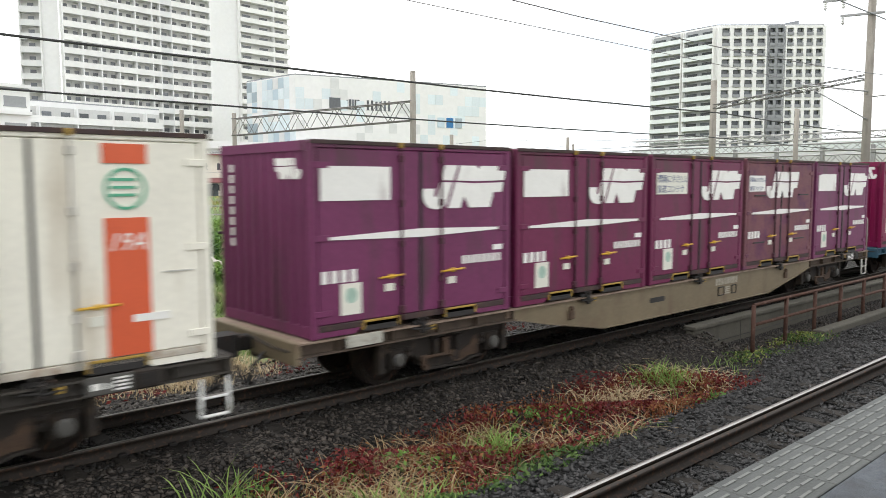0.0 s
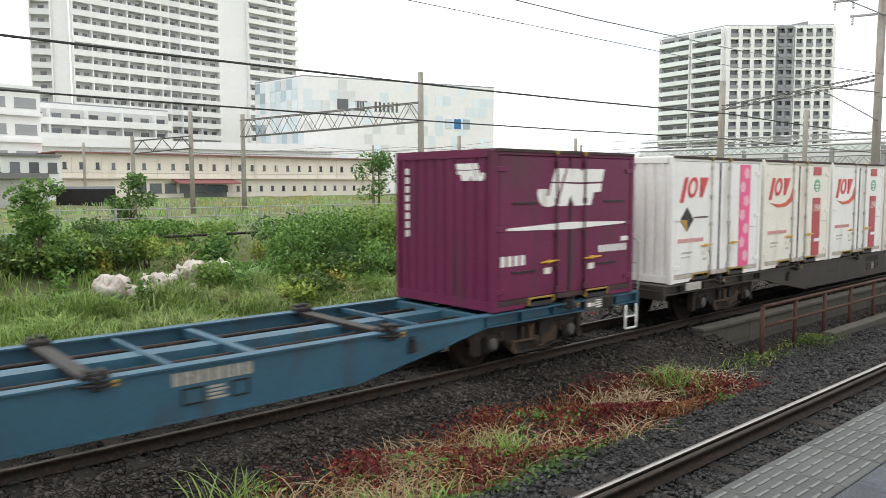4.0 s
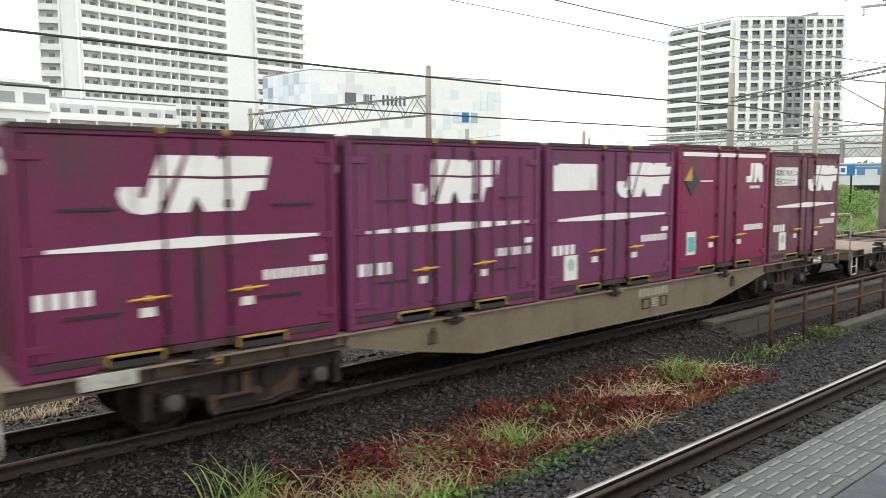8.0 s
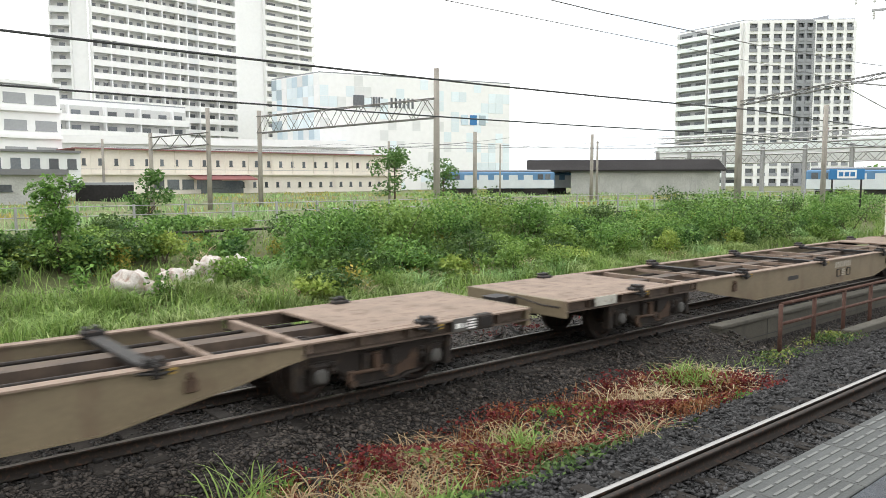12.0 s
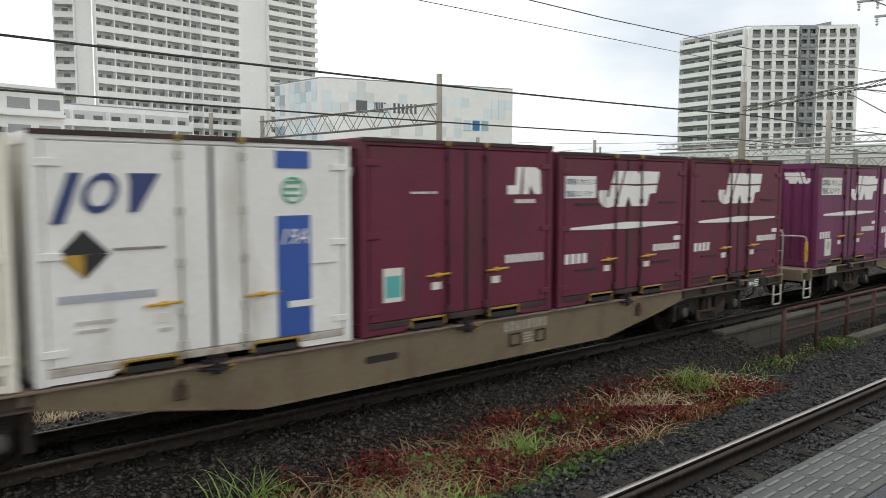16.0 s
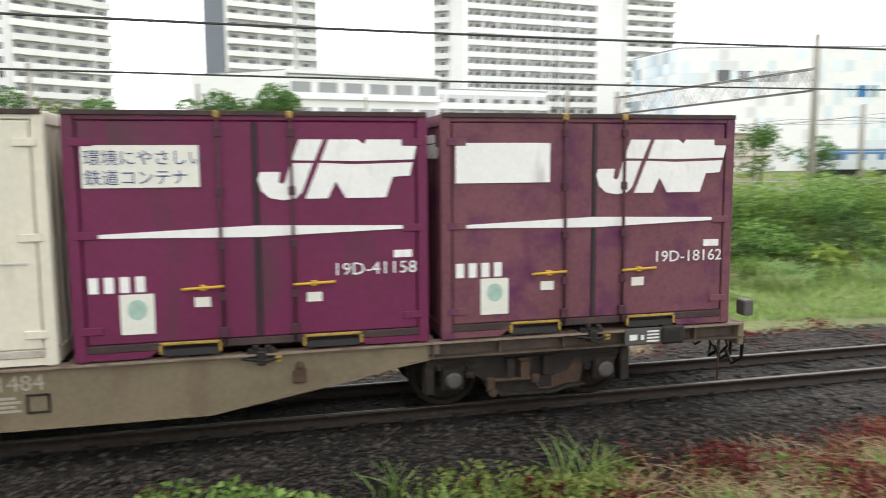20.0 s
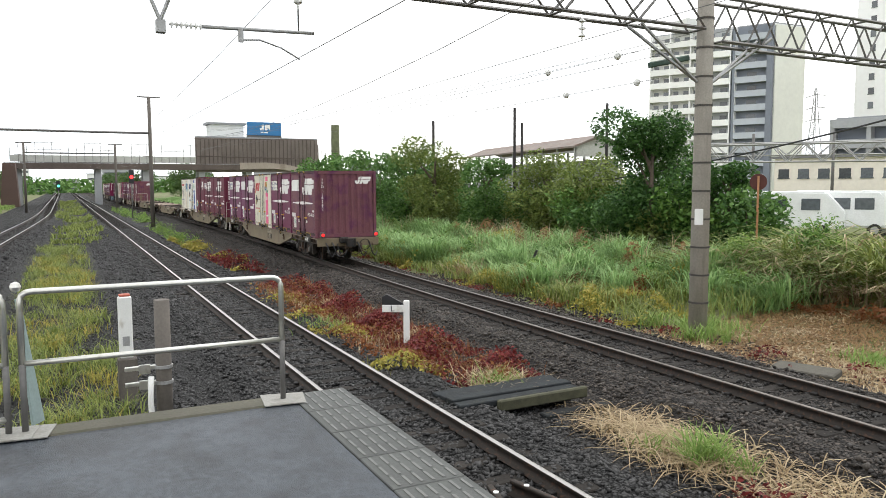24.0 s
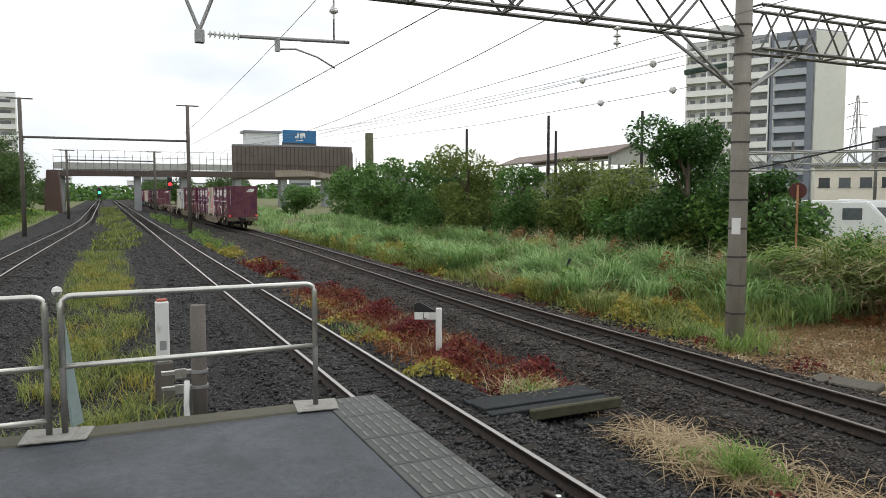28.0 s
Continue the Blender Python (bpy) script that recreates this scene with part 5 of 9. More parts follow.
    slot and part("sill_slot", shared(("sill_slot",), lambda: flat([(0.27 * u - 1.5, 0.66 + 0.05 * v) for u, v in ((-1, -0.5), (-0.9, -1), (0.9, -1), (1, -0.5), (1, 0.5), (0.9, 1), (-0.9, 1), (-1, 0.5))], -1.184, 0.002), M["seal"]), None, root, "dark oval slot in the sill")
    part("release_rod", shared(("release_rod",), lambda: tubem([(-9.84, -1.15, 0.86), (-9.84, -0.75, 0.86), (-9.88, -0.15, 0.95)], 0.016, 6), M["bogie"]), None, root, "thin uncoupling rod")
    part("air_tank", shared(("air_tank",), lambda: lathe(bmesh.new(), [(0.02, -1.0), (0.17, -0.95), (0.18, 0.0), (0.17, 0.2), (0.02, 0.25)], "x", (-1.4, 0.5, 0.60), 12), M["bogie"]), None, root)
    for x0, x1 in ((0.92, 1.18), (1.52, 1.74)):
        fr = part("card_frame", shared(("card_frame", x0), lambda: box(box(box(boxm(x0, x1, -1.20, -1.183, 0.48, 0.50), x0, x1, -1.20, -1.183, 0.66, 0.68), x0, x0 + 0.02, -1.20, -1.183, 0.501, 0.659), x1 - 0.02, x1, -1.20, -1.183, 0.501, 0.659), M["iron"]), None, root, "dark card frame")
        part("card", shared(("card", colour, x0), lambda: boxm(x0 + 0.021, x1 - 0.021, -1.188, -1.1822, 0.501, 0.659), c), None, fr)
    sb = bmesh.new()
    for i in range(4):
        box(sb, 1.23, 1.47 - 0.05 * (i % 2), -1.185, -1.1822, 0.50 + 0.045 * i, 0.527 + 0.045 * i)
    written(part("sill_writing", sb, M["faint_mark"], root, "faded writing bars"))
    if number:
        letters(number, 0.235, M["faint_mark"], root, Matrix.Translation((0.80, -1.184, 0.72)) @ SIDE, "wagon_number")
    else:
        bm = bmesh.new()
        for i in range(8):
            box(bm, 0.82 + i * 0.125, 0.91 + i * 0.125, -1.186, -1.1822, 0.72, 0.87)
        written(part("wagon_number", bm, M["bogie"] if colour == "wagon_grey" else M["faint_mark"], root, "faded number bars"))
    for sx in rails:
        part("end_handrail", shared(("end_handrail",), end_rail, M["rod_pale"]), None, root, "thin pale end handrail", at=pose(sx * 9.80, 0, 0.97))
    if porch:
        part("porch_deck", boxm(-10.15, -9.781, -1.15, 1.15, 0.87, 0.96, 0.01), t, root, "short end platform")
        part("porch_beam", boxm(-10.21, -10.151, -1.2, 1.2, 0.69, 0.97, 0.01), c, root)
        stand_parts(root, c, pose(-10.04, -0.32, 0.955))
        part("porch_rail", shared(("porch_rail",), porch_rail, M["rod_pale"]), None, root, "pale bent end rail", at=pose(-9.86, 0, 0.955))
        part("grab_post", shared(("grab_post",), lambda: boxm(-0.03, 0.03, -0.03, 0.03, 0.18, 0.66, 0.006), M["yellow"]), None, root, "yellow sleeve on the end rail", at=pose(-9.86, -1.12, 0.955))
    if stand:
        stand_parts(root, c, pose(stand * 9.55, stand * 0.55, 0.96))
    wheels = bogie(root, -7.0) + bogie(root, 7.0)
    return root, wheels


def tail_lamps(root):
    for sy in (-1, 1):
        lamp = part("tail_lamp", boxm(9.83, 9.97, sy * 1.05 - 0.09, sy * 1.05 + 0.09, 1.02, 1.22, 0.015), M["hub"], root, "grey tail lamp box")
        part("lens", lathe(bmesh.new(), [(0.005, 9.992), (0.05, 9.985), (0.065, 9.9701)], "x", (0, sy * 1.05, 1.11), 14), glowing("red_lamp_glass", (0.8, 0.02, 0.02), 1.5), lamp, "lit red lens")
    part("guard_iron", tubem([(9.58, -0.98, 0.80), (9.58, -0.98, 0.18)], 0.013, 6), M["bogie_rust"], root, "thin rusty guard iron")
    for y0_, y1_ in ((-0.62, -0.15), (-0.1, 0.5), (0.45, 0.95)):
        part("hose_loop", tubem([(9.86, y0_, 0.78), (9.98, y0_ + 0.02, 0.5), (10.0, (y0_ + y1_) / 2, 0.33), (9.98, y1_ - 0.02, 0.48), (9.86, y1_, 0.76)], 0.02, 6), M["bogie_rust"], root, "hanging rust-brown hose loop")
    part("hand_brake", boxm(9.79, 10.0, -0.40, -0.05, 0.78, 1.02, 0.05), M["iron"], root, "dark brake gear box")
    for i, y in enumerate((-0.9, -0.65, 0.35, 0.8)):
        part("brake_hose", tubem([(9.8, y, 0.8), (10.0, y, 0.7), (10.04, y + 0.08, 0.38), (9.98, y + 0.2, 0.28), (9.95, y + 0.3, 0.45)], 0.028, 6), M["cable"], root, "hanging black hose")
    part("hand_wheel", tubem([(9.95 + 0.0, 0.6 + 0.2 * math.cos(a), 0.72 + 0.2 * math.sin(a)) for a in (2 * math.pi * i / 16 for i in range(17))], 0.018, 6), M["bogie"], root, "round hand wheel")


TAN, GREY, BLUE = "tan flat wagon with rust-worn deck and fish-bellied sills", "dark grey container flat wagon with fish-bellied sills", "blue container flat wagon with worn paint"
PUR = "purple steel railway container with white emblem and stripe"
CRI = "deep crimson railway container with gold and black diamond"
WHI = "white leased railway container with coloured stripe"
TRAIN = [
    ("wagon_grey", GREY, "", (), [None, None, None, None, ("ivory_box", "lease_orange", "", "white railway container with broad orange stripe")]),
    ("tan", TAN, "", (1,), [("violet", "rect", "", PUR), ("purple", "rect", "", PUR), ("purple", "text", "", PUR), ("faded", "small_text", "", "faded brownish purple railway container with white emblem"), ("violet", "rect", "", PUR)]),
    ("wagon_blue", BLUE, "", (1,), [("crimson", "crimson", "", CRI), None, None, None, ("purple", "logo", "", PUR)]),
    ("wagon_grey", GREY, "", (1,), [("white_box", "lease_flower", "", "white railway container with pink flowered stripe"), ("ivory_box", "lease_swoosh", "", WHI), ("white_box", "lease_swoosh", "", WHI), ("cream_box", "lease_diamond", "", "cream railway container with pale pink stripe"), ("crimson", "crimson", "", CRI)]),
    ("tan", TAN, "", (), [("purple", "logo", "", PUR), ("violet", "ribbed", "", "violet ribbed railway container with white emblem"), ("violet", "rect", "", PUR), ("crimson", "crimson", "", CRI), ("faded", "text", "", "faded brownish purple railway container with slogan panel")]),
    ("tan", "empty tan flat wagon with rust-worn deck", "", (-1,), [None] * 5),
    ("tan", "empty tan flat wagon with rust-worn deck", "", (1,), [None] * 5),
    ("tan", TAN, "", (1,), [("rusty_white", "lease_globe", "", "rust-stained white railway container with globe print"), ("white_box", "lease_blue", "", "white railway container with blue stripe"), ("maroon", "crimson_plain", "", "dark maroon railway container with white emblem"), ("maroon", "small_text", "", "maroon railway container with slogan panel"), ("maroon", "logo", "", "maroon railway container with white emblem")]),
    ("tan", TAN, "107-1484", (), [("violet", "text", "", PUR), ("violet", "rect", "", PUR), ("cream_box", "lease_balls", "", "cream railway container with pink stripe and coloured balls"), ("purple", "text", "19D-41158", PUR), ("faded", "rect", "19D-18162", "weathered brownish purple railway container at the train's end")]),
]
MOVERS, WHEELS = [], []
for number_, (colour, label, serial, rails, load) in enumerate(TRAIN):
    w_root, w_wheels = wagon(colour, label, serial, rails, "tan_top" if colour == "tan" else None, number_ in (4, 8), number_ == 8, {5: -1, 6: 1}.get(number_, 0), -1 if number_ in (4, 5, 8) else 1, number_ in (1, 3, 6, 7))
    if number_ == 8:
        tail_lamps(w_root)
    MOVERS.append((w_root, number_, 0.0, 0.0))
    WHEELS += [(ws, number_, wx) for ws, wx in w_wheels]
    for slot, item in enumerate(load):
        if item:
            box_ob = container(item[0], item[1], item[2], item[3], number_end="19D-18162" if (number_, slot) == (8, 4) else "")
            MOVERS.append((box_ob, number_, SLOTS[slot], 0.97))



# ---- overhead line: poles, gantries and wires ----
def polar(az, d):
    return (-math.sin(radians(az)) * d, math.cos(radians(az)) * d)


STRAP = {}


def line_pole(x, y, top, r=0.2, bands=(), label="tapered round concrete overhead line pole", base=None, mat="pole"):
    z0 = float(ground_z(x, y)) - 0.05 if base is None else base
    root = tagged(new("line_pole"), label, "pole", "overhead line poles")
    root.matrix_basis = pose(x, y, z0)
    part("shaft", tubem([(0, 0, 0), (0, 0, (top - z0) * 0.5), (0, 0, top - z0)], r, 18, r * 0.8), M[mat], root)
    for z in bands:
        rr = r * (1 - 0.2 * (z - z0) / (top - z0)) + 0.016
        key = round(rr, 3)
        if key not in STRAP:
            STRAP[key] = finish("strap", lathe(bmesh.new(), [(key - 0.015, -0.02), (key, -0.02), (key, 0.02), (key - 0.015, 0.02)], "z", sides=18), M["strap"])
        part("strap", STRAP[key], None, root, "dark steel strap", at=pose(0, 0, z - z0))
    return root


def truss(a, b, height, width, bay, r=0.035, label="grey steel lattice gantry beam", mat="dull_steel"):
    """A lattice beam between two points of its lower chord: four chords, zigzag webs and ties."""
    a, b = Vector(a), Vector(b)
    root = tagged(new("gantry_beam"), label, "gantry", "overhead line gantries")
    root.matrix_basis = Matrix.Translation(a)
    d = b - a
    n = max(2, round(d.length / bay))
    side = Vector((d.y, -d.x, 0)).normalized() * width / 2
    up = Vector((0, 0, height))
    for s in (-1, 1):
        for u in (0, 1):
            part("chord", tubem([s * side + u * up, d + s * side + u * up], r, 4), M[mat], root)
        web = bmesh.new()
        for i in range(n):
            p, q, m = d * i / n + s * side, d * (i + 1) / n + s * side, d * (i + 0.5) / n + s * side + up
            tube(web, [p, m], r * 0.7, 4)
            tube(web, [m, q], r * 0.7, 4)
        part("web", web, M[mat], root, "zigzag steel web")
    ties = bmesh.new()
    for i in range(n + 1):
        for u in (0, 1):
            tube(ties, [d * i / n - side + u * up, d * i / n + side + u * up], r * 0.6, 4)
    part("ties", ties, M[mat], root, "cross ties")
    return root


def wire(points, r, label, mat="wire", sag=0.0, name="overhead_wire", group="overhead wires"):
    pts = []
    for p, q in zip(points, points[1:]):
        p, q = Vector(p), Vector(q)
        for i in range(8):
            s = i / 8
            pts.append(p.lerp(q, s) - Vector((0, 0, sag * 4 * s * (1 - s))))
    pts.append(Vector(points[-1]))
    o = pts[0].copy()
    return tagged(part(name, tubem([p - o for p in pts], r, 5), M[mat], None, at=Matrix.Translation(o)), label, "wire", group)


GX0 = -12.33
BAND_Z = [0.35 + 0.62 * i for i in range(12)]
pole_one = line_pole(GX0, 12.6, 9.6, 0.205, BAND_Z)
part("notice_plate", boxm(-0.09, 0.09, -0.215, -0.195, 2.55, 2.9, 0.004), M["white_post"], pole_one, "small white number plate", at=pose(0, 0, 0, 0, 0, 35))
pole_two = line_pole(GX0, 21.6, 9.0, 0.205, [0.8 + 0.9 * i for i in range(8)])
line_pole(GX0, -8.0, 9.6, 0.205, BAND_Z[:6])
truss((GX0, 12.85, 6.05), (GX0, 21.35, 5.98), 0.92, 0.5, 1.15, 0.04)
truss((GX0, 12.35, 6.28), (GX0, -7.8, 6.38), 0.95, 0.5, 1.9, 0.04)
for s, y1 in ((1, 10.85), (1, 14.2)):
    for dx in (-0.2, 0.2):
        tagged(part("knee_brace", tubem([(0, 0, 0), (dx, y1 - 12.6 - (0.2 if y1 < 12 else -0.2) * 0, 1.05)], 0.035, 5), M["galv"], None, at=pose(GX0, 12.6 + (-0.22 if y1 < 12 else 0.22), 5.2)), "galvanised diagonal brace under the gantry beam", "brace")
# knee brace at the second pole
tagged(part("knee_brace", tubem([(0, 0, 0), (0, -1.6, 0.95)], 0.03, 5), M["galv"], None, at=pose(GX0, 21.38, 5.0)), "galvanised diagonal brace under the gantry beam", "brace")


def insulator_string(bm_points, n, r, length):
    """A string of porcelain sheds along x from 0 to length."""
    prof, step = [], length / n
    for i in range(n):
        x = i * step
        prof += [(0.016, x), (0.016, x + step * 0.3), (r, x + step * 0.45), (r, x + step * 0.55), (0.016, x + step * 0.9)]
    return prof


def hanger(y, arm):
    """A V-shaped dropper below the gantry with an insulated cantilever that holds the contact wire."""
    root = tagged(new("catenary_hanger"), "galvanised V hanger with insulated cantilever arm", "catenary hanger", "catenary hangers")
    root.matrix_basis = pose(GX0, y, 5.43)
    for s in (-1, 1):
        part("strut", tubem([(0, 0, 0.05), (0, s * 0.36, 0.95)], 0.03, 5), M["galv"], root)
    part("foot", boxm(-0.06, 0.06, -0.07, 0.07, -0.14, 0.06, 0.01), M["galv"], root)
    part("insulator", lathe(bmesh.new(), insulator_string(None, 7, 0.06, 0.5), "y", (0, 0.12 if arm > 0 else -0.62, 0.01), 12), M["insulator"], root, "ribbed porcelain insulator")
    sg = 1 if arm > 0 else -1
    part("arm", tubem([(0, sg * 0.6, 0.01), (0, arm, 0.06)], 0.028, 8), M["galv"], root)
    part("bracket", boxm(-0.03, 0.03, sg * 1.2 - 0.04, sg * 1.2 + 0.04, -0.18, 0.05, 0.005), M["galv"], root)
    part("steady_arm", tubem([(0, sg * 1.24, -0.14), (0, sg * 1.5, -0.12), (0, sg * 1.85, -0.22), (0, sg * 2.15, -0.38)], 0.014, 6), M["galv"], root)
    part("suspension_insulator", lathe(bmesh.new(), insulator_string(None, 2, 0.075, 0.5), "z", (0, sg * 2.14, 0.42), 12), M["insulator"], root, "porcelain suspension insulator")
    part("drop_rod", tubem([(0, sg * 2.14, 0.05), (0, sg * 2.14, 0.95)], 0.014, 6), M["dull_steel"], root)
    return root


hanger(1.42, 2.4)
hanger(-6.6, 2.4)
drop = tagged(part("drop_insulator", lathe(bmesh.new(), insulator_string(None, 3, 0.075, 0.42), "z", sides=12), M["insulator"], None, at=pose(GX0, 9.3, 5.84)), "porcelain insulator hanging under the gantry beam", "insulator")

for y, zc, zm, lab in ((3.6, 5.10, 6.0, "over the platform track"), (9.3, 5.82, 6.75, "over the goods track"), (-4.3, 5.0, 5.9, "over the far platform track")):
    for z, r, what, sag in ((zc, 0.007, "contact wire", 0.0), (zm, 0.007, "messenger wire", 0.45)):
        yy = (lambda x: y) if y < 9 else (lambda x: track_y(x) - 0.1)
        xs = [130, 86, 36, GX0, -66, -110, -155, -250]
        if sag and y > 9:
            z, sag, r = 7.08, 0.9, 0.011
        wire([(x, yy(x), z + (0.5 if 0 < sag < 0.9 and x == GX0 else 0)) for x in xs], r, f"thin grey {what} {lab}", sag=sag)
xs = [150, 95, 40, GX0, -66, -110, -200]
wire([(x, 21.2, 6.85) for x in xs[:4]], 0.036, "thick black feeder cable along the line poles", "cable", 0.25)
wire([(x, 21.8, 5.55) for x in xs[:4]], 0.028, "black cable along the line poles", "cable", 0.2)
wire([(GX0, 21.4, 5.1), (-34, 24, 2.9), (-66, 24, 4.0)], 0.03, "black cable drooping from the line pole", "cable", 0.3)
for y, z in ((12.2, 7.4), (11.4, 6.9), (13.4, 7.6)):
    wire([(GX0, y, z - 1.2), (-66, y - 3, z), (-110, y - 4, z)], 0.006, "thin grey feeder wire", sag=0.5)
for y, z in ((10.75, 5.72), (11.3, 5.2)):
    ball = lathe(bmesh.new(), [(0.01, -0.07), (0.06, -0.05), (0.085, 0), (0.06, 0.05), (0.01, 0.07)], "x", sides=12)
    for x in (-13.0, -15.6):
        tagged(part("strain_insulator", ball.copy(), M["insulator"], None, at=pose(x, y, z)), "round white strain insulator on a wire", "insulator", "strain insulators")
    ball.free()
    wire([(GX0, y, z), (-22, y, z), (-66, y - 2.5, z + 0.6)], 0.006, "thin grey wire with strain insulators", sag=0.0)
feeder = tagged(part("section_switch", boxm(-0.08, 0.08, -1.1, 0, -0.06, 0.06, 0.02), paint("dark_green_tube", (0.05, 0.09, 0.07), 0.6), None, at=pose(GX0 - 0.3, 12.4, 5.75, 12, 0, 0)), "dark green section switch tube beside the pole", "line switch")

for gx_, ys in ((-66, (6.5, -5.66)), (-110, (6.4, -4.3)), (-152, (14.5, -6.5))):
    for y in ys:
        line_pole(gx_, y, 10.2 if gx_ == -66 else 8.6, 0.17, base=-0.45, mat="dark_pole")
    tagged(part("cross_beam", tubem([(0, 0, 0), (0, max(ys) - min(ys), 0)], 0.10, 6), M["dull_steel"], None, at=pose(gx_, min(ys), 7.25)), "thin grey cross beam over the tracks", "gantry", "overhead line gantries")
    for y in ys:
        tagged(part("cross_arm", boxm(-0.04, 0.04, -0.9, 0.9, -0.05, 0.05), M["dull_steel"], None, at=pose(gx_, y, 10.15 if gx_ == -66 else 8.5)), "short cross arm on the pole top", "cross arm")

# yard poles beyond the bank
for az, d, top, r, lab in ((-19.1, 53, 6.1, 0.15, "pole"), (-23.0, 53, 7.8, 0.17, "pole"), (-26.6, 53, 7.7, 0.17, "pole"), (-36.1, 80, 7.1, 0.15, ""), (-39.7, 44, 9.4, 0.2, ""), (-42.6, 60, 6.8, 0.18, ""), (-51.3, 68, 7.0, 0.17, ""), (-51.7, 72, 6.6, 0.12, ""), (-61.5, 52, 9.5, 0.24, ""), (-66.9, 53, 7.6, 0.17, ""), (-71.1, 38, 12.6, 0.19, ""), (-44.5, 85, 7.0, 0.1, ""), (-16, 80, 7.0, 0.14, ""), (20.9, 46, 11.0, 0.17, ""), (14.6, 60, 10.0, 0.16, ""), (4, 70, 10.0, 0.15, ""), (-8, 70, 9.0, 0.14, "")):
    x, y = polar(az, d)
    line_pole(x, y, top, r)
xa, ya = polar(-26.6, 53)
xb, yb = polar(-39.7, 44)
truss((xa, ya, 6.2), (xb, yb, 6.6), 1.1, 0.5, 1.6, 0.035)
xa, ya = polar(-19.1, 53)
xb, yb = polar(-23.0, 53)
truss((xa, ya, 5.0), (xb, yb, 5.4), 0.8, 0.5, 1.2, 0.03)
xa, ya = polar(-61.5, 52)
xb, yb = polar(-71.1, 46)
truss((xa, ya, 7.7), (xb, yb, 8.4), 0.25, 0.3, 2.2, 0.025)
for az0, az1, d0, d1, z in ((-20, -60, 70, 60, 6.0), (-15, -52, 80, 70, 6.4), (-20, -66, 60, 55, 5.6), (-30, -70, 90, 60, 7.0)):
    xa, ya = polar(az0, d0)
    xb, yb = polar(az1, d1)
    wire([(xa, ya, z), ((xa + xb) / 2, (ya + yb) / 2, z), (xb, yb, z)], 0.015, "thin grey yard wire", sag=0.5)


arm_x, arm_y = polar(-71.1, 38)
line_arm = tagged(new("pole_arm"), "galvanised cross arms and brackets on a line pole", "cross arm")
line_arm.matrix_basis = pose(arm_x, arm_y, 0, 0, 0, -71.1)
for z, reach in ((10.9, 1.9), (10.2, 1.2)):
    part("arm", boxm(-reach, 0.5, -0.29, -0.21, z - 0.05, z + 0.05, 0.01), M["galv"], line_arm)
for x, z in ((-1.8, 10.85), (-1.1, 10.85), (-1.1, 10.15)):
    part("insulator", lathe(bmesh.new(), [(0.02, 0.0), (0.07, -0.06), (0.03, -0.1), (0.07, -0.16), (0.03, -0.2), (0.07, -0.26), (0.02, -0.34)], "z", (x, -0.25, z), 10), M["insulator"], line_arm, "porcelain insulator")
part("bracket_tube", tubem([(0, -0.22, 6.9), (-2.6, -0.22, 7.35)], 0.035, 6), M["galv"], line_arm)
part("bracket_tube", tubem([(0, -0.22, 5.7), (-2.3, -0.22, 7.2)], 0.03, 6), M["galv"], line_arm)
part("bracket_tube", tubem([(0, 0.22, 6.7), (2.4, 0.22, 6.9)], 0.03, 6), M["galv"], line_arm)
for x in (-2.5, -1.9):
    part("insulator", lathe(bmesh.new(), [(0.02, 0.0), (0.06, -0.05), (0.03, -0.1), (0.06, -0.15), (0.03, -0.2), (0.06, -0.25), (0.02, -0.3)], "z", (x, -0.22, 7.2), 10), M["insulator"], line_arm, "porcelain insulator")

# ---- things beside the tracks ----
marker = tagged(new("clearance_marker"), "white clearance marker post with a black wedge", "track marker")
marker.matrix_basis = pose(-14.0, 6.2, -0.3, 0, 0, 62)
part("post", boxm(-0.06, 0.06, -0.06, 0.06, 0, 0.92, 0.012), M["white_post"], marker)
part("arm", boxm(-0.50, -0.0605, -0.035, 0.035, 0.68, 0.83, 0.01), M["white_post"], marker, "white arm")
part("wedge", prism(bmesh.new(), [(-0.50, 0.834), (-0.061, 0.834), (-0.061, 0.86), (-0.40, 1.05), (-0.50, 1.0)], "y", -0.03, 0.03), M["black_mark"], marker, "black wedge")
letters("L", 0.17, M["black_mark"], marker, Matrix.Translation((-0.33, -0.037, 0.70)) @ SIDE, "letter")

cover = tagged(new("timber_cover"), "dark tarred plank cover over a cable trough", "trough cover")
cover.matrix_basis = pose(-9.62, 5.95, -0.52, 0, 0, 2)
for i in range(4):
    part("plank", boxm(-0.42 + 0.215 * i, -0.22 + 0.215 * i, -1.1, 1.05 - 0.05 * (i % 2), 0.30, 0.395 + 0.014 * (i % 3), 0.012), M["timber"], cover)
part("edge_beam", boxm(0.435, 0.53, -0.5, 1.12, 0.24, 0.405, 0.02), M["timber_end"], cover, "mossy edge beam")
part("lower_plank", boxm(0.66, 0.86, 0.1, 1.35, 0.10, 0.19, 0.015), M["timber"], cover, "lower plank beside the trough")
for y in (-0.8, 0.8):
    part("bearer", boxm(-0.42, 0.42, y - 0.08, y + 0.08, 0, 0.29, 0.01), M["timber"], cover)
slab = tagged(part("concrete_slab", boxm(-0.55, 0.5, -0.25, 0.3, 0, 0.13, 0.02), M["stained"], None, at=pose(-8.6, 11.35, -0.33, 2, 0, 20)), "mossy concrete trough slab beside the goods track", "slab")

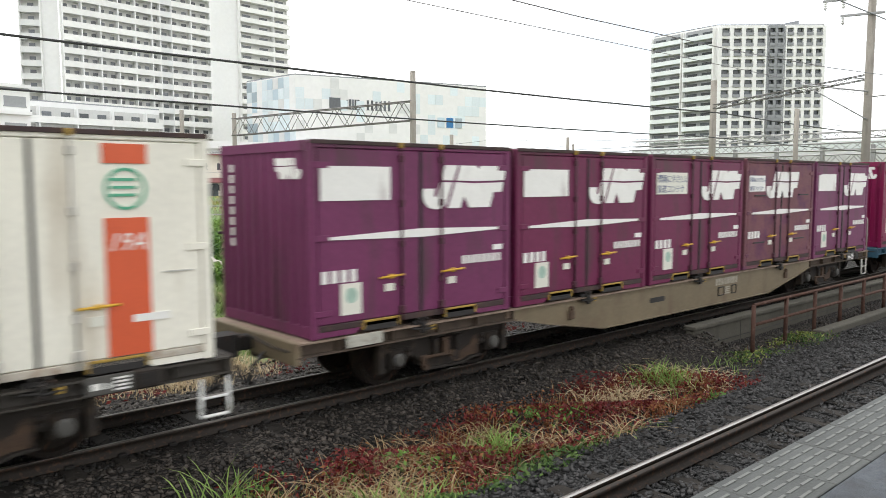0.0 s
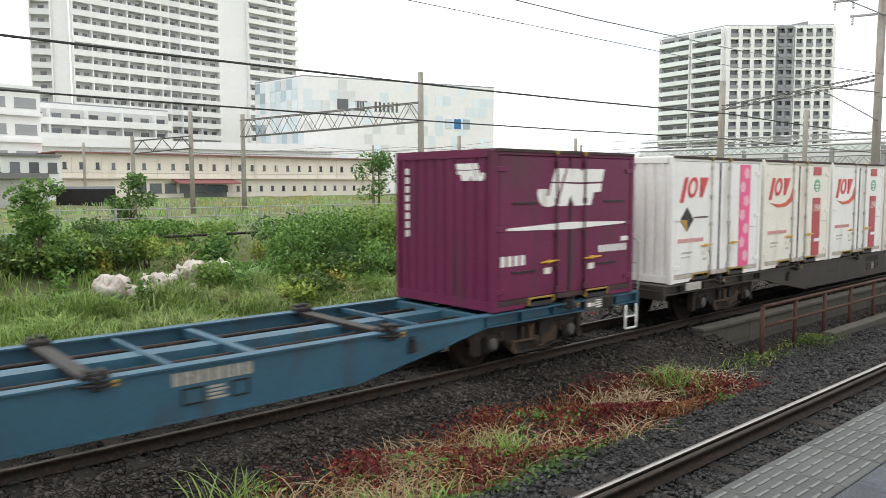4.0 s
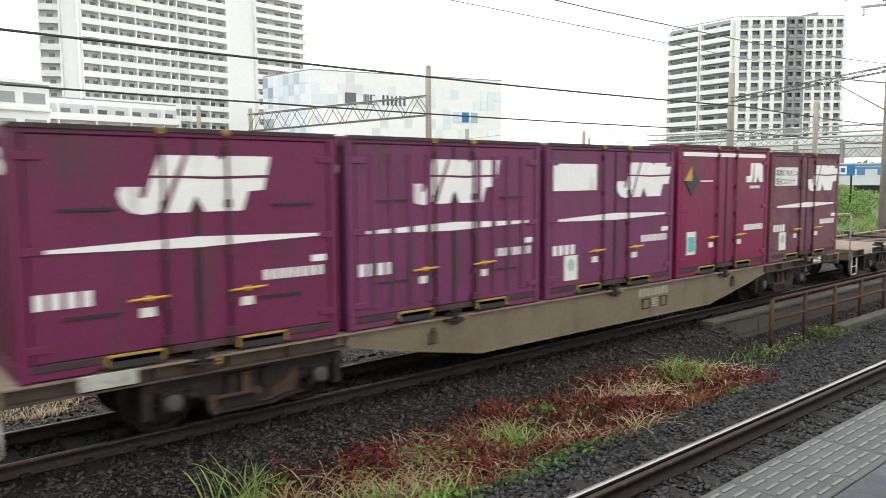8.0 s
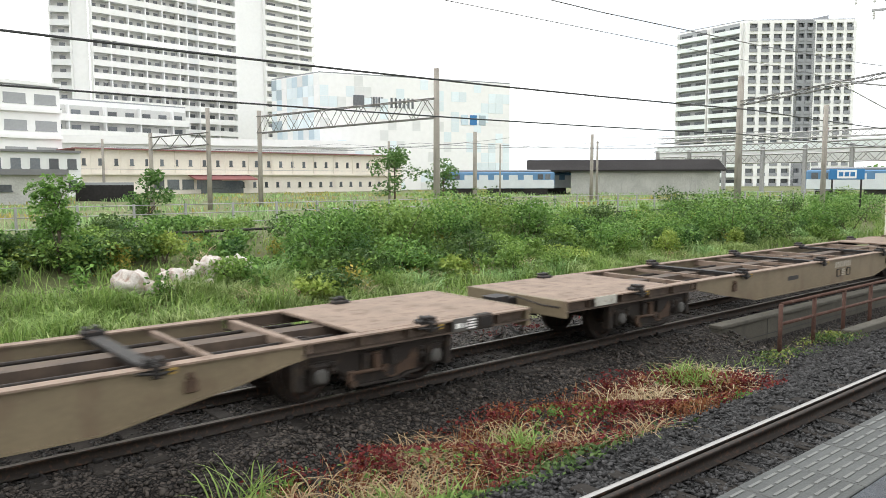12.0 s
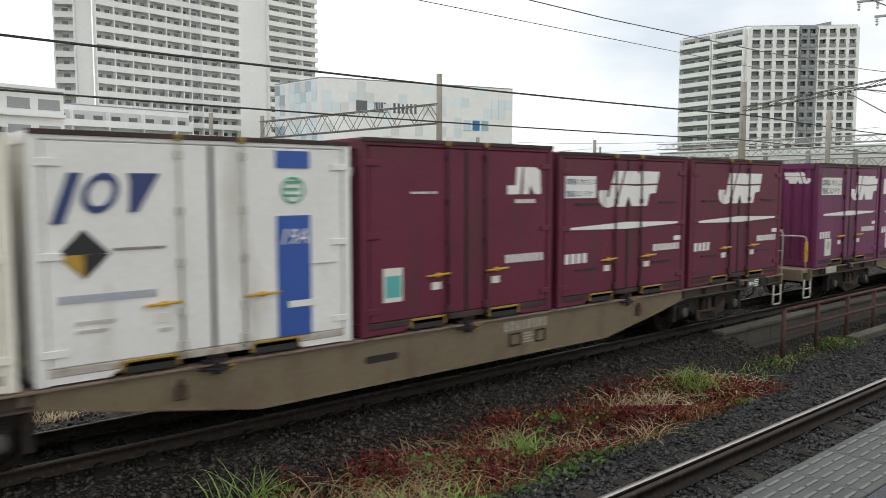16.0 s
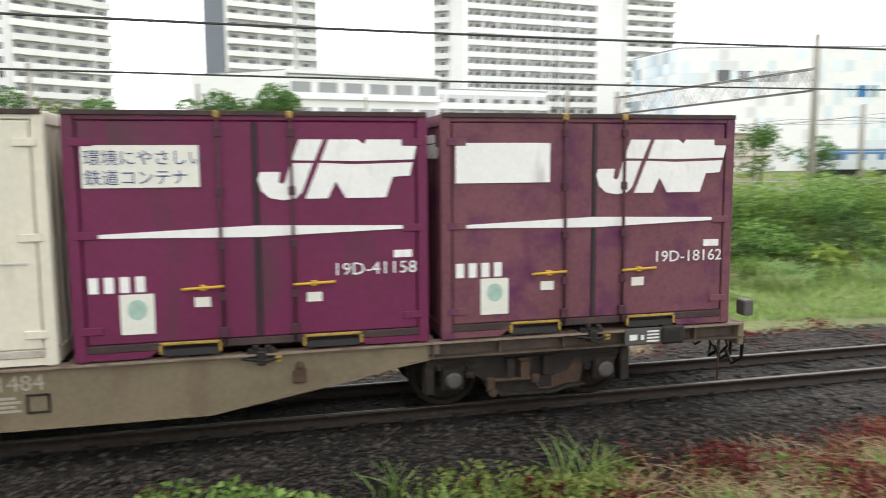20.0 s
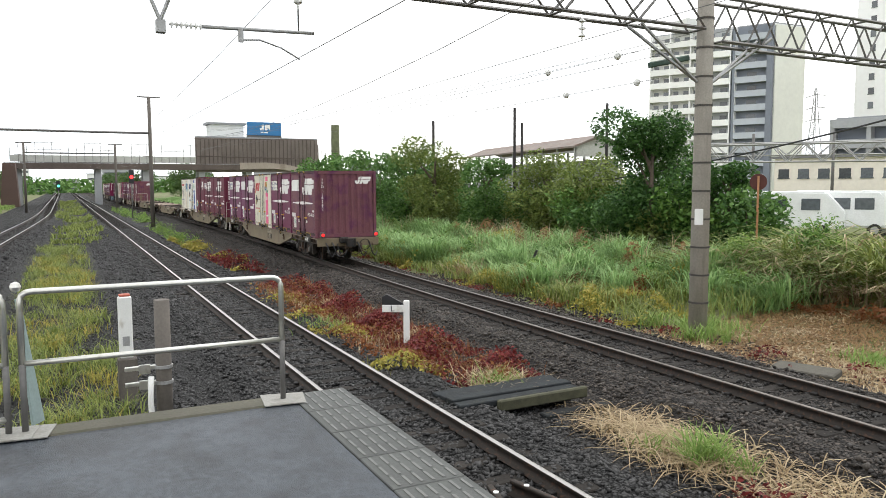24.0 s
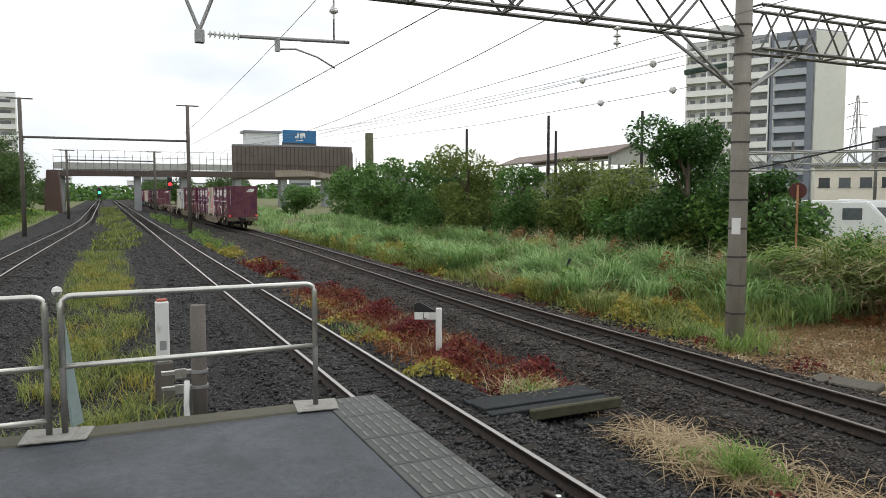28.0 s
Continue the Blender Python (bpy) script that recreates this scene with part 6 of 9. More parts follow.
# post and box beyond the platform end
stump = tagged(new("cable_post"), "grey concrete cable post with clamped conduit", "post")
stump.matrix_basis = pose(-10.0, 1.05, -0.45)
part("post", tubem([(0, 0, 0), (0, 0, 2.0)], 0.10, 14, 0.095), M["dark_pole"], stump)
for z in (0.95, 1.15):
    part("clamp", lathe(bmesh.new(), [(0.10, z - 0.02), (0.115, z - 0.02), (0.115, z + 0.02), (0.10, z + 0.02)], "z", sides=14), M["galv"], stump, "steel clamp")
    part("bracket", boxm(-0.03, 0.03, -0.46, -0.10, z - 0.025, z + 0.025, 0.006), M["steel"], stump, "bright steel bracket")
    part("bracket_plate", boxm(0.031, 0.05, -0.30, -0.16, z - 0.07, z + 0.05, 0.006), M["steel"], stump, "bright steel plate")
part("conduit", tubem(bent([(0.1, -0.16, 1.05), (0.12, -0.18, 0.7), (0.12, -0.14, 0.35), (0.1, -0.1, 0.1)], 0.1), 0.035, 8), M["white_post"], stump, "white conduit")
part("base", boxm(-0.16, 0.2, -0.22, 0.16, 0, 0.22, 0.03), M["galv"], stump)
wbox = tagged(new("cable_box"), "slim white cable box on a grey base", "cable box")
wbox.matrix_basis = pose(-12.6, 0.78, -0.45)
part("base", boxm(-0.11, 0.11, -0.13, 0.15, 0, 0.75, 0.02), M["dark_pole"], wbox, "dark grey base")
part("cabinet", boxm(-0.09, 0.09, -0.10, 0.10, 0.75, 1.72, 0.02), M["white_post"], wbox)
part("cap", boxm(-0.07, 0.07, -0.08, 0.08, 1.721, 1.755, 0.01), paint("orange_cap", (0.42, 0.10, 0.06), 0.6), wbox, "orange cap")
part("label_plate", boxm(0.0905, 0.094, -0.05, 0.05, 0.95, 1.10), M["galv"], wbox, "small grey label")

# culvert wall and pipe fence between the tracks
wall = tagged(part("culvert_wall", boxm(0, 26, 0, 0.2, 0, 0.72, 0.015), M["stained"], None, at=pose(14.15, 7.96, -0.80)), "dark stained concrete culvert wall between the tracks", "wall", kind="structure")
part("coping", boxm(-0.03, 26, -0.04, 0.24, 0.721, 0.80, 0.012), M["stained"], wall, "flat concrete coping")
for i in range(6):
    part("joint", boxm(2.0 + 4 * i, 2.015 + 4 * i, -0.004, 0.01, 0.02, 0.70), M["seal"], wall)
part("joint", boxm(0, 26, -0.004, 0.01, 0.36, 0.375), M["seal"], wall)
kerb = tagged(part("culvert_kerb", boxm(0, 24, 0, 0.26, 0, 0.34, 0.02), M["stained"], None, at=pose(16.95, 6.46, -0.58)), "low dark concrete kerb below the pipe fence", "kerb", kind="structure")
fence = tagged(new("pipe_fence"), "rusty two-rail pipe fence over a culvert", "fence")
fence.matrix_basis = pose(14.33, 6.8, -0.62)
for i in range(11):
    part("post", tubem([(1.46 * i, 0, 0), (1.46 * i, 0, 1.2)], 0.045, 8), M["rust_pipe"], fence)
for z in (0.80, 1.2):
    part("pipe_rail", tubem([(0, 0, z), (14.6, 0, z)], 0.035, 8), M["rust_pipe"], fence)

# signals
for x, y, h, col, lab in ((-85, 6.4, 3.9, (0.9, 0.02, 0.02), "red"), (-120, -0.6, 3.0, (0.05, 0.8, 0.35), "green")):
    sig = tagged(new("railway_signal"), f"dark railway signal on a post, showing {lab}", "signal")
    sig.matrix_basis = pose(x, y, -0.45)
    part("post", tubem([(0, 0, 0), (0, 0, h + 0.4)], 0.06, 8), M["dull_steel"], sig)
    part("head", boxm(0.06, 0.2, -0.25, 0.25, h - 0.2, h + 1.2, 0.05), M["black_mark"], sig)
    part("lamp", lathe(bmesh.new(), [(0.01, 0.23), (0.16, 0.22), (0.17, 0.201)], "x", (0, 0, h + 0.45), 12), glowing(lab + "_signal_glass", col, 6.0), sig, "lit " + lab + " lamp")


# ---- the town behind the yard ----
B = {
    "white": paint("white_facade", (0.88, 0.88, 0.87), 0.8, 0, 0.04, 0.08),
    "offwhite": paint("pale_grey_facade", (0.74, 0.75, 0.74), 0.8, 0, 0.05, 0.08),
    "parapet": paint("pale_balcony_parapet", (0.86, 0.86, 0.83), 0.8, 0, 0.05, 0.1, None, 0, 1, 0, 60, 0, 0.06),
    "aqua": paint("pale_green_glass_parapet", (0.78, 0.83, 0.82), 0.4, 0, 0.05, 0.1, None, 0, 1, 0, 60, 0, 0.06),
    "yellowed": paint("pale_yellow_facade", (0.80, 0.80, 0.72), 0.8, 0, 0.05, 0.08),
    "grey": paint("mid_grey_facade", (0.30, 0.31, 0.33), 0.7, 0, 0.06, 0.1),
    "bluegrey": paint("blue_grey_parapet", (0.46, 0.49, 0.53), 0.7, 0, 0.06, 0.1),
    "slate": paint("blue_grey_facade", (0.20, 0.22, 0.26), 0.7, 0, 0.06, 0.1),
    # Recess shade put into the grey; parking bands and piers share it plainly.
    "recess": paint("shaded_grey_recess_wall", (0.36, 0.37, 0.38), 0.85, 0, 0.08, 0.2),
    # Lighter tone: balcony shade put into the white towers' back walls.
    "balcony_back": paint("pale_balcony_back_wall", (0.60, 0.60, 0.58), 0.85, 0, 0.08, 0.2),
    "glass": paint("dark_window_glass", (0.085, 0.095, 0.105), 0.12, 0, 0.3, 0.3, None, 0, 1, 0, 60, 0, 0.6, 0.8),
    "brown_hall": paint("grey_brown_hall_wall", (0.22, 0.185, 0.165), 0.85, 0, 0.12, 0.4, (0.13, 0.10, 0.09), 0.3, 2),
    "van_white": paint("dusty_white_van_paint", (0.78, 0.79, 0.79), 0.4, 0, 0.08, 1.0),
    "ochre": paint("cream_render", (0.78, 0.725, 0.64), 0.85, 0, 0.06, 0.2, (0.60, 0.54, 0.46), 0.2, 3),
    "redroof": paint("dull_red_metal", (0.27, 0.10, 0.10), 0.7, 0, 0.1, 0.3),
    "steelroof": paint("grey_sheet_roof", (0.17, 0.17, 0.175), 0.6, 0, 0.1, 0.3),
    "brownroof": paint("dark_brown_shed_roof", (0.034, 0.032, 0.032), 0.95, 0, 0.2, 0.3, None, 0, 1, 0, 60, 0, 0, 0.1),
    "board": paint("weathered_grey_boards", (0.45, 0.45, 0.42), 0.85, 0, 0.2, 0.6),
    "panel_b": paint("milky_blue_panel", (0.76, 0.84, 0.87), 0.5, 0, 0.05, 0.2, None, 0, 1, 0, 60, 0, 0.08),
    "panel_a": paint("pale_blue_panel", (0.50, 0.60, 0.66), 0.5, 0, 0.05, 0.2, None, 0, 1, 0, 60, 0, 0.25),
    "loco_blue": paint("blue_loco_paint", (0.10, 0.22, 0.38), 0.45, 0, 0.08, 1.0),
    "loco_cream": paint("pale_loco_paint", (0.62, 0.66, 0.68), 0.45, 0, 0.08, 1.0),
    "sign_blue": paint("blue_sign", (0.03, 0.18, 0.42), 0.5, 0, 0.05, 0.5),
    "stair": paint("rust_brown_stair", (0.10, 0.060, 0.048), 0.7, 0, 0.1, 0.5),
}


def building(name, label, corners, z0, z1, mat, category="building", depth=14.0):
    """A closed block whose fronts run through the corners (left to right as seen from the tracks), with a real back."""
    root = tagged(new(name), label, category)
    pts = [Vector((x, y, 0)) for x, y in corners]
    root.matrix_basis = Matrix.Translation((pts[0].x, pts[0].y, z0))
    away = ((pts[0] + pts[-1]) / 2).normalized() * depth
    ring_ = pts + [pts[-1] + away, pts[0] + away]
    local = [(p.x - pts[0].x, p.y - pts[0].y) for p in ring_]
    part("wall", prism(bmesh.new(), local, "z", -1.5, z1 - z0), B[mat], root)
    part("roof", prism(bmesh.new(), local, "z", z1 - z0 + 0.004, z1 - z0 + 0.25), B["grey"], root)
    return root


def face(root, p, q, u0=0.0, u1=1.0):
    """The frame of a front from p to q: x along it, -y outwards; returns matrix in the thing's space, and the length."""
    o = root.matrix_basis.translation
    p, q = Vector((*p, 0)), Vector((*q, 0))
    a, b = p.lerp(q, u0), p.lerp(q, u1)
    d = b - a
    m = Matrix.Translation((a.x - o.x, a.y - o.y, 0)) @ Matrix.Rotation(math.atan2(d.y, d.x), 4, "Z")
    return m, d.length


PIECE = {}


def piece(key, make, mat):
    if key not in PIECE:
        PIECE[key] = finish(key[0], make(), mat)
    return PIECE[key]


def balconies(root, p, q, floors, fh, bays, u0=0.0, u1=1.0, mat="parapet", base=0.0, fin=2, wall="balcony_back", glass=0.5):
    """Storeys of long balconies with parapets, dark windows behind them and fins between the flats."""
    m, w = face(root, p, q, u0, u1)
    bw = w / bays
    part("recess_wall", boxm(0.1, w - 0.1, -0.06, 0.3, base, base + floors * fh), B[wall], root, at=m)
    for f in range(floors):
        z = base + f * fh
        part("balcony", piece(("balcony", round(w, 2), mat), lambda: box(boxm(0, w, -1.5, -0.061, -0.2, 0.02), 0, w, -1.5, -1.36, 0.021, 1.15), B[mat]), None, root, at=m @ Matrix.Translation((0, 0, z)))
        for b in range(bays):
            part("window", piece(("window", round(bw, 2), glass), lambda: boxm(bw * (0.5 - glass / 2), bw * (0.5 + glass / 2), -0.12, -0.062, 0.25, 2.15), B["glass"]), None, root, at=m @ Matrix.Translation((b * bw, 0, z)))
    for b in range(0, bays + 1, fin):
        part("fin", piece(("fin", floors, fh), lambda: boxm(-0.13, 0.13, -1.42, -0.07, 0, floors * fh), B["white"]), None, root, at=m @ Matrix.Translation((b * bw, 0, base)))


def grid_front(root, p, q, floors, fh, bays, u0=0.0, u1=1.0, frame_mat="white", base=0.0, box_mat="grey"):
    """A framed front: deep square cells, each with a dark window and a small balcony box."""
    m, w = face(root, p, q, u0, u1)
    bw = w / bays
    # The shade deep in the cells is painted into this grey wall.
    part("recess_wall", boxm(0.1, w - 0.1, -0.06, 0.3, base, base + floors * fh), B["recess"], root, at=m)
    for b in range(bays + 1):
        part("pillar", piece(("pillar", floors, fh, round(bw, 1)), lambda: boxm(-bw * 0.17, bw * 0.17, -1.2, -0.061, 0, floors * fh), B[frame_mat]), None, root, at=m @ Matrix.Translation((b * bw, 0, base)))
    for f in range(floors + 1):
        part("spandrel", piece(("spandrel", round(w, 1)), lambda: boxm(0, w, -1.18, -0.061, -0.42, 0.42), B[frame_mat]), None, root, at=m @ Matrix.Translation((0, 0, base + f * fh)))
    for f in range(floors):
        for b in range(bays):
            at = m @ Matrix.Translation((b * bw, 0, base + f * fh))
            part("window", piece(("cell_window", round(bw, 2)), lambda: boxm(bw * 0.18, bw * 0.82, -0.12, -0.062, 0.5, fh - 0.45), B["glass"]), None, root, at=at)
            part("balcony_box", piece(("balcony_box", round(bw, 2), box_mat), lambda: boxm(bw * 0.18, bw * 0.82, -1.45, -1.30, 0.43, 1.35), B[box_mat]), None, root, at=at)


def window_rows(root, p, q, rows, cols, z0, dz, size, inset=0.05, u0=0.0, u1=1.0, mat="glass"):
    m, w = face(root, p, q, u0, u1)
    step = w / cols
    for r in range(rows):
        for c in range(cols):
            part("window", piece(("small_window", size), lambda: box(boxm(-size[0] / 2, size[0] / 2, -0.05, 0.1, 0, size[1]), -size[0] / 2 - 0.08, size[0] / 2 + 0.08, -0.12, 0.1, -0.12, -0.001), B[mat]), None, root, at=m @ Matrix.Translation(((c + 0.5) * step, 0, z0 + r * dz)))


# the tall slab beside the store
tl, tr = polar(-15.5, 196), polar(-25.0, 214)
slab_block = building("apartment_tower", "tall white apartment slab with long balconies", [tl, tr], 0, 81, "white")
balconies(slab_block, tl, tr, 27, 3.0, 11, 0.0, 0.62, fin=2)
balconies(slab_block, tl, tr, 27, 3.0, 1, 0.62, 0.70, "offwhite", fin=1)
balconies(slab_block, tl, tr, 27, 3.0, 4, 0.70, 0.99, fin=2)
sl, sr = polar(-13.2, 200), polar(-15.4, 198)
stair_wing = building("apartment_tower", "narrow stepped white stair wing of the apartment slab", [sl, sr], 0, 81, "white", depth=8)
balconies(stair_wing, sl, sr, 27, 3.0, 1, 0.0, 0.55, "offwhite", fin=1, glass=0.3)
rl, rm, rr = polar(-25.05, 232), polar(-27.0, 236), polar(-30.5, 246)
rear_block = building("apartment_tower", "tall white apartment tower behind the store", [rl, rm, rr], 0, 78, "white")
balconies(rear_block, rm, rr, 26, 3.0, 3, 0.0, 1.0)
# lower wing in front
wl_, wr_ = polar(-11.5, 165), polar(-21.5, 178)
wing = building("apartment_block", "low white apartment wing with balconies", [wl_, wr_], 0, 19.0, "white", depth=12)
balconies(wing, wl_, wr_, 6, 3.0, 9, 0.0, 1.0)

# the towers further along
for label, azs, ds, floors, bays, mat, dark in (
        ("tall white apartment tower with a dark blue-grey flank", (3.35, 1.95, -4.4), (205, 198, 206), 27, 4, "parapet", True),
        ("tall white apartment tower with long balconies", (16.7, 15.6, 9.55), (190, 188, 196), 26, 5, "parapet", False),
        ("tall white apartment tower with stacked balconies", (24.5, 23.6, 18.1), (200, 198, 205), 27, 4, "parapet", False),
        ("tall white apartment tower with grey stair strip", (28.55, 26.4, 25.3), (206, 200, 200), 27, 2, "parapet", True),
        ("stepped white apartment tower with balconies", (34.9, 33.0, 29.95), (188, 184, 190), 17, 3, "parapet", False)):
    pa, pb, pc = (polar(a, d) for a, d in zip(azs, ds))
    tower = building("apartment_tower", label, [pa, pb, pc], 0, floors * 3.0 + 0.5, "white", depth=16)
    if dark:
        if azs[0] > 20:
            balconies(tower, pa, pb, floors, 3.0, 2, 0.0, 1.0)
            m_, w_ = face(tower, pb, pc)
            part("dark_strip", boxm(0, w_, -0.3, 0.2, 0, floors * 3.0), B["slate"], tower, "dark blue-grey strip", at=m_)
        else:
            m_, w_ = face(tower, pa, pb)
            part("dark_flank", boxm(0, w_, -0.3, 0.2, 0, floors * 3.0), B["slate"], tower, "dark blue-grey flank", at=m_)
            balconies(tower, pb, pc, floors, 3.0, bays, 0.0, 0.72)
            balconies(tower, pb, pc, floors, 3.0, 1, 0.76, 1.0, "offwhite", fin=1, glass=0.3)
    else:
        balconies(tower, pb, pc, floors, 3.0, bays, 0.0, 1.0, mat)
        window_rows(tower, pa, pb, floors, 1, 1.0, 3.0, (1.2, 1.3))

# tower by the goods line, seen past the pole
pa, pb, pc, pd = polar(47.95, 188), polar(42.4, 183), polar(39.85, 181), polar(38.0, 188)
tower = building("apartment_tower", "grey and white apartment tower with a pale yellow flank", [pa, pb, pc, pd], 0, 37.6, "offwhite", depth=14)
balconies(tower, pa, pb, 12, 3.05, 5, 0.0, 0.62, "parapet", 1.0)
m_, w_ = face(tower, pa, pb, 0.62, 1.0)
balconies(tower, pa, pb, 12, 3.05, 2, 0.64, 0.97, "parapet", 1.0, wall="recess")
part("dark_strip", boxm(0, 0.9, -0.5, 0.2, 0, 37.3), B["slate"], tower, "dark strip", at=m_ @ Matrix.Translation((w_ - 0.9, 0, 0)))
balconies(tower, pb, pc, 12, 3.05, 1, 0.06, 0.86, "bluegrey", 1.0, wall="slate", glass=0.3, fin=9)
m_, w_ = face(tower, pb, pc)
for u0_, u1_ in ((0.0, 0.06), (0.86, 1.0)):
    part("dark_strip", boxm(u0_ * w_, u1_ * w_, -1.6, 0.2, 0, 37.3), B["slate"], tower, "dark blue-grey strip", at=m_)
m_, w_ = face(tower, pc, pd)
part("yellow_flank", boxm(0, w_, -0.3, 0.2, 0, 37.3), B["yellowed"], tower, "pale yellow flank", at=m_)
window_rows(tower, pc, pd, 12, 1, 2.0, 3.05, (0.9, 1.4), u0=0.75, u1=1.0)
part("roof_room", boxm(4, 9, 2, 8, 37.86, 40.5), B["offwhite"], tower)

# the squared tower on the other side
qa, qb, qc = polar(-57.35, 264), polar(-61.6, 250), polar(-68.35, 262)
squared = building("apartment_tower", "white apartment tower with pale green balconies and a framed front", [qa, qb, qc], 0, 51.0, "white", depth=22)
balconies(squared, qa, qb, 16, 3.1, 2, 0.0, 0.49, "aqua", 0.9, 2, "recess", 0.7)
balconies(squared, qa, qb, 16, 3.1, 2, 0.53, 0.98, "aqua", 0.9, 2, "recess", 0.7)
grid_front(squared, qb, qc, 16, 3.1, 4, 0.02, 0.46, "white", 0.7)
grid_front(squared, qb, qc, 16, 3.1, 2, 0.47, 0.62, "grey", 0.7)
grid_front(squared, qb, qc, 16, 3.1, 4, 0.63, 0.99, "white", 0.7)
part("roof_screen", prism(bmesh.new(), [(0, 0), (9, 0), (9, 3.6), (4, 2.6)], "y", 0, 6), B["grey"], squared, "grey roof screen", at=face(squared, qb, qc)[0] @ Matrix.Translation((17, 3.0, 49.3)))

# the white store
wa, wb, wc = polar(-27.55, 172), polar(-31.0, 158), polar(-45.2, 176)
store = building("department_store", "large white panelled store with a blue-grey chequered flank", [wa, wb, wc], 0, 25.0, "white", depth=40)
m_, w_ = face(store, wa, wb)
for r in range(11):
    for c in range(9):
        pm = ("panel_a", "panel_b", "white", "panel_b", "panel_a", "offwhite")[(r * 7 + c * 5 + (r * c * c) % 5) % 6]
        part("panel", piece(("panel", pm, round(w_, 1)), lambda: boxm(0.03, w_ / 9 - 0.03, -0.09, 0.0, 0.03, 2.19), B[pm]), None, store, at=m_ @ Matrix.Translation((c * w_ / 9, 0, 0.4 + r * 2.22)))
m_, w_ = face(store, wb, wc)
for r in range(11):
    for c in range(24):
        k = (r * 5 + c * 7 + (r * c) % 7 + (c * c) % 3) % 9
        if k in (0, 3, 4) or (c > 17 and k in (5, 7)):
            pm = ("panel_b", "offwhite")[k % 2] if c < 18 else "panel_b"
            part("panel", piece(("panel_front", pm), lambda: boxm(0.03, w_ / 24 - 0.03, -0.07, 0.0, 0.03, 2.17), B[pm]), None, store, at=m_ @ Matrix.Translation((c * w_ / 24, 0, 0.4 + r * 2.22)))
part("dark_window", boxm(7.2, 9.6, -0.15, 0.05, 18.6, 20.8), B["glass"], store, "dark window", at=m_)
window_rows(store, wb, wc, 1, 5, 18.6, 3, (0.5, 2.0), u0=0.24, u1=0.31)
window_rows(store, wb, wc, 1, 6, 18.6, 3, (0.5, 2.0), u0=0.34, u1=0.47)
for u, mt in ((0.72, "panel_a"), (0.77, "sign_blue"), (0.82, "panel_a")):
    part("pictogram", boxm(u * w_, u * w_ + 1.7, -0.16, 0.0, 15.4, 17.6), B[mt], store, "square blue picture panel", at=m_)

# the long cream depot
dl, dr = (29.0, 114.0), (86.0, 114.0)
depot = building("depot_building", "long cream two-storey depot with small windows", [dl, dr], 0.8, 7.5, "ochre", depth=12)
part("eave_board", boxm(-0.5, 57.5, -0.9, 13, 6.71, 6.84), B["redroof"], depot, "dull red eaves")
part("ledge", boxm(0, 57, -0.8, -0.001, 3.1, 3.35), B["ochre"], depot)
window_rows(depot, dl, dr, 1, 26, 4.5, 3, (0.5, 0.9))
window_rows(depot, dl, dr, 1, 16, 1.2, 3, (0.5, 0.8), u0=0.42, u1=1.0)
window_rows(depot, dl, dr, 1, 5, 1.0, 3, (1.8, 1.4), u0=0.18, u1=0.38)
part("canopy", prism(bmesh.new(), [(-3.2, 2.3), (0, 3.0), (0, 3.15), (-3.2, 2.5)], "x", 16, 26), B["redroof"], depot, "dull red canopy")
part("bay_opening", boxm(18, 25, -0.1, 0.1, -0.4, 2.2), B["glass"], depot, "dark loading bay")
for i in range(14):
    part("drainpipe", boxm(4 * i + 2, 4 * i + 2.12, -0.14, -0.001, 3.4, 6.7), B["ochre"], depot)
part("ledge_rail", tubem([(0, -0.75, 3.9), (57, -0.75, 3.9)], 0.03, 4), M["galv"], depot)

# elevated deck, office block and sheds
ea, eb = polar(-8, 150), polar(-33, 158)
deck = building("elevated_railway", "pale elevated railway deck behind the depot", [ea, eb], 6.5, 10.2, "offwhite", "viaduct", 10)
part("parapet", boxm(0, 68, -0.6, -0.2, 3.2, 4.6), B["white"], deck, at=face(deck, ea, eb)[0])
for i in range(8):
    xx, yy = Vector((*ea, 0)).lerp(Vector((*eb, 0)), (i + 0.5) / 8)[:2]
    tagged(part("viaduct_pier", boxm(-0.8, 0.8, -0.8, 0.8, 0, 6.0), B["offwhite"], None, at=pose(xx + 1, yy + 3, 0.5)), "square concrete viaduct pier", "pier", "viaduct piers")
oa, ob_ = polar(-2.3, 118), polar(-13.5, 126)
office = building("office_block", "white office block with wide window bands", [oa, ob_], 0.5, 16.5, "white", depth=14)
window_rows(office, oa, ob_, 4, 6, 2.2, 3.8, (3.0, 1.4), mat="recess")
for r in range(5):
    m_, w_ = face(office, oa, ob_)
    part("floor_band", boxm(0, w_, -0.6, -0.051, 1.0 + 3.8 * r, 1.5 + 3.8 * r), B["white"], office, at=m_)
oc, od = polar(4.5, 150), polar(-2.2, 138)
annexe = building("office_block", "white flat-roofed annexe beside the office block", [oc, od], 0.5, 19.5, "white", depth=14)
ga, gb = polar(-3.4, 70), polar(-13.8, 74)
shed = building("grey_shed", "grey block-walled shed with a dark roof edge", [ga, gb], 0.9, 3.5, "board", "shed", 6)
part("roof_edge", boxm(-0.4, 13.5, -0.5, 6.3, 2.61, 3.1), B["steelroof"], shed, "dark sheet roof", at=face(shed, ga, gb)[0])
window_rows(shed, ga, gb, 1, 4, 1.3, 3, (1.0, 0.5))
ha, hb = polar(-14.2, 80), polar(-17.9, 78)
hut = building("sloped_hut", "dark brown hut with a sloping roof", [ha, hb], 0.9, 2.6, "brownroof", "hut", 4)
ia, ib = polar(-9.0, 100), polar(-14.6, 104)
house = building("staff_house", "pale grey staff house with windows", [ia, ib], 0.9, 6.4, "offwhite", depth=8)
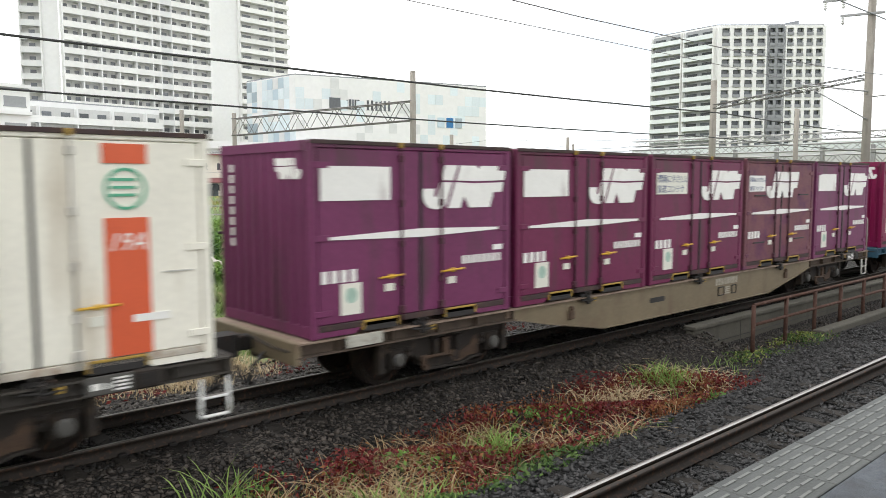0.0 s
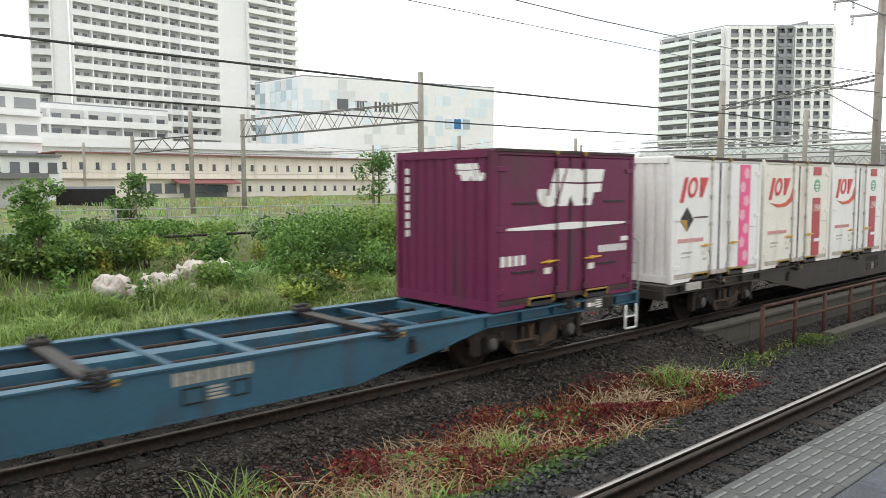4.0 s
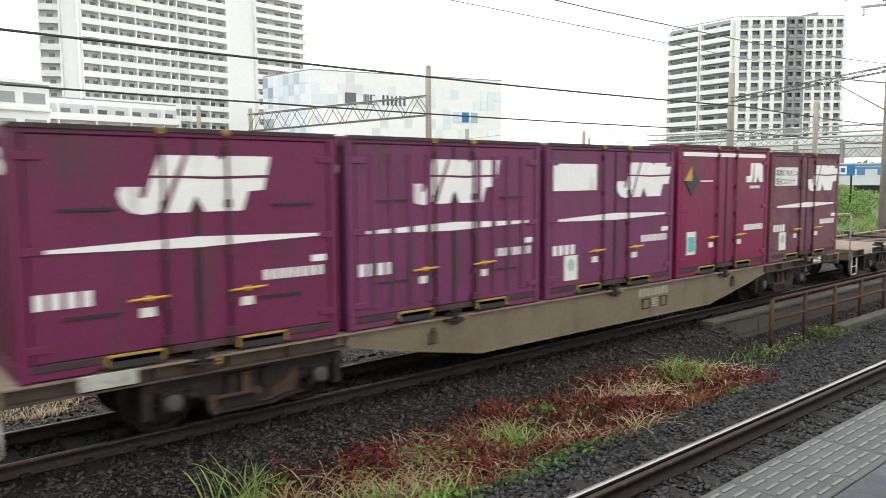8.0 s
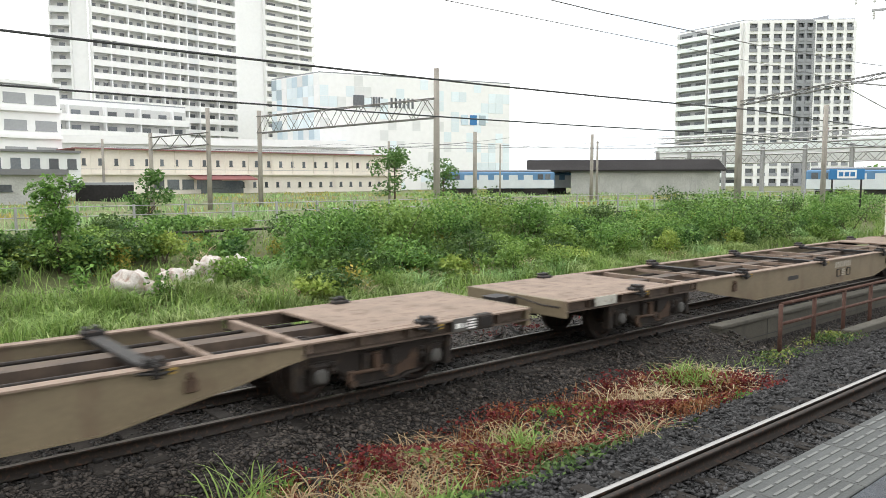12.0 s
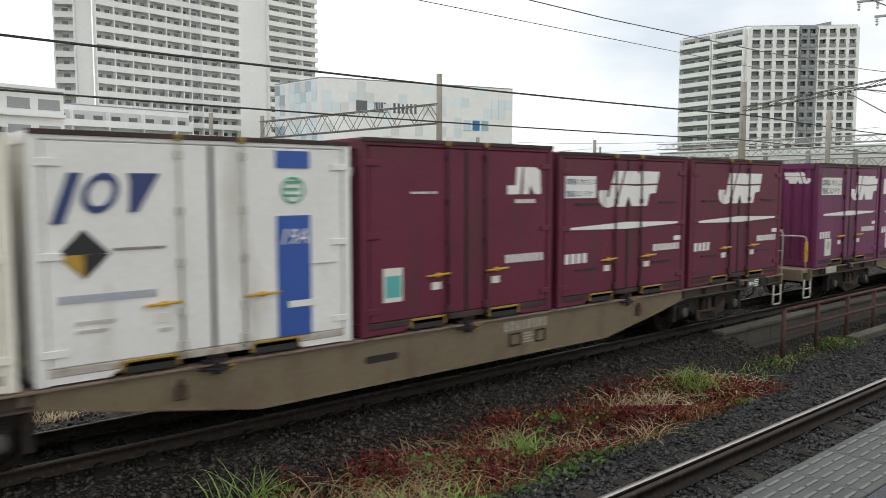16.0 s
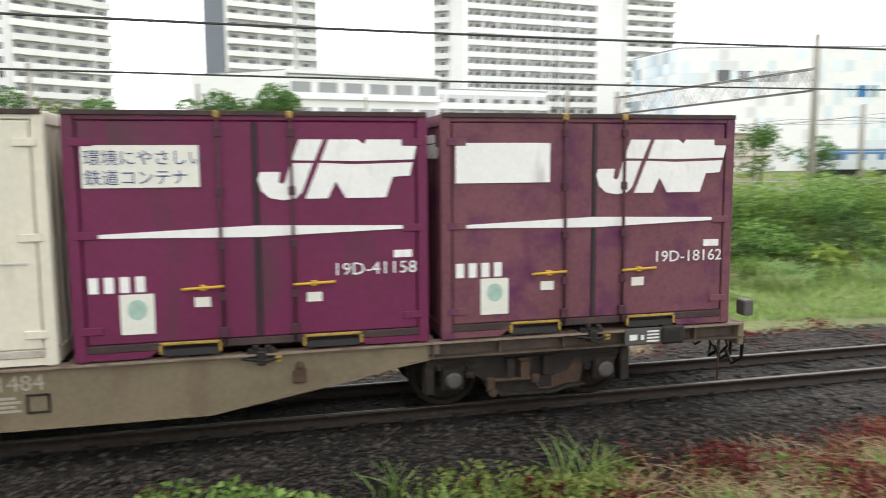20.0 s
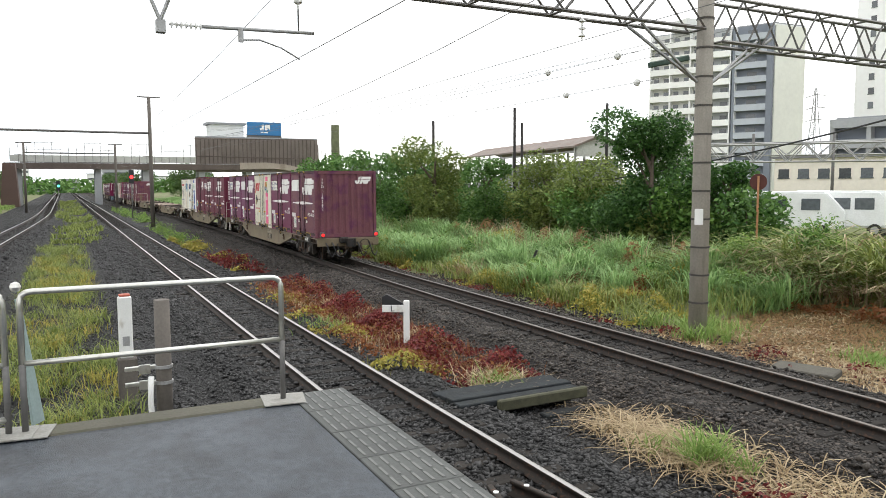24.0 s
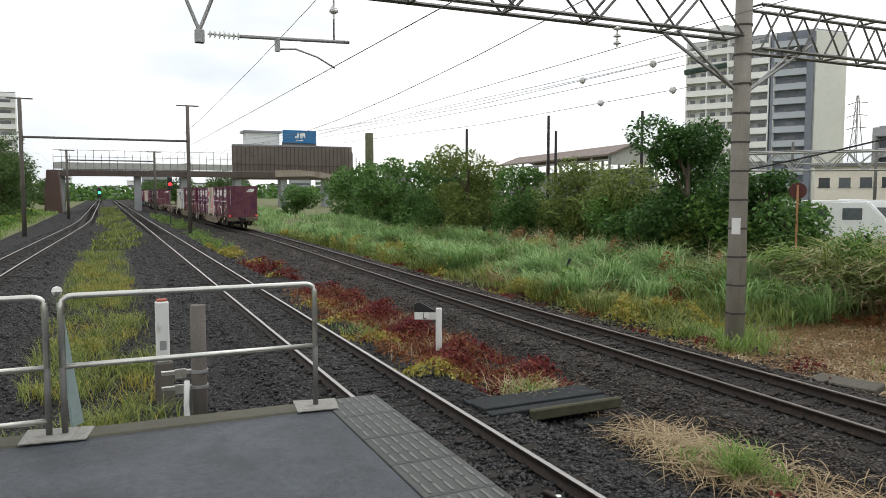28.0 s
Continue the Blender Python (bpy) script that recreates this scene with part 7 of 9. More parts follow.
window_rows(house, ia, ib, 2, 5, 1.0, 2.6, (1.1, 1.2))
part("roof_edge", boxm(-0.4, 10.6, -0.5, 8.3, 5.51, 5.8), B["steelroof"], house, "grey sheet roof", at=face(house, ia, ib)[0])

# parking deck
ka, kb = polar(35.9, 128), polar(17.9, 122)
park = building("parking_deck", "open grey multi-storey parking deck", [ka, kb], 0.2, 12.5, "slate", "parking deck", 20)
m_, w_ = face(park, ka, kb)
for r in range(4):
    part("floor_band", boxm(0, w_, -2.0, -0.001, 1.9 + 3.0 * r, 3.2 + 3.0 * r), B["recess"], park, "pale grey parapet band", at=m_)
for c in range(9):
    part("column", boxm(c * w_ / 8 - 0.3, c * w_ / 8 + 0.3, -1.8, -0.002, 0, 12.2), B["recess"], park, at=m_)

# roofed timber shed, locomotives and footbridge of the station yard
ja, jb = (80.2, 67.8), (93.8, 53.5)
barn = building("engine_shed", "long low shed with a dark roof and grey boarded wall", [ja, jb], 0.9, 4.0, "board", "shed", 7)
m_, w_ = face(barn, ja, jb)
part("shed_roof", prism(bmesh.new(), [(-1.0, 3.3), (3.2, 4.7), (7.4, 3.3), (7.4, 3.5), (3.2, 4.95), (-1.0, 3.5)], "x", -6.0, w_ + 0.6), B["brownroof"], barn, "dark brown pitched roof", at=m_)
for i in range(26):
    part("board_strip", boxm(i * w_ / 26, i * w_ / 26 + 0.12, -0.08, -0.001, -0.3, 2.6), B["board"], barn, at=m_)


def locomotive(x, y, turn, label):
    root = tagged(new("locomotive"), label, "locomotive", "parked locomotives")
    root.matrix_basis = pose(x, y, 0.9, 0, 0, turn)
    part("body", boxm(-7.5, 7.5, -1.35, 1.35, 1.0, 3.2, 0.15), B["loco_blue"], root)
    part("lower_band", boxm(-7.45, 7.45, -1.37, 1.37, 1.02, 2.15, 0.02), B["loco_cream"], root, "pale lower band")
    part("roof", boxm(-7.0, 7.0, -1.1, 1.1, 3.201, 3.5, 0.1), B["grey"], root)
    for xx in (-6.6, -5.6, 5.6, 6.6):
        part("window", boxm(xx - 0.35, xx + 0.35, -1.40, -1.352, 2.2, 2.9), B["glass"], root)
    for xx in (-4, -2, 0, 2, 4):
        part("grille", boxm(xx - 0.6, xx + 0.6, -1.40, -1.352, 2.1, 2.8), B["loco_cream"], root, "pale grille")
    for xx in (-5, 0, 5):
        part("bogie", boxm(xx - 1.6, xx + 1.6, -1.1, 1.1, 0.0, 0.98, 0.05), M["iron"], root)
    return root


locomotive(72.5, 74.0, -47, "parked blue and pale grey electric locomotive")
locomotive(84.5, 74.5, -47, "parked blue and pale grey electric locomotive")
locomotive(92, 33.0, -68, "parked blue and pale grey electric locomotive")
bx_, by_ = polar(-68.3, 60)
board = tagged(new("yard_sign"), "blue and white yard sign on thin legs", "sign")
board.matrix_basis = pose(bx_, by_, 1.0, 0, 0, -66.5)
part("panel", boxm(-1.1, 1.1, -0.05, 0.05, 2.0, 2.75, 0.02), B["sign_blue"], board)
part("white_field", boxm(-0.6, 0.6, -0.06, -0.0501, 2.08, 2.67), B["white"], board, "white writing field")
for i in range(3):
    part("writing_bar", boxm(-0.5 + 0.36 * i, -0.22 + 0.36 * i, -0.066, -0.0601, 2.22, 2.52), B["sign_blue"], board)
for xx in (-0.9, 0.9):
    part("leg", boxm(xx - 0.06, xx + 0.06, -0.05, 0.05, 0, 2.0), M["iron"], board)
na, nb = polar(-56, 141), polar(-78, 112)
for k_, (z, h) in enumerate(((7.8, 1.0), (9.4, 0.9))):
    truss((*na, z), (*nb, z - 0.5), h, 2.0, 3.0, 0.07, "grey steel lattice footbridge over the yard", "galv")
fb = building("footbridge", "pale grey covered footbridge over the yard", [polar(-56, 147), polar(-78, 117)], 7.2, 7.8, "offwhite", "footbridge", 3)
part("side_panel", boxm(0, (Vector((*polar(-56, 147), 0)) - Vector((*polar(-78, 117), 0))).length, -0.1, -0.02, 0.62, 1.8), B["aqua"], fb, "pale translucent side panel", at=face(fb, polar(-56, 147), polar(-78, 117))[0])
truss((*polar(-56, 145), 5.8), (*polar(-78, 115), 5.6), 1.3, 1.2, 2.6, 0.08, "pale steel lattice girder under the footbridge", "galv")
for i in range(9):
    xx, yy = Vector((*na, 0)).lerp(Vector((*nb, 0)), i / 8)[:2]
    tagged(part("footbridge_column", boxm(-0.25, 0.25, -0.25, 0.25, 0, 7.6), M["galv"], None, at=pose(xx, yy, 0.5)), "grey steel footbridge column", "column", "footbridge columns")

# station bridge over the line
BXX = -150.0
bridge = tagged(new("station_bridge"), "grey road bridge with railings over the railway", "bridge", kind="structure")
bridge.matrix_basis = pose(BXX, 0, 0)
BROWN = paint("weathered_brown_steel", (0.105, 0.082, 0.070), 0.8, 0, 0.2, 0.4, (0.06, 0.045, 0.04), 0.3, 3)
BEIGE = paint("stained_beige_girder", (0.34, 0.29, 0.24), 0.8, 0, 0.12, 0.3, (0.2, 0.16, 0.13), 0.25, 3)
part("deck", boxm(-6, 0, -9, 34, 6.2, 7.1, 0.05), B["grey"], bridge, "grey concrete deck")
part("girder", boxm(0.01, 0.25, -9, 34, 5.95, 7.05), BROWN, bridge, "weathered brown steel girder")
part("parapet", boxm(-0.1, 0.0, -8, 23, 7.25, 8.4), B["board"], bridge, "pale parapet panel")
for i in range(24):
    y = -8 + 1.3 * i
    part("fence_post", boxm(-0.04, 0.04, y - 0.04, y + 0.04, 7.1, 10.7 if i % 2 else 9.9), M["dull_steel"], bridge)
for z in (9.4, 10.6):
    part("fence_rail", boxm(-0.03, 0.03, -8, 23, z - 0.03, z + 0.03), M["dull_steel"], bridge)
arch = [(31, 7.4), (36, 7.5), (40, 7.2), (44, 6.3), (49.5, 4.6), (49.5, 3.7), (46, 4.6), (42, 5.7), (38, 6.3), (31, 6.1)]
part("ramp", prism(bmesh.new(), arch, "x", -6, 0.4), BEIGE, bridge, "beige arched ramp girder")
for i in range(34):
    y = 22.9 + 0.8 * i
    zb = float(np.interp(y, [22, 36, 40, 44, 50], [7.1, 7.5, 7.2, 6.3, 4.6]))
    part("ramp_bar", boxm(0.05, 0.22, y - 0.07, y + 0.07, zb, float(np.interp(y, [22, 46, 47.5, 50], [11.9, 12.2, 10.5, 8.3]))), BROWN, bridge, "brown fence bar")
for z0_, z1_ in ((8.6, 8.3), (11.9, 12.2)):
    part("ramp_rail", tubem([(0.13, 23, z0_), (0.13, 46, z1_)], 0.09, 5), BROWN, bridge, "brown fence rail")
for y in (-7, 5.8, 14, 24, 33, 42):
    part("pier", boxm(-4.5, -1, y - 0.6, y + 0.6, -0.5, 6.19), B["recess"], bridge)
hall = building("station_hall", "grey-brown station hall on the bridge", [(BXX - 0.5, 22.8), (BXX - 0.5, 47)], 7.15, 12.2, "brown_hall", "station", 5)
part("stair_tower", boxm(-6, -2, 3.2, 9.7, 5.4, 7.75), B["offwhite"], hall, "pale roof room")
part("tower_roof", boxm(-6.4, -1.6, 2.6, 10.2, 7.76, 8.15), B["grey"], hall)
sign = tagged(new("station_sign"), "blue station sign with white emblem", "sign")
sign.matrix_basis = pose(BXX - 0.9, 36.2, 12.9)
part("panel", boxm(-0.1, 0.1, -3.4, 3.4, 0, 2.6, 0.05), B["sign_blue"], sign)
for shape in ([(-0.9, 1.0), (-0.15, 1.0), (-0.05, 2.1), (-0.5, 2.1), (-0.5, 1.4), (-0.9, 1.4)], [(0.1, 1.0), (0.55, 1.0), (0.75, 1.4), (1.2, 1.0), (1.1, 2.1), (0.1, 2.1)]):
    part("emblem", prism(bmesh.new(), shape, "x", 0.101, 0.12), B["white"], sign, "white emblem block")
part("writing_bar", boxm(0.101, 0.12, -0.7, 0.7, 0.45, 0.7), B["white"], sign)
part("frame", boxm(-0.2, -0.101, -3.5, 3.5, -0.5, 0.3), M["dull_steel"], sign)
stair = tagged(part("outdoor_stair", prism(bmesh.new(), [(-10.2, 0), (-9.7, 7.2), (-7.9, 7.2), (-7.5, 0)], "x", -2, 2), B["stair"], None, at=pose(BXX + 6, 1, -0.4)), "rust-brown covered stair up to the bridge", "stair")
chimney = tagged(part("ivy_pole", tubem([(0, 0, 0), (0, 0, 10.4)], 0.55, 10, 0.5), paint("ivy_cladding", (0.09, 0.10, 0.05), 0.9, 0, 0.4, 2.0, None, 0, 1, 0.8, 6), None, at=pose(-85.3, 28.8, -0.4)), "thick pole overgrown with ivy", "pole")

# shed frame, mast and vehicles behind the trees
frame_shed = tagged(new("open_shed"), "long open steel-framed shed with a rusty pitched roof", "shed")
frame_shed.matrix_basis = pose(-48.5, 38.6, 0, 0, 0, 171.2)
part("roof", prism(bmesh.new(), [(-2.4, 5.9), (0, 6.75), (2.4, 5.9), (2.4, 6.05), (0, 6.95), (-2.4, 6.05)], "x", 0, 26), paint("rusty_sheet_roof", (0.20, 0.165, 0.145), 0.8, 0, 0.2, 0.8, (0.16, 0.08, 0.05), 0.3, 1), frame_shed, "rust-stained sheet roof")
part("gable", prism(bmesh.new(), [(-2.2, 5.2), (2.2, 5.2), (2.2, 5.95), (0, 6.72), (-2.2, 5.95)], "x", 0.3, 0.4), B["board"], frame_shed)
for i in range(9):
    for yy in (-2.1, 2.1):
        part("post", boxm(3.1 * i + 0.3, 3.1 * i + 0.5, yy - 0.08, yy + 0.08, -0.2, 5.95), M["galv"], frame_shed)
for i in range(8):
    part("brace", tubem([(3.1 * i + 0.4, 2.1, 4.4), (3.1 * i + 3.5, 2.1, 5.6)], 0.06, 4), M["galv"], frame_shed)
for z in (4.4, 5.6):
    part("girt", boxm(0.3, 25.6, 2.03, 2.17, z - 0.07, z + 0.07), M["galv"], frame_shed)
part("back_wall", boxm(0.6, 25.4, -2.0, -1.9, -0.2, 5.1), B["recess"], frame_shed)
for i in range(16):
    part("lattice_bar", tubem([(1.55 * i + 0.5, 2.12, 2.6 + 1.3 * (i % 2)), (1.55 * i + 2.0, 2.12, 3.9 - 1.3 * (i % 2))], 0.05, 4), M["galv"], frame_shed)
truss((*polar(47, 64), 4.7), (*polar(30, 60), 4.5), 1.3, 0.8, 2.4, 0.06, "pale steel lattice gantry over the yard", "galv")
truss((*polar(50, 76), 5.6), (*polar(33, 72), 5.4), 1.1, 0.8, 2.6, 0.05, "pale steel lattice gantry over the yard", "galv")
for az_ in (46.5, 41, 36, 31):
    line_pole(*polar(az_, 66), 7.0, 0.13, mat="dull_steel", label="thin grey gantry post in the yard")
va, vb = polar(39.6, 104), polar(28, 98)
works = building("works_building", "low beige works building with a window row", [va, vb], 0.3, 6.1, "ochre", depth=10)
window_rows(works, va, vb, 1, 9, 3.4, 3, (1.3, 1.1))
part("roof_edge", boxm(-0.4, 22.5, -0.5, 10.3, 5.81, 6.1), B["steelroof"], works, "grey sheet roof", at=face(works, va, vb)[0])
for (x, y, top) in ((-50.8, 31.9, 9.0), (-50.5, 32.4, 7.8), (-46.7, 37.7, 9.2), (-53.9, 26.3, 8.0)):
    line_pole(x, y, top, 0.13, mat="iron", label="thin dark yard pole")


def van(x, y, turn, label, length):
    root = tagged(new("parked_van"), label, "van", "parked vans")
    root.matrix_basis = pose(x, y, float(ground_z(x, y)), 0, 0, turn)
    prof = [(-length / 2, 0.45), (length / 2, 0.45), (length / 2, 1.3), (length / 2 - 0.9, 2.35), (-length / 2 + 0.1, 2.4), (-length / 2, 2.2)]
    bm = prism(bmesh.new(), prof, "y", -0.95, 0.95)
    bmesh.ops.bevel(bm, geom=bm.edges[:], offset=0.08, segments=2, affect="EDGES")
    part("body", bm, B["van_white"], root)
    for xx in (-length / 2 + 1.0, -length / 2 + 2.3, length / 2 - 1.6):
        part("window", boxm(xx - 0.45, xx + 0.45, -0.97, -0.951, 1.4, 2.0), B["glass"], root)
    for xx in (-length / 2 + 1.1, length / 2 - 1.1):
        for yy in (-0.9, 0.9):
            wheel = part("wheel", lathe(bmesh.new(), [(0.1, -0.1), (0.33, -0.1), (0.33, 0.1), (0.1, 0.1)], "y", (xx, yy, 0.33), 14), M["seal"], root)
            part("rim", lathe(bmesh.new(), [(0.03, -0.11), (0.2, -0.108), (0.2, 0.108), (0.03, 0.11)], "y", (xx, yy, 0.33), 12), M["galv"], wheel)
    return root


for i, (az, d, L) in enumerate(((42.2, 46, 5.2), (38.6, 45, 5.5), (35.2, 46, 5.0), (31.5, 48, 4.8))):
    x, y = polar(az, d)
    van(x, y, 28 + 4 * i, "white parked van behind the bushes", L)
cx_, cy_ = polar(40.6, 28)
disc = tagged(new("round_sign"), "rusty red round sign back on an orange striped post", "sign")
disc.matrix_basis = pose(cx_, cy_, float(ground_z(cx_, cy_)), 0, 0, 40)
part("post", boxm(-0.035, 0.035, -0.035, 0.035, 0, 3.1), paint("faded_orange_post", (0.42, 0.20, 0.10), 0.7), disc)
part("disc", lathe(bmesh.new(), [(0.02, 0.06), (0.28, 0.06), (0.28, 0.09), (0.02, 0.09)], "y", (0, 0, 2.9), 20), paint("rusty_red_disc", (0.09, 0.028, 0.024), 0.8), disc)
px_, py_ = polar(37.2, 420)
pylon = tagged(new("power_pylon"), "distant grey lattice power pylon", "pylon")
pylon.matrix_basis = pose(px_, py_, 0)
leg = bmesh.new()
for sx in (-1, 1):
    for sy in (-1, 1):
        tube(leg, [(4 * sx, 4 * sy, 0), (1.2 * sx, 1.2 * sy, 34), (0.3 * sx, 0.3 * sy, 50)], 0.25, 4)
for i in range(9):
    z0_, z1_ = 5 * i, 5 * i + 5
    w0, w1 = 4 - 2.8 * min(z0_, 34) / 34, 4 - 2.8 * min(z1_, 34) / 34
    for sx in (-1, 1):
        tube(leg, [(w0 * sx, -w0, z0_), (-w1 * sx, -w1, z1_)], 0.15, 4)
part("lattice", leg, M["galv"], pylon)
for z in (34, 40, 46):
    part("cross_arm", tubem([(-5.5, 0, z), (0, 0, z + 1), (5.5, 0, z)], 0.2, 4), M["galv"], pylon)

za, zb = polar(100, 250), polar(95.1, 246)
far_tower = building("apartment_tower", "distant white apartment block beyond the line", [za, zb], 0, 31, "white", depth=12)
balconies(far_tower, za, zb, 10, 3.0, 4)
for i in range(22):
    az_ = 62 + 1.45 * i
    xa, ya = polar(az_, 420 + 47 * (i % 5))
    wd, ht = 8 + 4 * (i % 3), 5 + 3.1 * ((i * 7) % 4)
    town = tagged(new("distant_building"), "distant pale grey town building", "building", "distant town buildings")
    town.matrix_basis = pose(xa, ya, -0.3, 0, 0, az_)
    part("wall", boxm(-wd / 2, wd / 2, 0, 10, 0, ht), B[("offwhite", "recess", "grey")[i % 3]], town)
    part("roof", boxm(-wd / 2 - 0.3, wd / 2 + 0.3, -0.3, 10.3, ht + 0.004, ht + 0.5), B[("steelroof", "grey", "steelroof")[i % 3]], town)
    for r in range(int(ht / 3.2)):
        part("window_band", boxm(-wd * 0.42, wd * 0.42, -0.05, -0.001, 3.1 * r + 1.2, 3.1 * r + 2.4), B["glass"], town)

# worn paving before the gate
pu, pv = np.meshgrid(np.linspace(-1, 1, 34), np.linspace(-1, 1, 22))
ragged = 1 + 0.12 * np.sin(5 * pu + 2 * pv) * np.cos(4 * pv - pu)
PX, PY = -8.1 + 2.3 * pu * ragged, 18.9 + 1.7 * pv * ragged - 0.25 * pu
PZ = ground_z(PX, PY) + 0.05 - 0.12 * np.maximum(np.abs(pu), np.abs(pv)) ** 6
pidx = np.arange(22 * 34).reshape(22, 34)
pq = np.stack([pidx[:-1, :-1], pidx[:-1, 1:], pidx[1:, 1:], pidx[1:, :-1]], -1).reshape(-1, 4)
tagged(part("yard_pavement", sheet("yard_pavement", np.stack([PX, PY, PZ], -1).reshape(-1, 3), pq, paint("worn_wet_paving", (0.10, 0.10, 0.097), 0.55, 0, 0.2, 1.5, (0.22, 0.18, 0.11), 0.3, 1, 0.3, 30), True), None), "worn grey paving in front of the yard gate", "paving", kind="structure")

# gate and yard fence
gate = tagged(new("yard_gate"), "wide galvanised mesh gate across the yard track", "gate")
gate.matrix_basis = pose(-10.8, 21.6, 0.16, 0, 0, 8)
for x in (0, 1.95, 3.9):
    part("gate_post", tubem([(x, 0, 0), (x, 0, 1.9)], 0.045, 8), M["galv"], gate)
for z in (0.12, 0.75, 1.25, 1.75):
    part("gate_bar", tubem([(0, 0, z), (3.9, 0, z)], 0.025, 6), M["galv"], gate)
mesh_bm = bmesh.new()
for i in range(64):
    box(mesh_bm, 0.06 * i, 0.06 * i + 0.004, -0.004, 0.004, 0.12, 1.75)
tagged(part("wire_mesh", mesh_bm, M["galv"], gate, "fine wire mesh"), kind="stuff")
yard_fence = tagged(new("yard_fence"), "long grey post and wire yard fence on the bank", "fence")
yard_fence.matrix_basis = pose(-6.5, 29.5, 0.95)
for i in range(40):
    part("post", boxm(2 * i - 0.04, 2 * i + 0.04, -0.04, 0.04, 0, 1.15), M["galv"], yard_fence)
for z in (0.35, 0.75, 1.1):
    part("fence_wire", tubem([(0, 0, z), (78, 0, z)], 0.018, 4), M["galv"], yard_fence)
bank_pipe = tagged(part("bank_pipe", tubem([(0, 0, 0), (60, 0, 0.1)], 0.05, 6), M["iron"], None, at=pose(-6, 24.6, 1.25)), "dark pipe along the bank", "pipe")


# ---- plants ----
G = {
    "bush": leafy("bush_leaves", (0.050, 0.120, 0.026), (0.215, 0.375, 0.085)),
    "bush_light": leafy("light_bush_leaves", (0.099, 0.182, 0.037), (0.272, 0.404, 0.099)),
    "ivy": leafy("ivy_leaves", (0.037, 0.083, 0.023), (0.116, 0.182, 0.050)),
    "tree": leafy("tree_leaves", (0.040, 0.105, 0.024), (0.150, 0.270, 0.070)),
    "tree_olive": leafy("olive_tree_leaves", (0.085, 0.130, 0.028), (0.240, 0.290, 0.080)),
    "grass": leafy("grass_blades", (0.132, 0.231, 0.050), (0.329, 0.445, 0.132)),
    "olive": leafy("olive_grass_blades", (0.100, 0.145, 0.030), (0.300, 0.340, 0.095)),
    "reed": leafy("reed_blades", (0.140, 0.270, 0.080), (0.400, 0.560, 0.240)),
    "yellow_green": leafy("yellow_green_leaves", (0.16, 0.24, 0.04), (0.38, 0.46, 0.11)),
    "pale_grass": leafy("pale_grass_blades", (0.17, 0.25, 0.075), (0.41, 0.49, 0.20)),
    "straw": leafy("straw_blades", (0.31, 0.225, 0.125), (0.61, 0.50, 0.325)),
    "hay": leafy("matted_hay", (0.19, 0.125, 0.065), (0.45, 0.345, 0.200)),
    "brown": leafy("brown_dry_leaves", (0.164, 0.089, 0.038), (0.380, 0.240, 0.108)),
    "red": leafy("red_weed_leaves", (0.070, 0.010, 0.012), (0.215, 0.034, 0.030)),
    "rust": leafy("rust_weed_leaves", (0.156, 0.053, 0.023), (0.293, 0.125, 0.047)),
    "yellow": leafy("yellow_weed_leaves", (0.224, 0.224, 0.041), (0.464, 0.378, 0.084)),
    "dark": leafy("dark_tree_leaves", (0.022, 0.066, 0.016), (0.095, 0.195, 0.050)),
    "bark": paint("grey_brown_bark", (0.10, 0.075, 0.055), 0.9, 0, 0.25, 3.0, None, 0, 1, 0.6, 20),
}
RNG = np.random.default_rng(11)


def surface(x, y):
    return np.where((y > -1.5) & (y < 11.3), floor_z(x, y), ground_z(x, y))


def blades(x, y, h, width, lean, bends=False):
    """Bent grass blades rooted at (x, y): arrays of points and triangles."""
    n = len(x)
    z = surface(x, y)
    a = RNG.uniform(0, 2 * np.pi, n)
    dx, dy = np.cos(a), np.sin(a)
    l = lean * RNG.uniform(0.3, 1.3, n) * h
    hh = h * RNG.uniform(0.65, 1.2, n)
    w = width * RNG.uniform(0.6, 1.3, n)
    cuts = ((0, 0.8), (0.3, 1.0), (0.58, 1.0), (0.82, 0.7)) if bends else ((0, 0.8), (0.58, 1.0))
    m = 2 * len(cuts)
    v = np.zeros((n, m + 1, 3))
    twist = RNG.normal(0, 0.35 if bends else 0.0, n) * h
    for i, (s, ww) in enumerate(cuts):
        px, py = x + dx * l * s * s - dy * twist * s * s, y + dy * l * s * s + dx * twist * s * s
        pz = z - 0.02 + hh * (s - (0.45 if bends else 0.35) * lean * s * s)
        v[:, 2 * i] = np.stack([px - dy * w * ww / 2, py + dx * w * ww / 2, pz], -1)
        v[:, 2 * i + 1] = np.stack([px + dy * w * ww / 2, py - dx * w * ww / 2, pz], -1)
    v[:, m] = np.stack([x + dx * l - dy * twist, y + dy * l + dx * twist, np.maximum(z + 0.01, z + hh * (1 - (0.52 if bends else 0.45) * lean))], -1)
    t = np.array([q for i in range(len(cuts) - 1) for q in ((2 * i, 2 * i + 1, 2 * i + 3), (2 * i, 2 * i + 3, 2 * i + 2))] + [(m - 2, m - 1, m)])
    f = (t[None] + (m + 1) * np.arange(n)[:, None, None]).reshape(-1, 3)
    return v.reshape(-1, 3), f


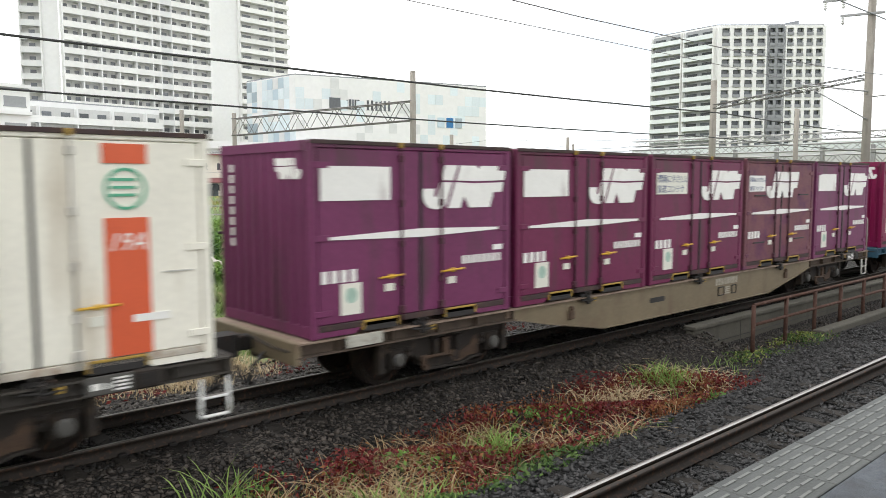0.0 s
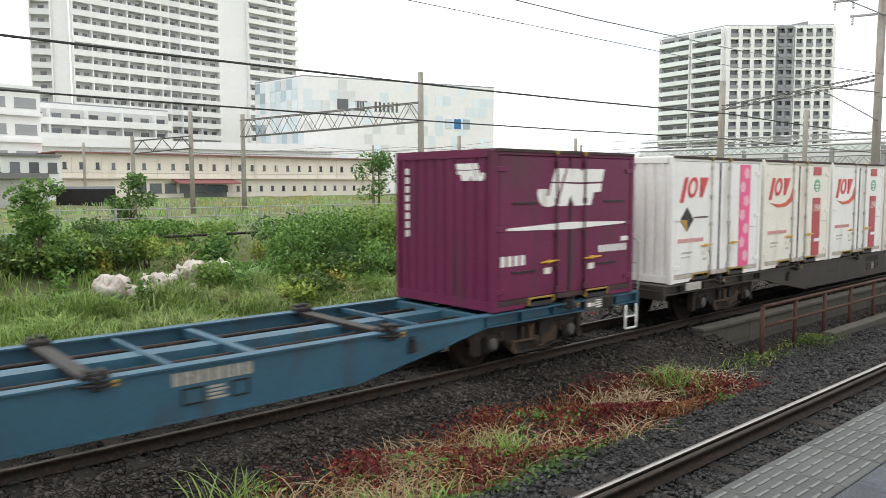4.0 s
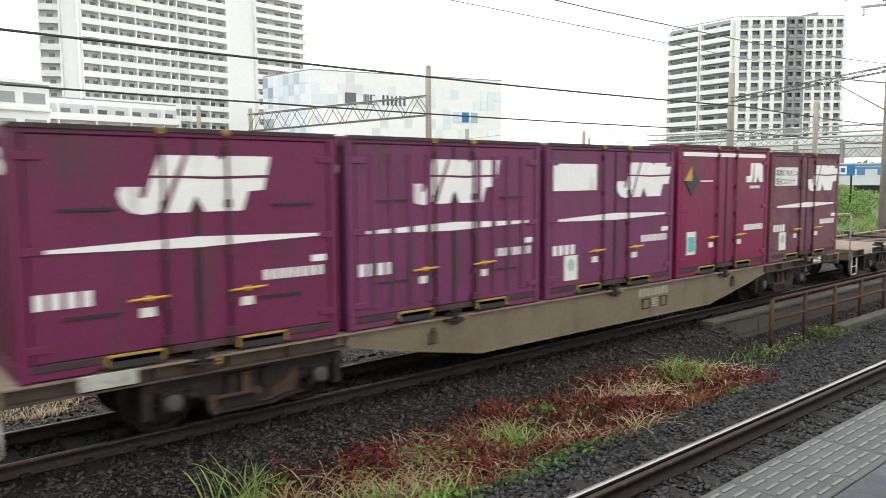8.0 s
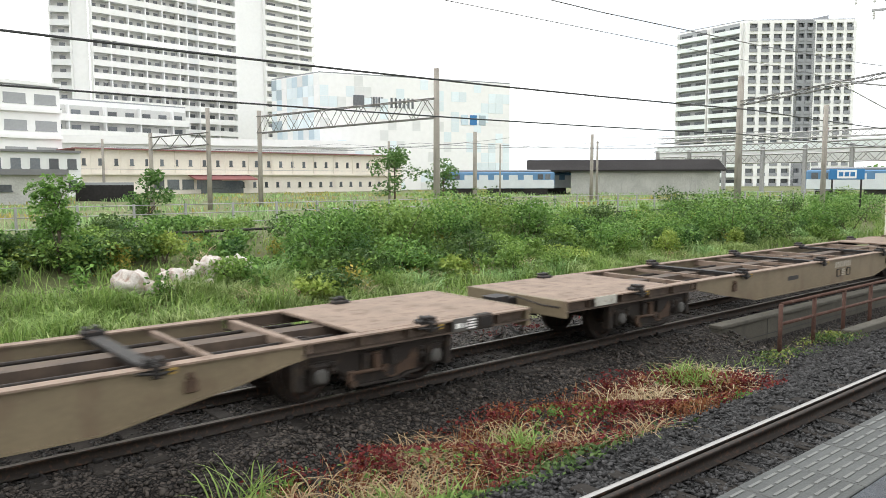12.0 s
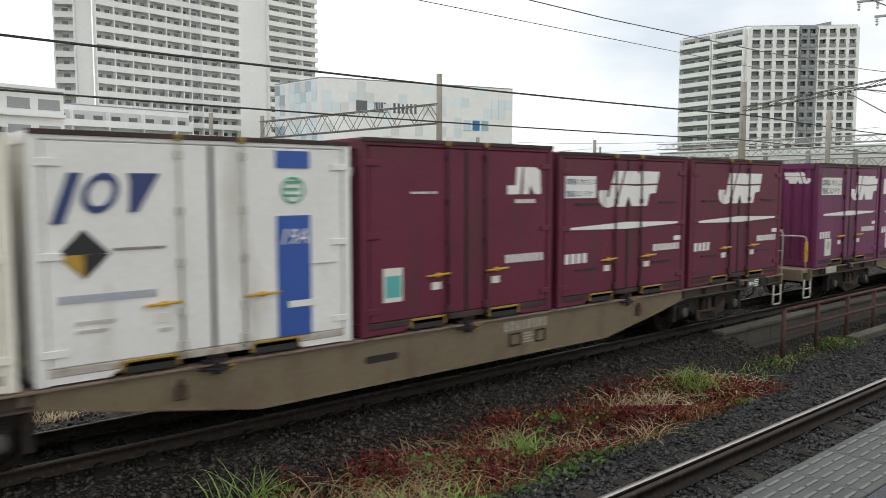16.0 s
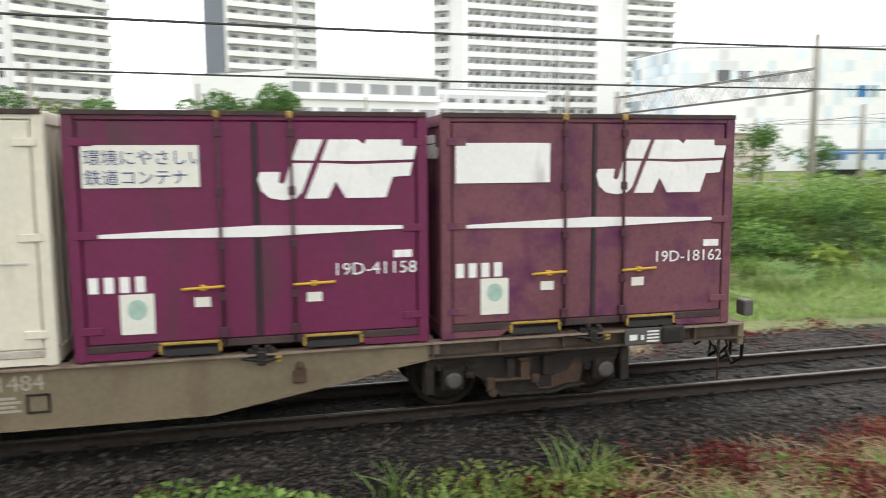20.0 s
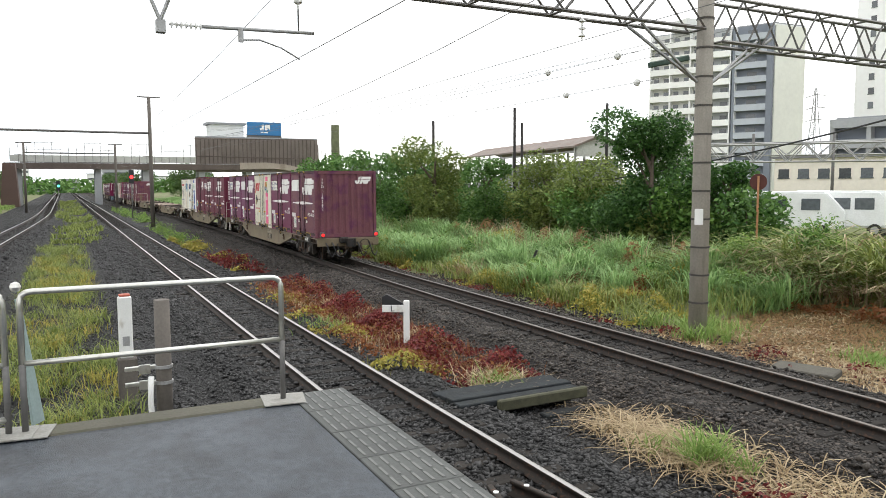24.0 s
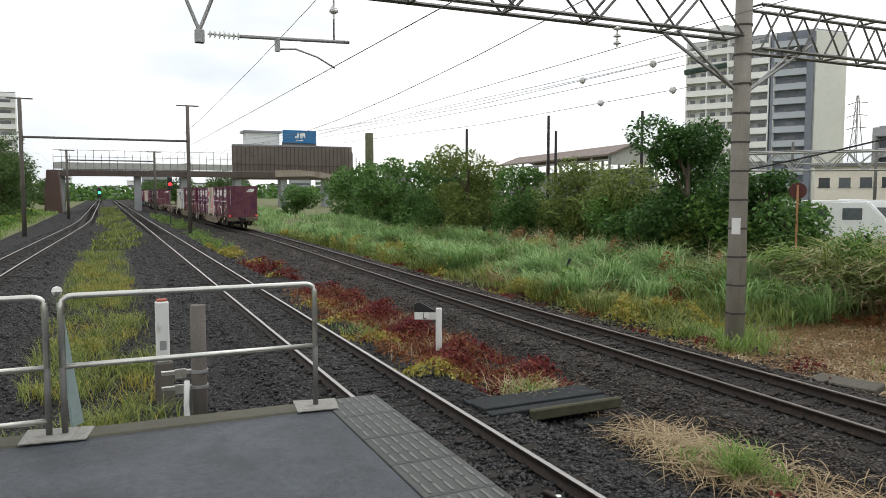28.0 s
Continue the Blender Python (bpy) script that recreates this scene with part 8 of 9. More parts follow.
def leaves(c, size, up=0.4):
    """Loose leaves, each a small folded diamond, centred on the points c."""
    n = len(c)
    nrm = RNG.normal(size=(n, 3))
    nrm[:, 2] = np.abs(nrm[:, 2]) + up
    nrm /= np.linalg.norm(nrm, axis=1)[:, None]
    a = np.cross(nrm, RNG.normal(size=(n, 3)))
    a /= np.linalg.norm(a, axis=1)[:, None] + 1e-9
    b = np.cross(nrm, a)
    s = (size * RNG.uniform(0.55, 1.35, n))[:, None]
    v = np.stack([c - a * s * 0.5, c + b * s * 0.27 + nrm * s * 0.06, c + a * s * 0.5, c - b * s * 0.27 + nrm * s * 0.06], 1)
    f = (np.array((0, 1, 2, 3))[None] + 4 * np.arange(n)[:, None])
    return v.reshape(-1, 3), f


def blob_points(blobs, n):
    """Points in the outer part of a group of lumps (x, y, z, rx, ry, rz)."""
    blobs = np.array(blobs, float)
    wgt = (blobs[:, 3] * blobs[:, 4] * blobs[:, 5]) ** 0.67
    k = RNG.choice(len(blobs), n, p=wgt / wgt.sum())
    d = RNG.normal(size=(n, 3))
    d /= np.linalg.norm(d, axis=1)[:, None]
    r = RNG.uniform(0.35, 1.0, n) ** 0.5 * (1 + 0.16 * np.sin(7 * d[:, 0] + 3 * k) * np.sin(6 * d[:, 2] + 5 * d[:, 1]))
    return blobs[k, :3] + d * r[:, None] * blobs[k, 3:]


def meadow(name, label, x, y, h, width, lean, mat, category="grass"):
    v, f = blades(x, y, h, width, lean, name in ("dry_grass", "tall_reeds", "withered_reeds", "grass_tuft"))
    return tagged(part(name, sheet(name, v, f, G[mat]), None), label, category, kind="stuff")


def scatter(n, x0, x1, y0, y1, clump=0.0, size=0.5):
    """Random roots in a rectangle; clump gathers them round a few hundred centres."""
    x, y = RNG.uniform(x0, x1, n), RNG.uniform(y0, y1, n)
    if clump:
        m = max(1, int(n / clump))
        cx, cy = RNG.uniform(x0, x1, m), RNG.uniform(y0, y1, m)
        k = RNG.integers(0, m, n)
        r = np.abs(RNG.normal(0, size, n))
        a = RNG.uniform(0, 2 * np.pi, n)
        x, y = np.clip(cx[k] + r * np.cos(a), x0 - 0.3, x1 + 0.3), np.clip(cy[k] + r * np.sin(a), y0 - 0.15, y1 + 0.15)
    return x, y


def weeds(name, label, n, x0, x1, y0, y1, height, size, mat, stem_mat=None, clump=60):
    """Low broad-leaved weeds: leaves scattered through shallow heaps, on thin stems."""
    x, y = scatter(n, x0, x1, y0, y1, clump, 0.28)
    z = surface(x, y) + RNG.uniform(0.02, 1.0, n) ** 0.8 * height * (0.55 + 0.45 * np.sin(x * 2.3 + y * 3.1))
    v, f = leaves(np.stack([x, y, z], -1), size)
    root = tagged(part(name, sheet(name, v, f, G[mat]), None), label, "weeds", kind="stuff")
    m = n // 14
    v, f = blades(x[:m], y[:m], height * 1.05, 0.008, 0.5)
    tagged(part("stems", sheet("stems", v, f, G[stem_mat or mat]), None, root), kind="stuff")
    return root


def bush(x, y, r, h, mat="bush", n=1300, size=0.13, label="leafy green bush on the bank"):
    z = float(ground_z(x, y))
    blobs = []
    for i in range(6):
        a = RNG.uniform(0, 2 * np.pi)
        q = RNG.uniform(0.0, 0.6) * r
        hz = h * RNG.uniform(0.25, 0.75)
        blobs.append((q * np.cos(a), q * np.sin(a), hz, r * RNG.uniform(0.4, 0.7), r * RNG.uniform(0.4, 0.7), h * RNG.uniform(0.22, 0.36)))
    v, f = leaves(blob_points(blobs, n), size)
    v[:, 2] = np.maximum(v[:, 2], 0.0)
    root = tagged(new("bush"), label, "bush", "bushes")
    root.matrix_basis = pose(x, y, z)
    part("foliage", sheet("foliage", v, f, G[mat]), None, root)
    bm = bmesh.new()
    for i in range(4):
        b = blobs[i]
        tube(bm, [(0.05 * i, 0, -0.05), (b[0] * 0.5, b[1] * 0.5, b[2] * 0.5), (b[0], b[1], b[2])], 0.03, 5, 0.01)
    part("stem", bm, G["bark"], root)
    return root


def tree(x, y, h, r, mat="tree", n=5200, size=0.26, trunk=0.16, low=0.35, label="broad leafy tree", z=None):
    z = float(ground_z(x, y)) if z is None else z
    root = tagged(new("tree"), label, "tree", "trees")
    root.matrix_basis = pose(x, y, z)
    blobs = []
    for i in range(20):
        a, s = RNG.uniform(0, 2 * np.pi), RNG.uniform(low, 0.93)
        q = r * RNG.uniform(0.2, 0.8) * math.sqrt(max(0.06, 1 - ((s - 0.55) / 0.5) ** 2))
        k = r * RNG.uniform(0.28, 0.46)
        blobs.append((q * np.cos(a), q * np.sin(a), h * s, k, k, k * 0.75))
    v, f = leaves(blob_points(blobs, n), size)
    part("crown", sheet("crown", v, f, G[mat]), None, root)
    bm = bmesh.new()
    tube(bm, [(0, 0, -0.1), (0.05, 0.03, h * 0.3), (0.0, 0.08, h * 0.75)], trunk, 8, trunk * 0.35)
    for b in blobs[:9]:
        s = max(0.2, b[2] / h - 0.25)
        tube(bm, [(0, 0, h * s), (b[0] * 0.5, b[1] * 0.5, (h * s + b[2]) / 2 + 0.1), (b[0], b[1], b[2])], trunk * 0.4, 5, trunk * 0.1)
    part("trunk", bm, G["bark"], root, "grey-brown trunk and limbs")
    return root


def swell_bank(x, y):
    return 0.9 + 0.35 * np.sin(1.9 * x + 0.7 * y) * np.sin(0.8 * x - 1.9 * y)


# strip between the platform track and the goods track
weeds("red_weeds", "dark red creeping weeds between the tracks", 12000, 3.2, 11.6, 5.6, 7.3, 0.26, 0.065, "red", "rust", 90)
weeds("green_weeds", "low green leafy weeds along the ballast", 2200, 2.0, 8.5, 5.3, 5.75, 0.15, 0.075, "ivy")
weeds("green_weeds", "low green and yellow weeds by the pipe fence", 900, 13.2, 17.5, 6.4, 6.85, 0.16, 0.06, "ivy", "hay", 90)
weeds("olive_weeds", "olive-green weeds by the pipe fence", 600, 13.2, 17.0, 6.4, 6.9, 0.2, 0.06, "olive", "hay", 90)
weeds("rust_weeds", "rust-brown weeds between the tracks", 6000, 3.0, 11.8, 5.6, 7.4, 0.24, 0.06, "rust", "hay", 130)
weeds("green_weeds", "small green weeds among the red ones", 1500, 3.0, 11.8, 5.6, 7.2, 0.22, 0.07, "bush", None, 90)
weeds("green_weeds", "green leafy weeds among the stones", 2000, -4.6, 2.6, 5.4, 6.3, 0.24, 0.08, "bush", None, 170)
weeds("red_weeds", "dark red weeds among the stones", 6500, -5.4, 3.2, 5.6, 7.0, 0.22, 0.075, "red", "rust", 110)
weeds("rust_weeds", "rust-brown weeds round the marker post", 7000, -25, -10.3, 5.6, 7.2, 0.36, 0.08, "rust", "hay", 140)
weeds("red_weeds", "dark red weeds round the marker post", 18000, -25, -10.3, 5.7, 7.2, 0.40, 0.085, "red", "rust", 170)
weeds("rust_weeds", "rust-brown weeds beside the platform track", 5200, -23, -12, 4.95, 6.1, 0.30, 0.08, "rust", "straw", 110)
weeds("yellow_weeds", "yellow-green weeds beside the platform track", 3000, -22, -11.5, 4.8, 5.9, 0.28, 0.08, "yellow", None, 120)
weeds("red_weeds", "red weed patch further along the line", 2500, -36, -29, 5.7, 7.3, 0.4, 0.11, "red", "rust", 150)
weeds("yellow_weeds", "yellow-green weeds further along the line", 2500, -46, -30, 5.4, 7.0, 0.35, 0.12, "yellow", None, 120)
weeds("green_weeds", "green weeds further along the line", 6000, -110, -44, 5.6, 7.6, 0.7, 0.13, "bush_light", None, 120)
for n, x0, x1, y0, y1, h, lean, mat, lab in (
        (420, 4.4, 7.4, 5.8, 6.9, 0.45, 1.5, "hay", "flattened dry straw between the tracks"),
        (520, 9.2, 12.0, 6.1, 7.1, 0.45, 1.5, "straw", "flattened dry straw by the culvert"),
        (420, 2.6, 11.0, 5.5, 7.0, 0.42, 1.2, "hay", "dry grass stalks among the weeds"),
        (620, -8.2, -6.5, 6.6, 7.2, 0.42, 1.5, "straw", "pale flattened dry grass heap between the tracks"),
        (700, -8.8, -4.6, 6.3, 7.5, 0.4, 1.6, "hay", "flattened dry grass"),
        (420, -6.6, -4.2, 6.6, 7.4, 0.4, 1.5, "straw", "pale flattened straw beside the goods track"),
        (420, -10.8, -9.9, 5.8, 6.6, 0.5, 0.8, "straw", "dry grass tuft by the trough cover"),
        (900, -22, -11, 5.2, 7.0, 0.3, 0.9, "hay", "dry stalks among the red weeds")):
    x, y = scatter(n, x0, x1, y0, y1, 40, 0.3)
    meadow("dry_grass", lab, x, y, h, 0.014, lean, mat)
for cx, cy, n, h, r in ((3.15, 6.85, 40, 0.75, 0.13), (2.2, 6.6, 50, 0.4, 0.12), (6.45, 6.2, 110, 0.45, 0.15), (10.75, 6.55, 160, 0.55, 0.2), (4.2, 5.9, 60, 0.4, 0.15), (4.6, 5.6, 60, 0.35, 0.2), (-6.45, 6.75, 190, 0.55, 0.16), (-7.0, 6.5, 60, 0.3, 0.12), (-6.0, 6.9, 50, 0.35, 0.1), (-10.3, 6.15, 120, 0.5, 0.18), (0.9, 5.9, 90, 0.55, 0.2), (-0.4, 5.7, 110, 0.5, 0.25), (-2.0, 5.8, 90, 0.45, 0.25), (1.5, 6.3, 70, 0.5, 0.15), (-3.2, 5.6, 60, 0.5, 0.2), (1.2, 7.2, 26, 0.5, 0.06), (12.6, 6.6, 30, 0.25, 0.25), (-16, 5.2, 90, 0.35, 0.4)):
    x, y = cx + RNG.normal(0, r, n), cy + RNG.normal(0, r, n)
    meadow("grass_tuft", "tuft of long green grass between the tracks", x, y, h, 0.016, 0.55, "grass")

weeds("green_weeds", "bright green leafy weeds beside the goods track", 3400, -1.6, 0.5, 6.35, 6.95, 0.5, 0.085, "bush_light", "grass", 300)
weeds("olive_weeds", "yellow-green leafy weeds beside the goods track", 1700, 1.6, 3.6, 6.4, 7.0, 0.36, 0.075, "olive", "grass", 170)
weeds("green_weeds", "bright green creeping leaves at the ballast edge", 1300, 2.4, 5.4, 5.35, 5.9, 0.18, 0.065, "bush_light", "grass", 110)
weeds("rust_weeds", "rust-brown weeds at the ballast edge", 1200, -3.8, -1.0, 6.3, 7.1, 0.34, 0.07, "rust", "hay", 160)
weeds("red_weeds", "dark red leafy weeds at the ballast edge", 3200, -4.2, -0.8, 6.4, 7.2, 0.34, 0.07, "red", "rust", 160)

# strip beyond the platform end
x, y = scatter(9000, -46, -7.2, -1.2, 0.75, 50, 0.35)
meadow("grass_strip", "yellow-green grass strip between the platform tracks", x, y, 0.42, 0.014, 0.85, "olive")
x, y = scatter(3500, -40, -7.2, -1.1, 0.7, 60, 0.3)
meadow("grass_strip", "yellowing grass in the strip between the tracks", x, y, 0.36, 0.014, 0.8, "yellow")
x, y = scatter(6000, -190, -46, -0.6, 2.2, 60, 0.6)
meadow("grass_strip", "distant grass strip between the tracks", x, y, 0.45, 0.05, 0.7, "olive")
x, y = scatter(9000, -160, -22, -16, -7.2, 60, 0.9)
meadow("verge_grass", "green grass verge beside the far platform track", x, y, 0.7, 0.05, 0.6, "grass")

for i in range(24):
    bush(-34 - 4.0 * i + RNG.uniform(-1, 1), -8.6 - 0.05 * i + RNG.uniform(-0.7, 0.7), RNG.uniform(0.8, 1.4), RNG.uniform(0.7, 1.3), ("bush_light", "bush", "yellow_green")[i % 3], 700, 0.2, "low green bush beside the far platform track")
for i in range(9):
    tree(-196 - 14 * i, (-14 if i % 2 else 13) - RNG.uniform(0, 5) * (1 if i % 2 else -1), RNG.uniform(5, 8), 5.0, "ivy", 1800, 0.6, 0.25, 0.08, "distant tree along the line beyond the bridge")

# beyond the goods track: grass foot of the bank
x, y = scatter(38000, -6, 34, 13.5, 18.6)
meadow("bank_grass", "short green grass at the foot of the bank", x, y, 0.20, 0.022, 0.7, "grass")
x, y = scatter(9000, -9, 6.5, 11.7, 13.5, 60, 0.35)
meadow("dry_verge", "dry straw verge beside the goods track", x, y, 0.22, 0.018, 1.0, "straw")
weeds("red_weeds", "low red weeds along the goods track", 5500, -34, 20, 11.35, 12.7, 0.20, 0.08, "red", "rust", 90)
x, y = scatter(16000, -3, 60, 17.0, 24.5, 60, 0.5)
meadow("tall_grass", "tall green grass on the bank", x, y, 0.75, 0.022, 0.8, "grass")
x, y = scatter(9000, 2, 80, 24.0, 34.0, 50, 0.6)
meadow("tall_grass", "tall grass along the yard fence", x, y, 0.75, 0.03, 0.7, "reed")
x, y = scatter(15000, -60, 110, 30.0, 95.0, 40, 1.5)
meadow("yard_grass", "rough grass in the railway yard", x, y, 0.6, 0.06, 0.7, "reed")
x, y = scatter(6000, -20, 110, 34.0, 110.0, 40, 2.0)
meadow("yard_grass", "yellowing grass in the railway yard", x, y, 0.5, 0.06, 0.8, "yellow")

# reeds and tall grass on the other side of the pole
def swell(x, y):
    """Slow rise and fall of the growth over the field."""
    return 0.8 + 0.38 * np.sin(0.9 * x + 1.3 * y) * np.sin(0.55 * x - 0.8 * y + 2.0) + 0.15 * np.sin(2.1 * x) * np.sin(1.7 * y)


x, y = scatter(28000, -62, -13.4, 12.4, 20.5, 45, 0.5)
meadow("tall_grass", "lush green grass between the reeds", x, y, 0.95 * swell(x, y), 0.026, 0.9, "olive")
x, y = scatter(23000, -62, -13.4, 12.9, 19.5, 220, 0.5)
meadow("reeds", "tall pale green reed clumps beside the goods track", x, y, 1.75 * swell(x + 7, y), 0.034, 0.95, "reed")
x, y = scatter(5000, -60, -14, 12.6, 20.0, 260, 0.35)
meadow("tall_grass", "yellowing grass clumps among the reeds", x, y, 0.85 * swell(y, x), 0.024, 1.0, "yellow")
weeds("yellow_weeds", "yellowing shrubby weeds among the reeds", 5000, -46, -27, 12.2, 15.5, 0.95, 0.12, "yellow", "brown", 160)
weeds("green_weeds", "broad-leaved green weeds among the reeds", 9000, -50, -14, 12.4, 19.5, 1.0, 0.13, "bush_light", "grass", 300)
weeds("green_weeds", "dark broad-leaved weeds among the reeds", 6000, -50, -14, 13.0, 19.5, 0.9, 0.13, "bush", "grass", 320)
weeds("yellow_weeds", "yellow-green shrubby weeds along the reeds", 4600, -27, -14, 11.9, 14.2, 0.55, 0.10, "yellow", None, 160)
weeds("rust_weeds", "brown withered weeds behind the reeds", 6000, -40, -16, 17.0, 20.5, 1.2, 0.13, "brown", "straw", 300)
x, y = scatter(1500, -44, -14, 12.6, 20.0, 60, 0.5)
meadow("dry_grass", "dry straw stalks among the reeds", x, y, 1.2 * swell(y, 2 * x), 0.024, 0.9, "hay")
weeds("rust_weeds", "rust-brown weeds among the reeds", 4200, -30, -14, 11.9, 17.0, 0.6, 0.10, "rust", "straw", 260)
x, y = scatter(8000, -170, -60, 12.6, 24.0, 80, 1.0)
meadow("reeds", "distant green reeds beside the line", x, y, 1.0, 0.06, 0.7, "reed")
x, y = scatter(260, -42, -14, 17.0, 19.5, 10, 0.25)
meadow("plumes", "pale feathery reed plumes", x, y, 1.7, 0.022, 0.5, "straw")
tagged(part("tape_post", boxm(-0.035, 0.035, -0.035, 0.035, 0, 1.25), M["black_mark"], None, at=pose(-22.6, 14.6, -0.45, 0, 25, 30)), "leaning black and yellow banded stake in the reeds", "stake")
for i in range(26):
    bx0 = -47 + 1.3 * i + RNG.uniform(-0.5, 0.5)
    bush(bx0, RNG.uniform(14.0, 19.8), RNG.uniform(0.6, 1.0), RNG.uniform(0.6, 1.05), ("bush_light", "tree_olive", "bush", "yellow", "bush_light")[i % 5], 700, 0.12, "low leafy bush among the reeds")
x, y = scatter(26000, -13.0, -1.0, 11.6, 17.2, 40, 0.7)
meadow("dry_ground_grass", "flattened dry grass on the yard track", x, y, 0.2, 0.024, 1.7, "brown")
x, y = scatter(6000, -13.0, -1.0, 11.4, 16.8, 160, 0.7)
meadow("dry_ground_grass", "pale flattened straw on the yard track", x, y, 0.24, 0.024, 1.7, "straw")
x, y = scatter(3000, -9.5, -4.0, 13.2, 16.0, 250, 0.5)
meadow("tall_grass", "green grass patches on the yard track", x, y, 0.28, 0.02, 0.7, "grass")
x, y = scatter(2800, -17.4, -10.4, 18.4, 21.0, 70, 0.5)
meadow("tall_reeds", "tall arching green reeds by the gate", x, y, 2.5 * swell(1.7 * x, 2 * y), 0.05, 1.1, "olive")
x, y = scatter(900, -17.0, -10.4, 18.2, 21.0, 40, 0.5)
meadow("tall_reeds", "tall pale green reeds by the gate", x, y, 2.1 * swell(y, 2 * x), 0.045, 1.2, "reed")
x, y = scatter(1700, -15.4, -9.8, 18.0, 20.4, 25, 0.6)
meadow("withered_reeds", "brown withered reeds by the gate", x, y, 1.5 * swell(2 * x, 3 * y), 0.04, 1.25, "hay")
x, y = scatter(700, -16.8, -10.2, 18.0, 20.6, 30, 0.5)
meadow("withered_reeds", "tall withered straw-coloured reeds by the gate", x, y, 2.3 * swell(3 * x, y), 0.05, 1.15, "straw")
weeds("rust_weeds", "dark red-brown weeds before the gate reeds", 1800, -14.5, -10.5, 16.6, 17.6, 0.35, 0.1, "rust", "brown", 120)
for x, y, r, h, mt in ((-16.4, 18.6, 0.9, 1.5, "bush_light"), (-15.0, 19.6, 1.0, 1.9, "bush"), (-13.6, 19.4, 0.9, 1.8, "bush_light"), (-12.2, 19.9, 1.0, 1.7, "tree_olive"), (-11.0, 20.3, 0.9, 1.5, "bush_light")):
    bush(x, y, r, h, mt, 1500, 0.13, "leafy bush among the gate reeds")
weeds("green_weeds", "leafy weeds left of the gate reeds", 2200, -17.4, -14.6, 17.0, 18.6, 1.0, 0.13, "bush_light", "grass", 160)
x, y = scatter(700, -14.2, -11.4, 12.0, 13.6, 60, 0.3)
meadow("grass_tuft", "green grass round the pole foot", x, y, 0.5, 0.018, 0.6, "grass")

# bushes on the bank
x, y = scatter(7000, 10, 48, 17.4, 25.0, 110, 0.5)
meadow("tall_grass", "pale arching reed clumps on the bank", x, y, 1.1 * swell_bank(x, y), 0.028, 1.05, "reed")
x, y = scatter(2600, 8, 48, 17.6, 24.0, 90, 0.4)
meadow("dry_grass", "dry straw tufts on the bank", x, y, 0.8, 0.022, 1.0, "straw")
weeds("yellow_weeds", "yellow-green leafy weeds on the bank", 6000, 2, 48, 18.0, 25.0, 0.9, 0.13, "yellow", "grass", 260)
weeds("broad_weeds", "large dark-leaved weeds on the bank", 2600, 11, 46, 18.0, 24.0, 1.0, 0.26, "ivy", "grass", 200)
weeds("bank_weeds", "dense broad-leaved green weeds over the bank", 24000, 11.0, 46.0, 18.2, 25.5, 1.0, 0.15, "bush_light", "grass", 200)
weeds("bank_weeds", "dense dark green weeds over the bank", 16000, -6.0, 46.0, 19.0, 25.5, 0.85, 0.15, "bush", "grass", 200)
x, y = scatter(8000, -2.0, 14.0, 17.6, 20.6, 60, 0.4)
meadow("tall_grass", "long arching grass in front of the dumped bags", x, y, 0.8 * swell_bank(x, y), 0.026, 1.0, "grass")
for i in range(54):
    bx0 = -4.5 + 1.25 * i + RNG.uniform(-0.5, 0.5)
    by0 = RNG.uniform(19.0, 25.0)
    if 5.5 < bx0 < 12.5 and by0 < 25.5:
        by0 = RNG.uniform(25.8, 27.2) if bx0 > 7 else 24.5
    low = bx0 < 12
    bush(bx0, by0, RNG.uniform(0.9, 1.6) * (0.8 if low else 1.15), RNG.uniform(0.9, 1.5) * (0.75 if low else 1.35), ("bush", "bush_light", "ivy", "bush")[i % 4], 1300 if bx0 < 40 else 700, 0.13)
for x, y, r, h, mt in ((12.6, 21.4, 1.7, 2.0, "bush"), (14.2, 22.4, 1.8, 2.2, "bush"), (16.3, 21.8, 1.9, 2.3, "bush_light"), (18.6, 22.2, 1.9, 2.4, "bush"), (21.0, 22.6, 2.0, 2.3, "bush_light"), (23.2, 22.0, 1.7, 2.0, "bush"), (13.4, 20.2, 1.2, 1.2, "ivy"), (20.0, 20.6, 1.3, 1.2, "bush_light"), (26.5, 21.0, 1.6, 1.5, "bush"), (30, 20.5, 1.6, 1.4, "bush_light"), (34.5, 19.0, 2.2, 2.9, "bush"), (37.5, 19.5, 2.2, 2.7, "ivy"), (43, 18.5, 2.0, 2.2, "bush"), (47, 18.5, 2.4, 2.8, "bush"), (3.6, 23.4, 1.0, 1.1, "ivy"), (1.2, 22.6, 1.3, 1.2, "bush"), (-1.0, 22.2, 1.4, 1.5, "dark"), (-3.0, 22.0, 1.5, 1.8, "ivy"), (-4.6, 21.2, 1.3, 1.7, "dark"), (-5.8, 21.6, 0.9, 2.0, "tree_olive"), (-6.3, 21.3, 0.7, 1.7, "brown"), (-5.4, 20.8, 0.7, 1.3, "brown"), (-3.6, 20.6, 1.0, 1.0, "ivy")):
    bush(x, y, r, h, mt, 2200, 0.14)
for i in range(46):
    bx0 = 9.0 + 0.8 * i + RNG.uniform(-0.6, 0.6)
    by0 = RNG.uniform(17.8, 21.5)
    bush(bx0, by0, RNG.uniform(0.5, 1.1), RNG.uniform(0.6, 1.5), ("bush_light", "bush", "yellow_green", "ivy", "bush_light", "reed", "dark")[i % 7], 1100, RNG.uniform(0.09, 0.17), "leafy shrub on the foot of the bank")
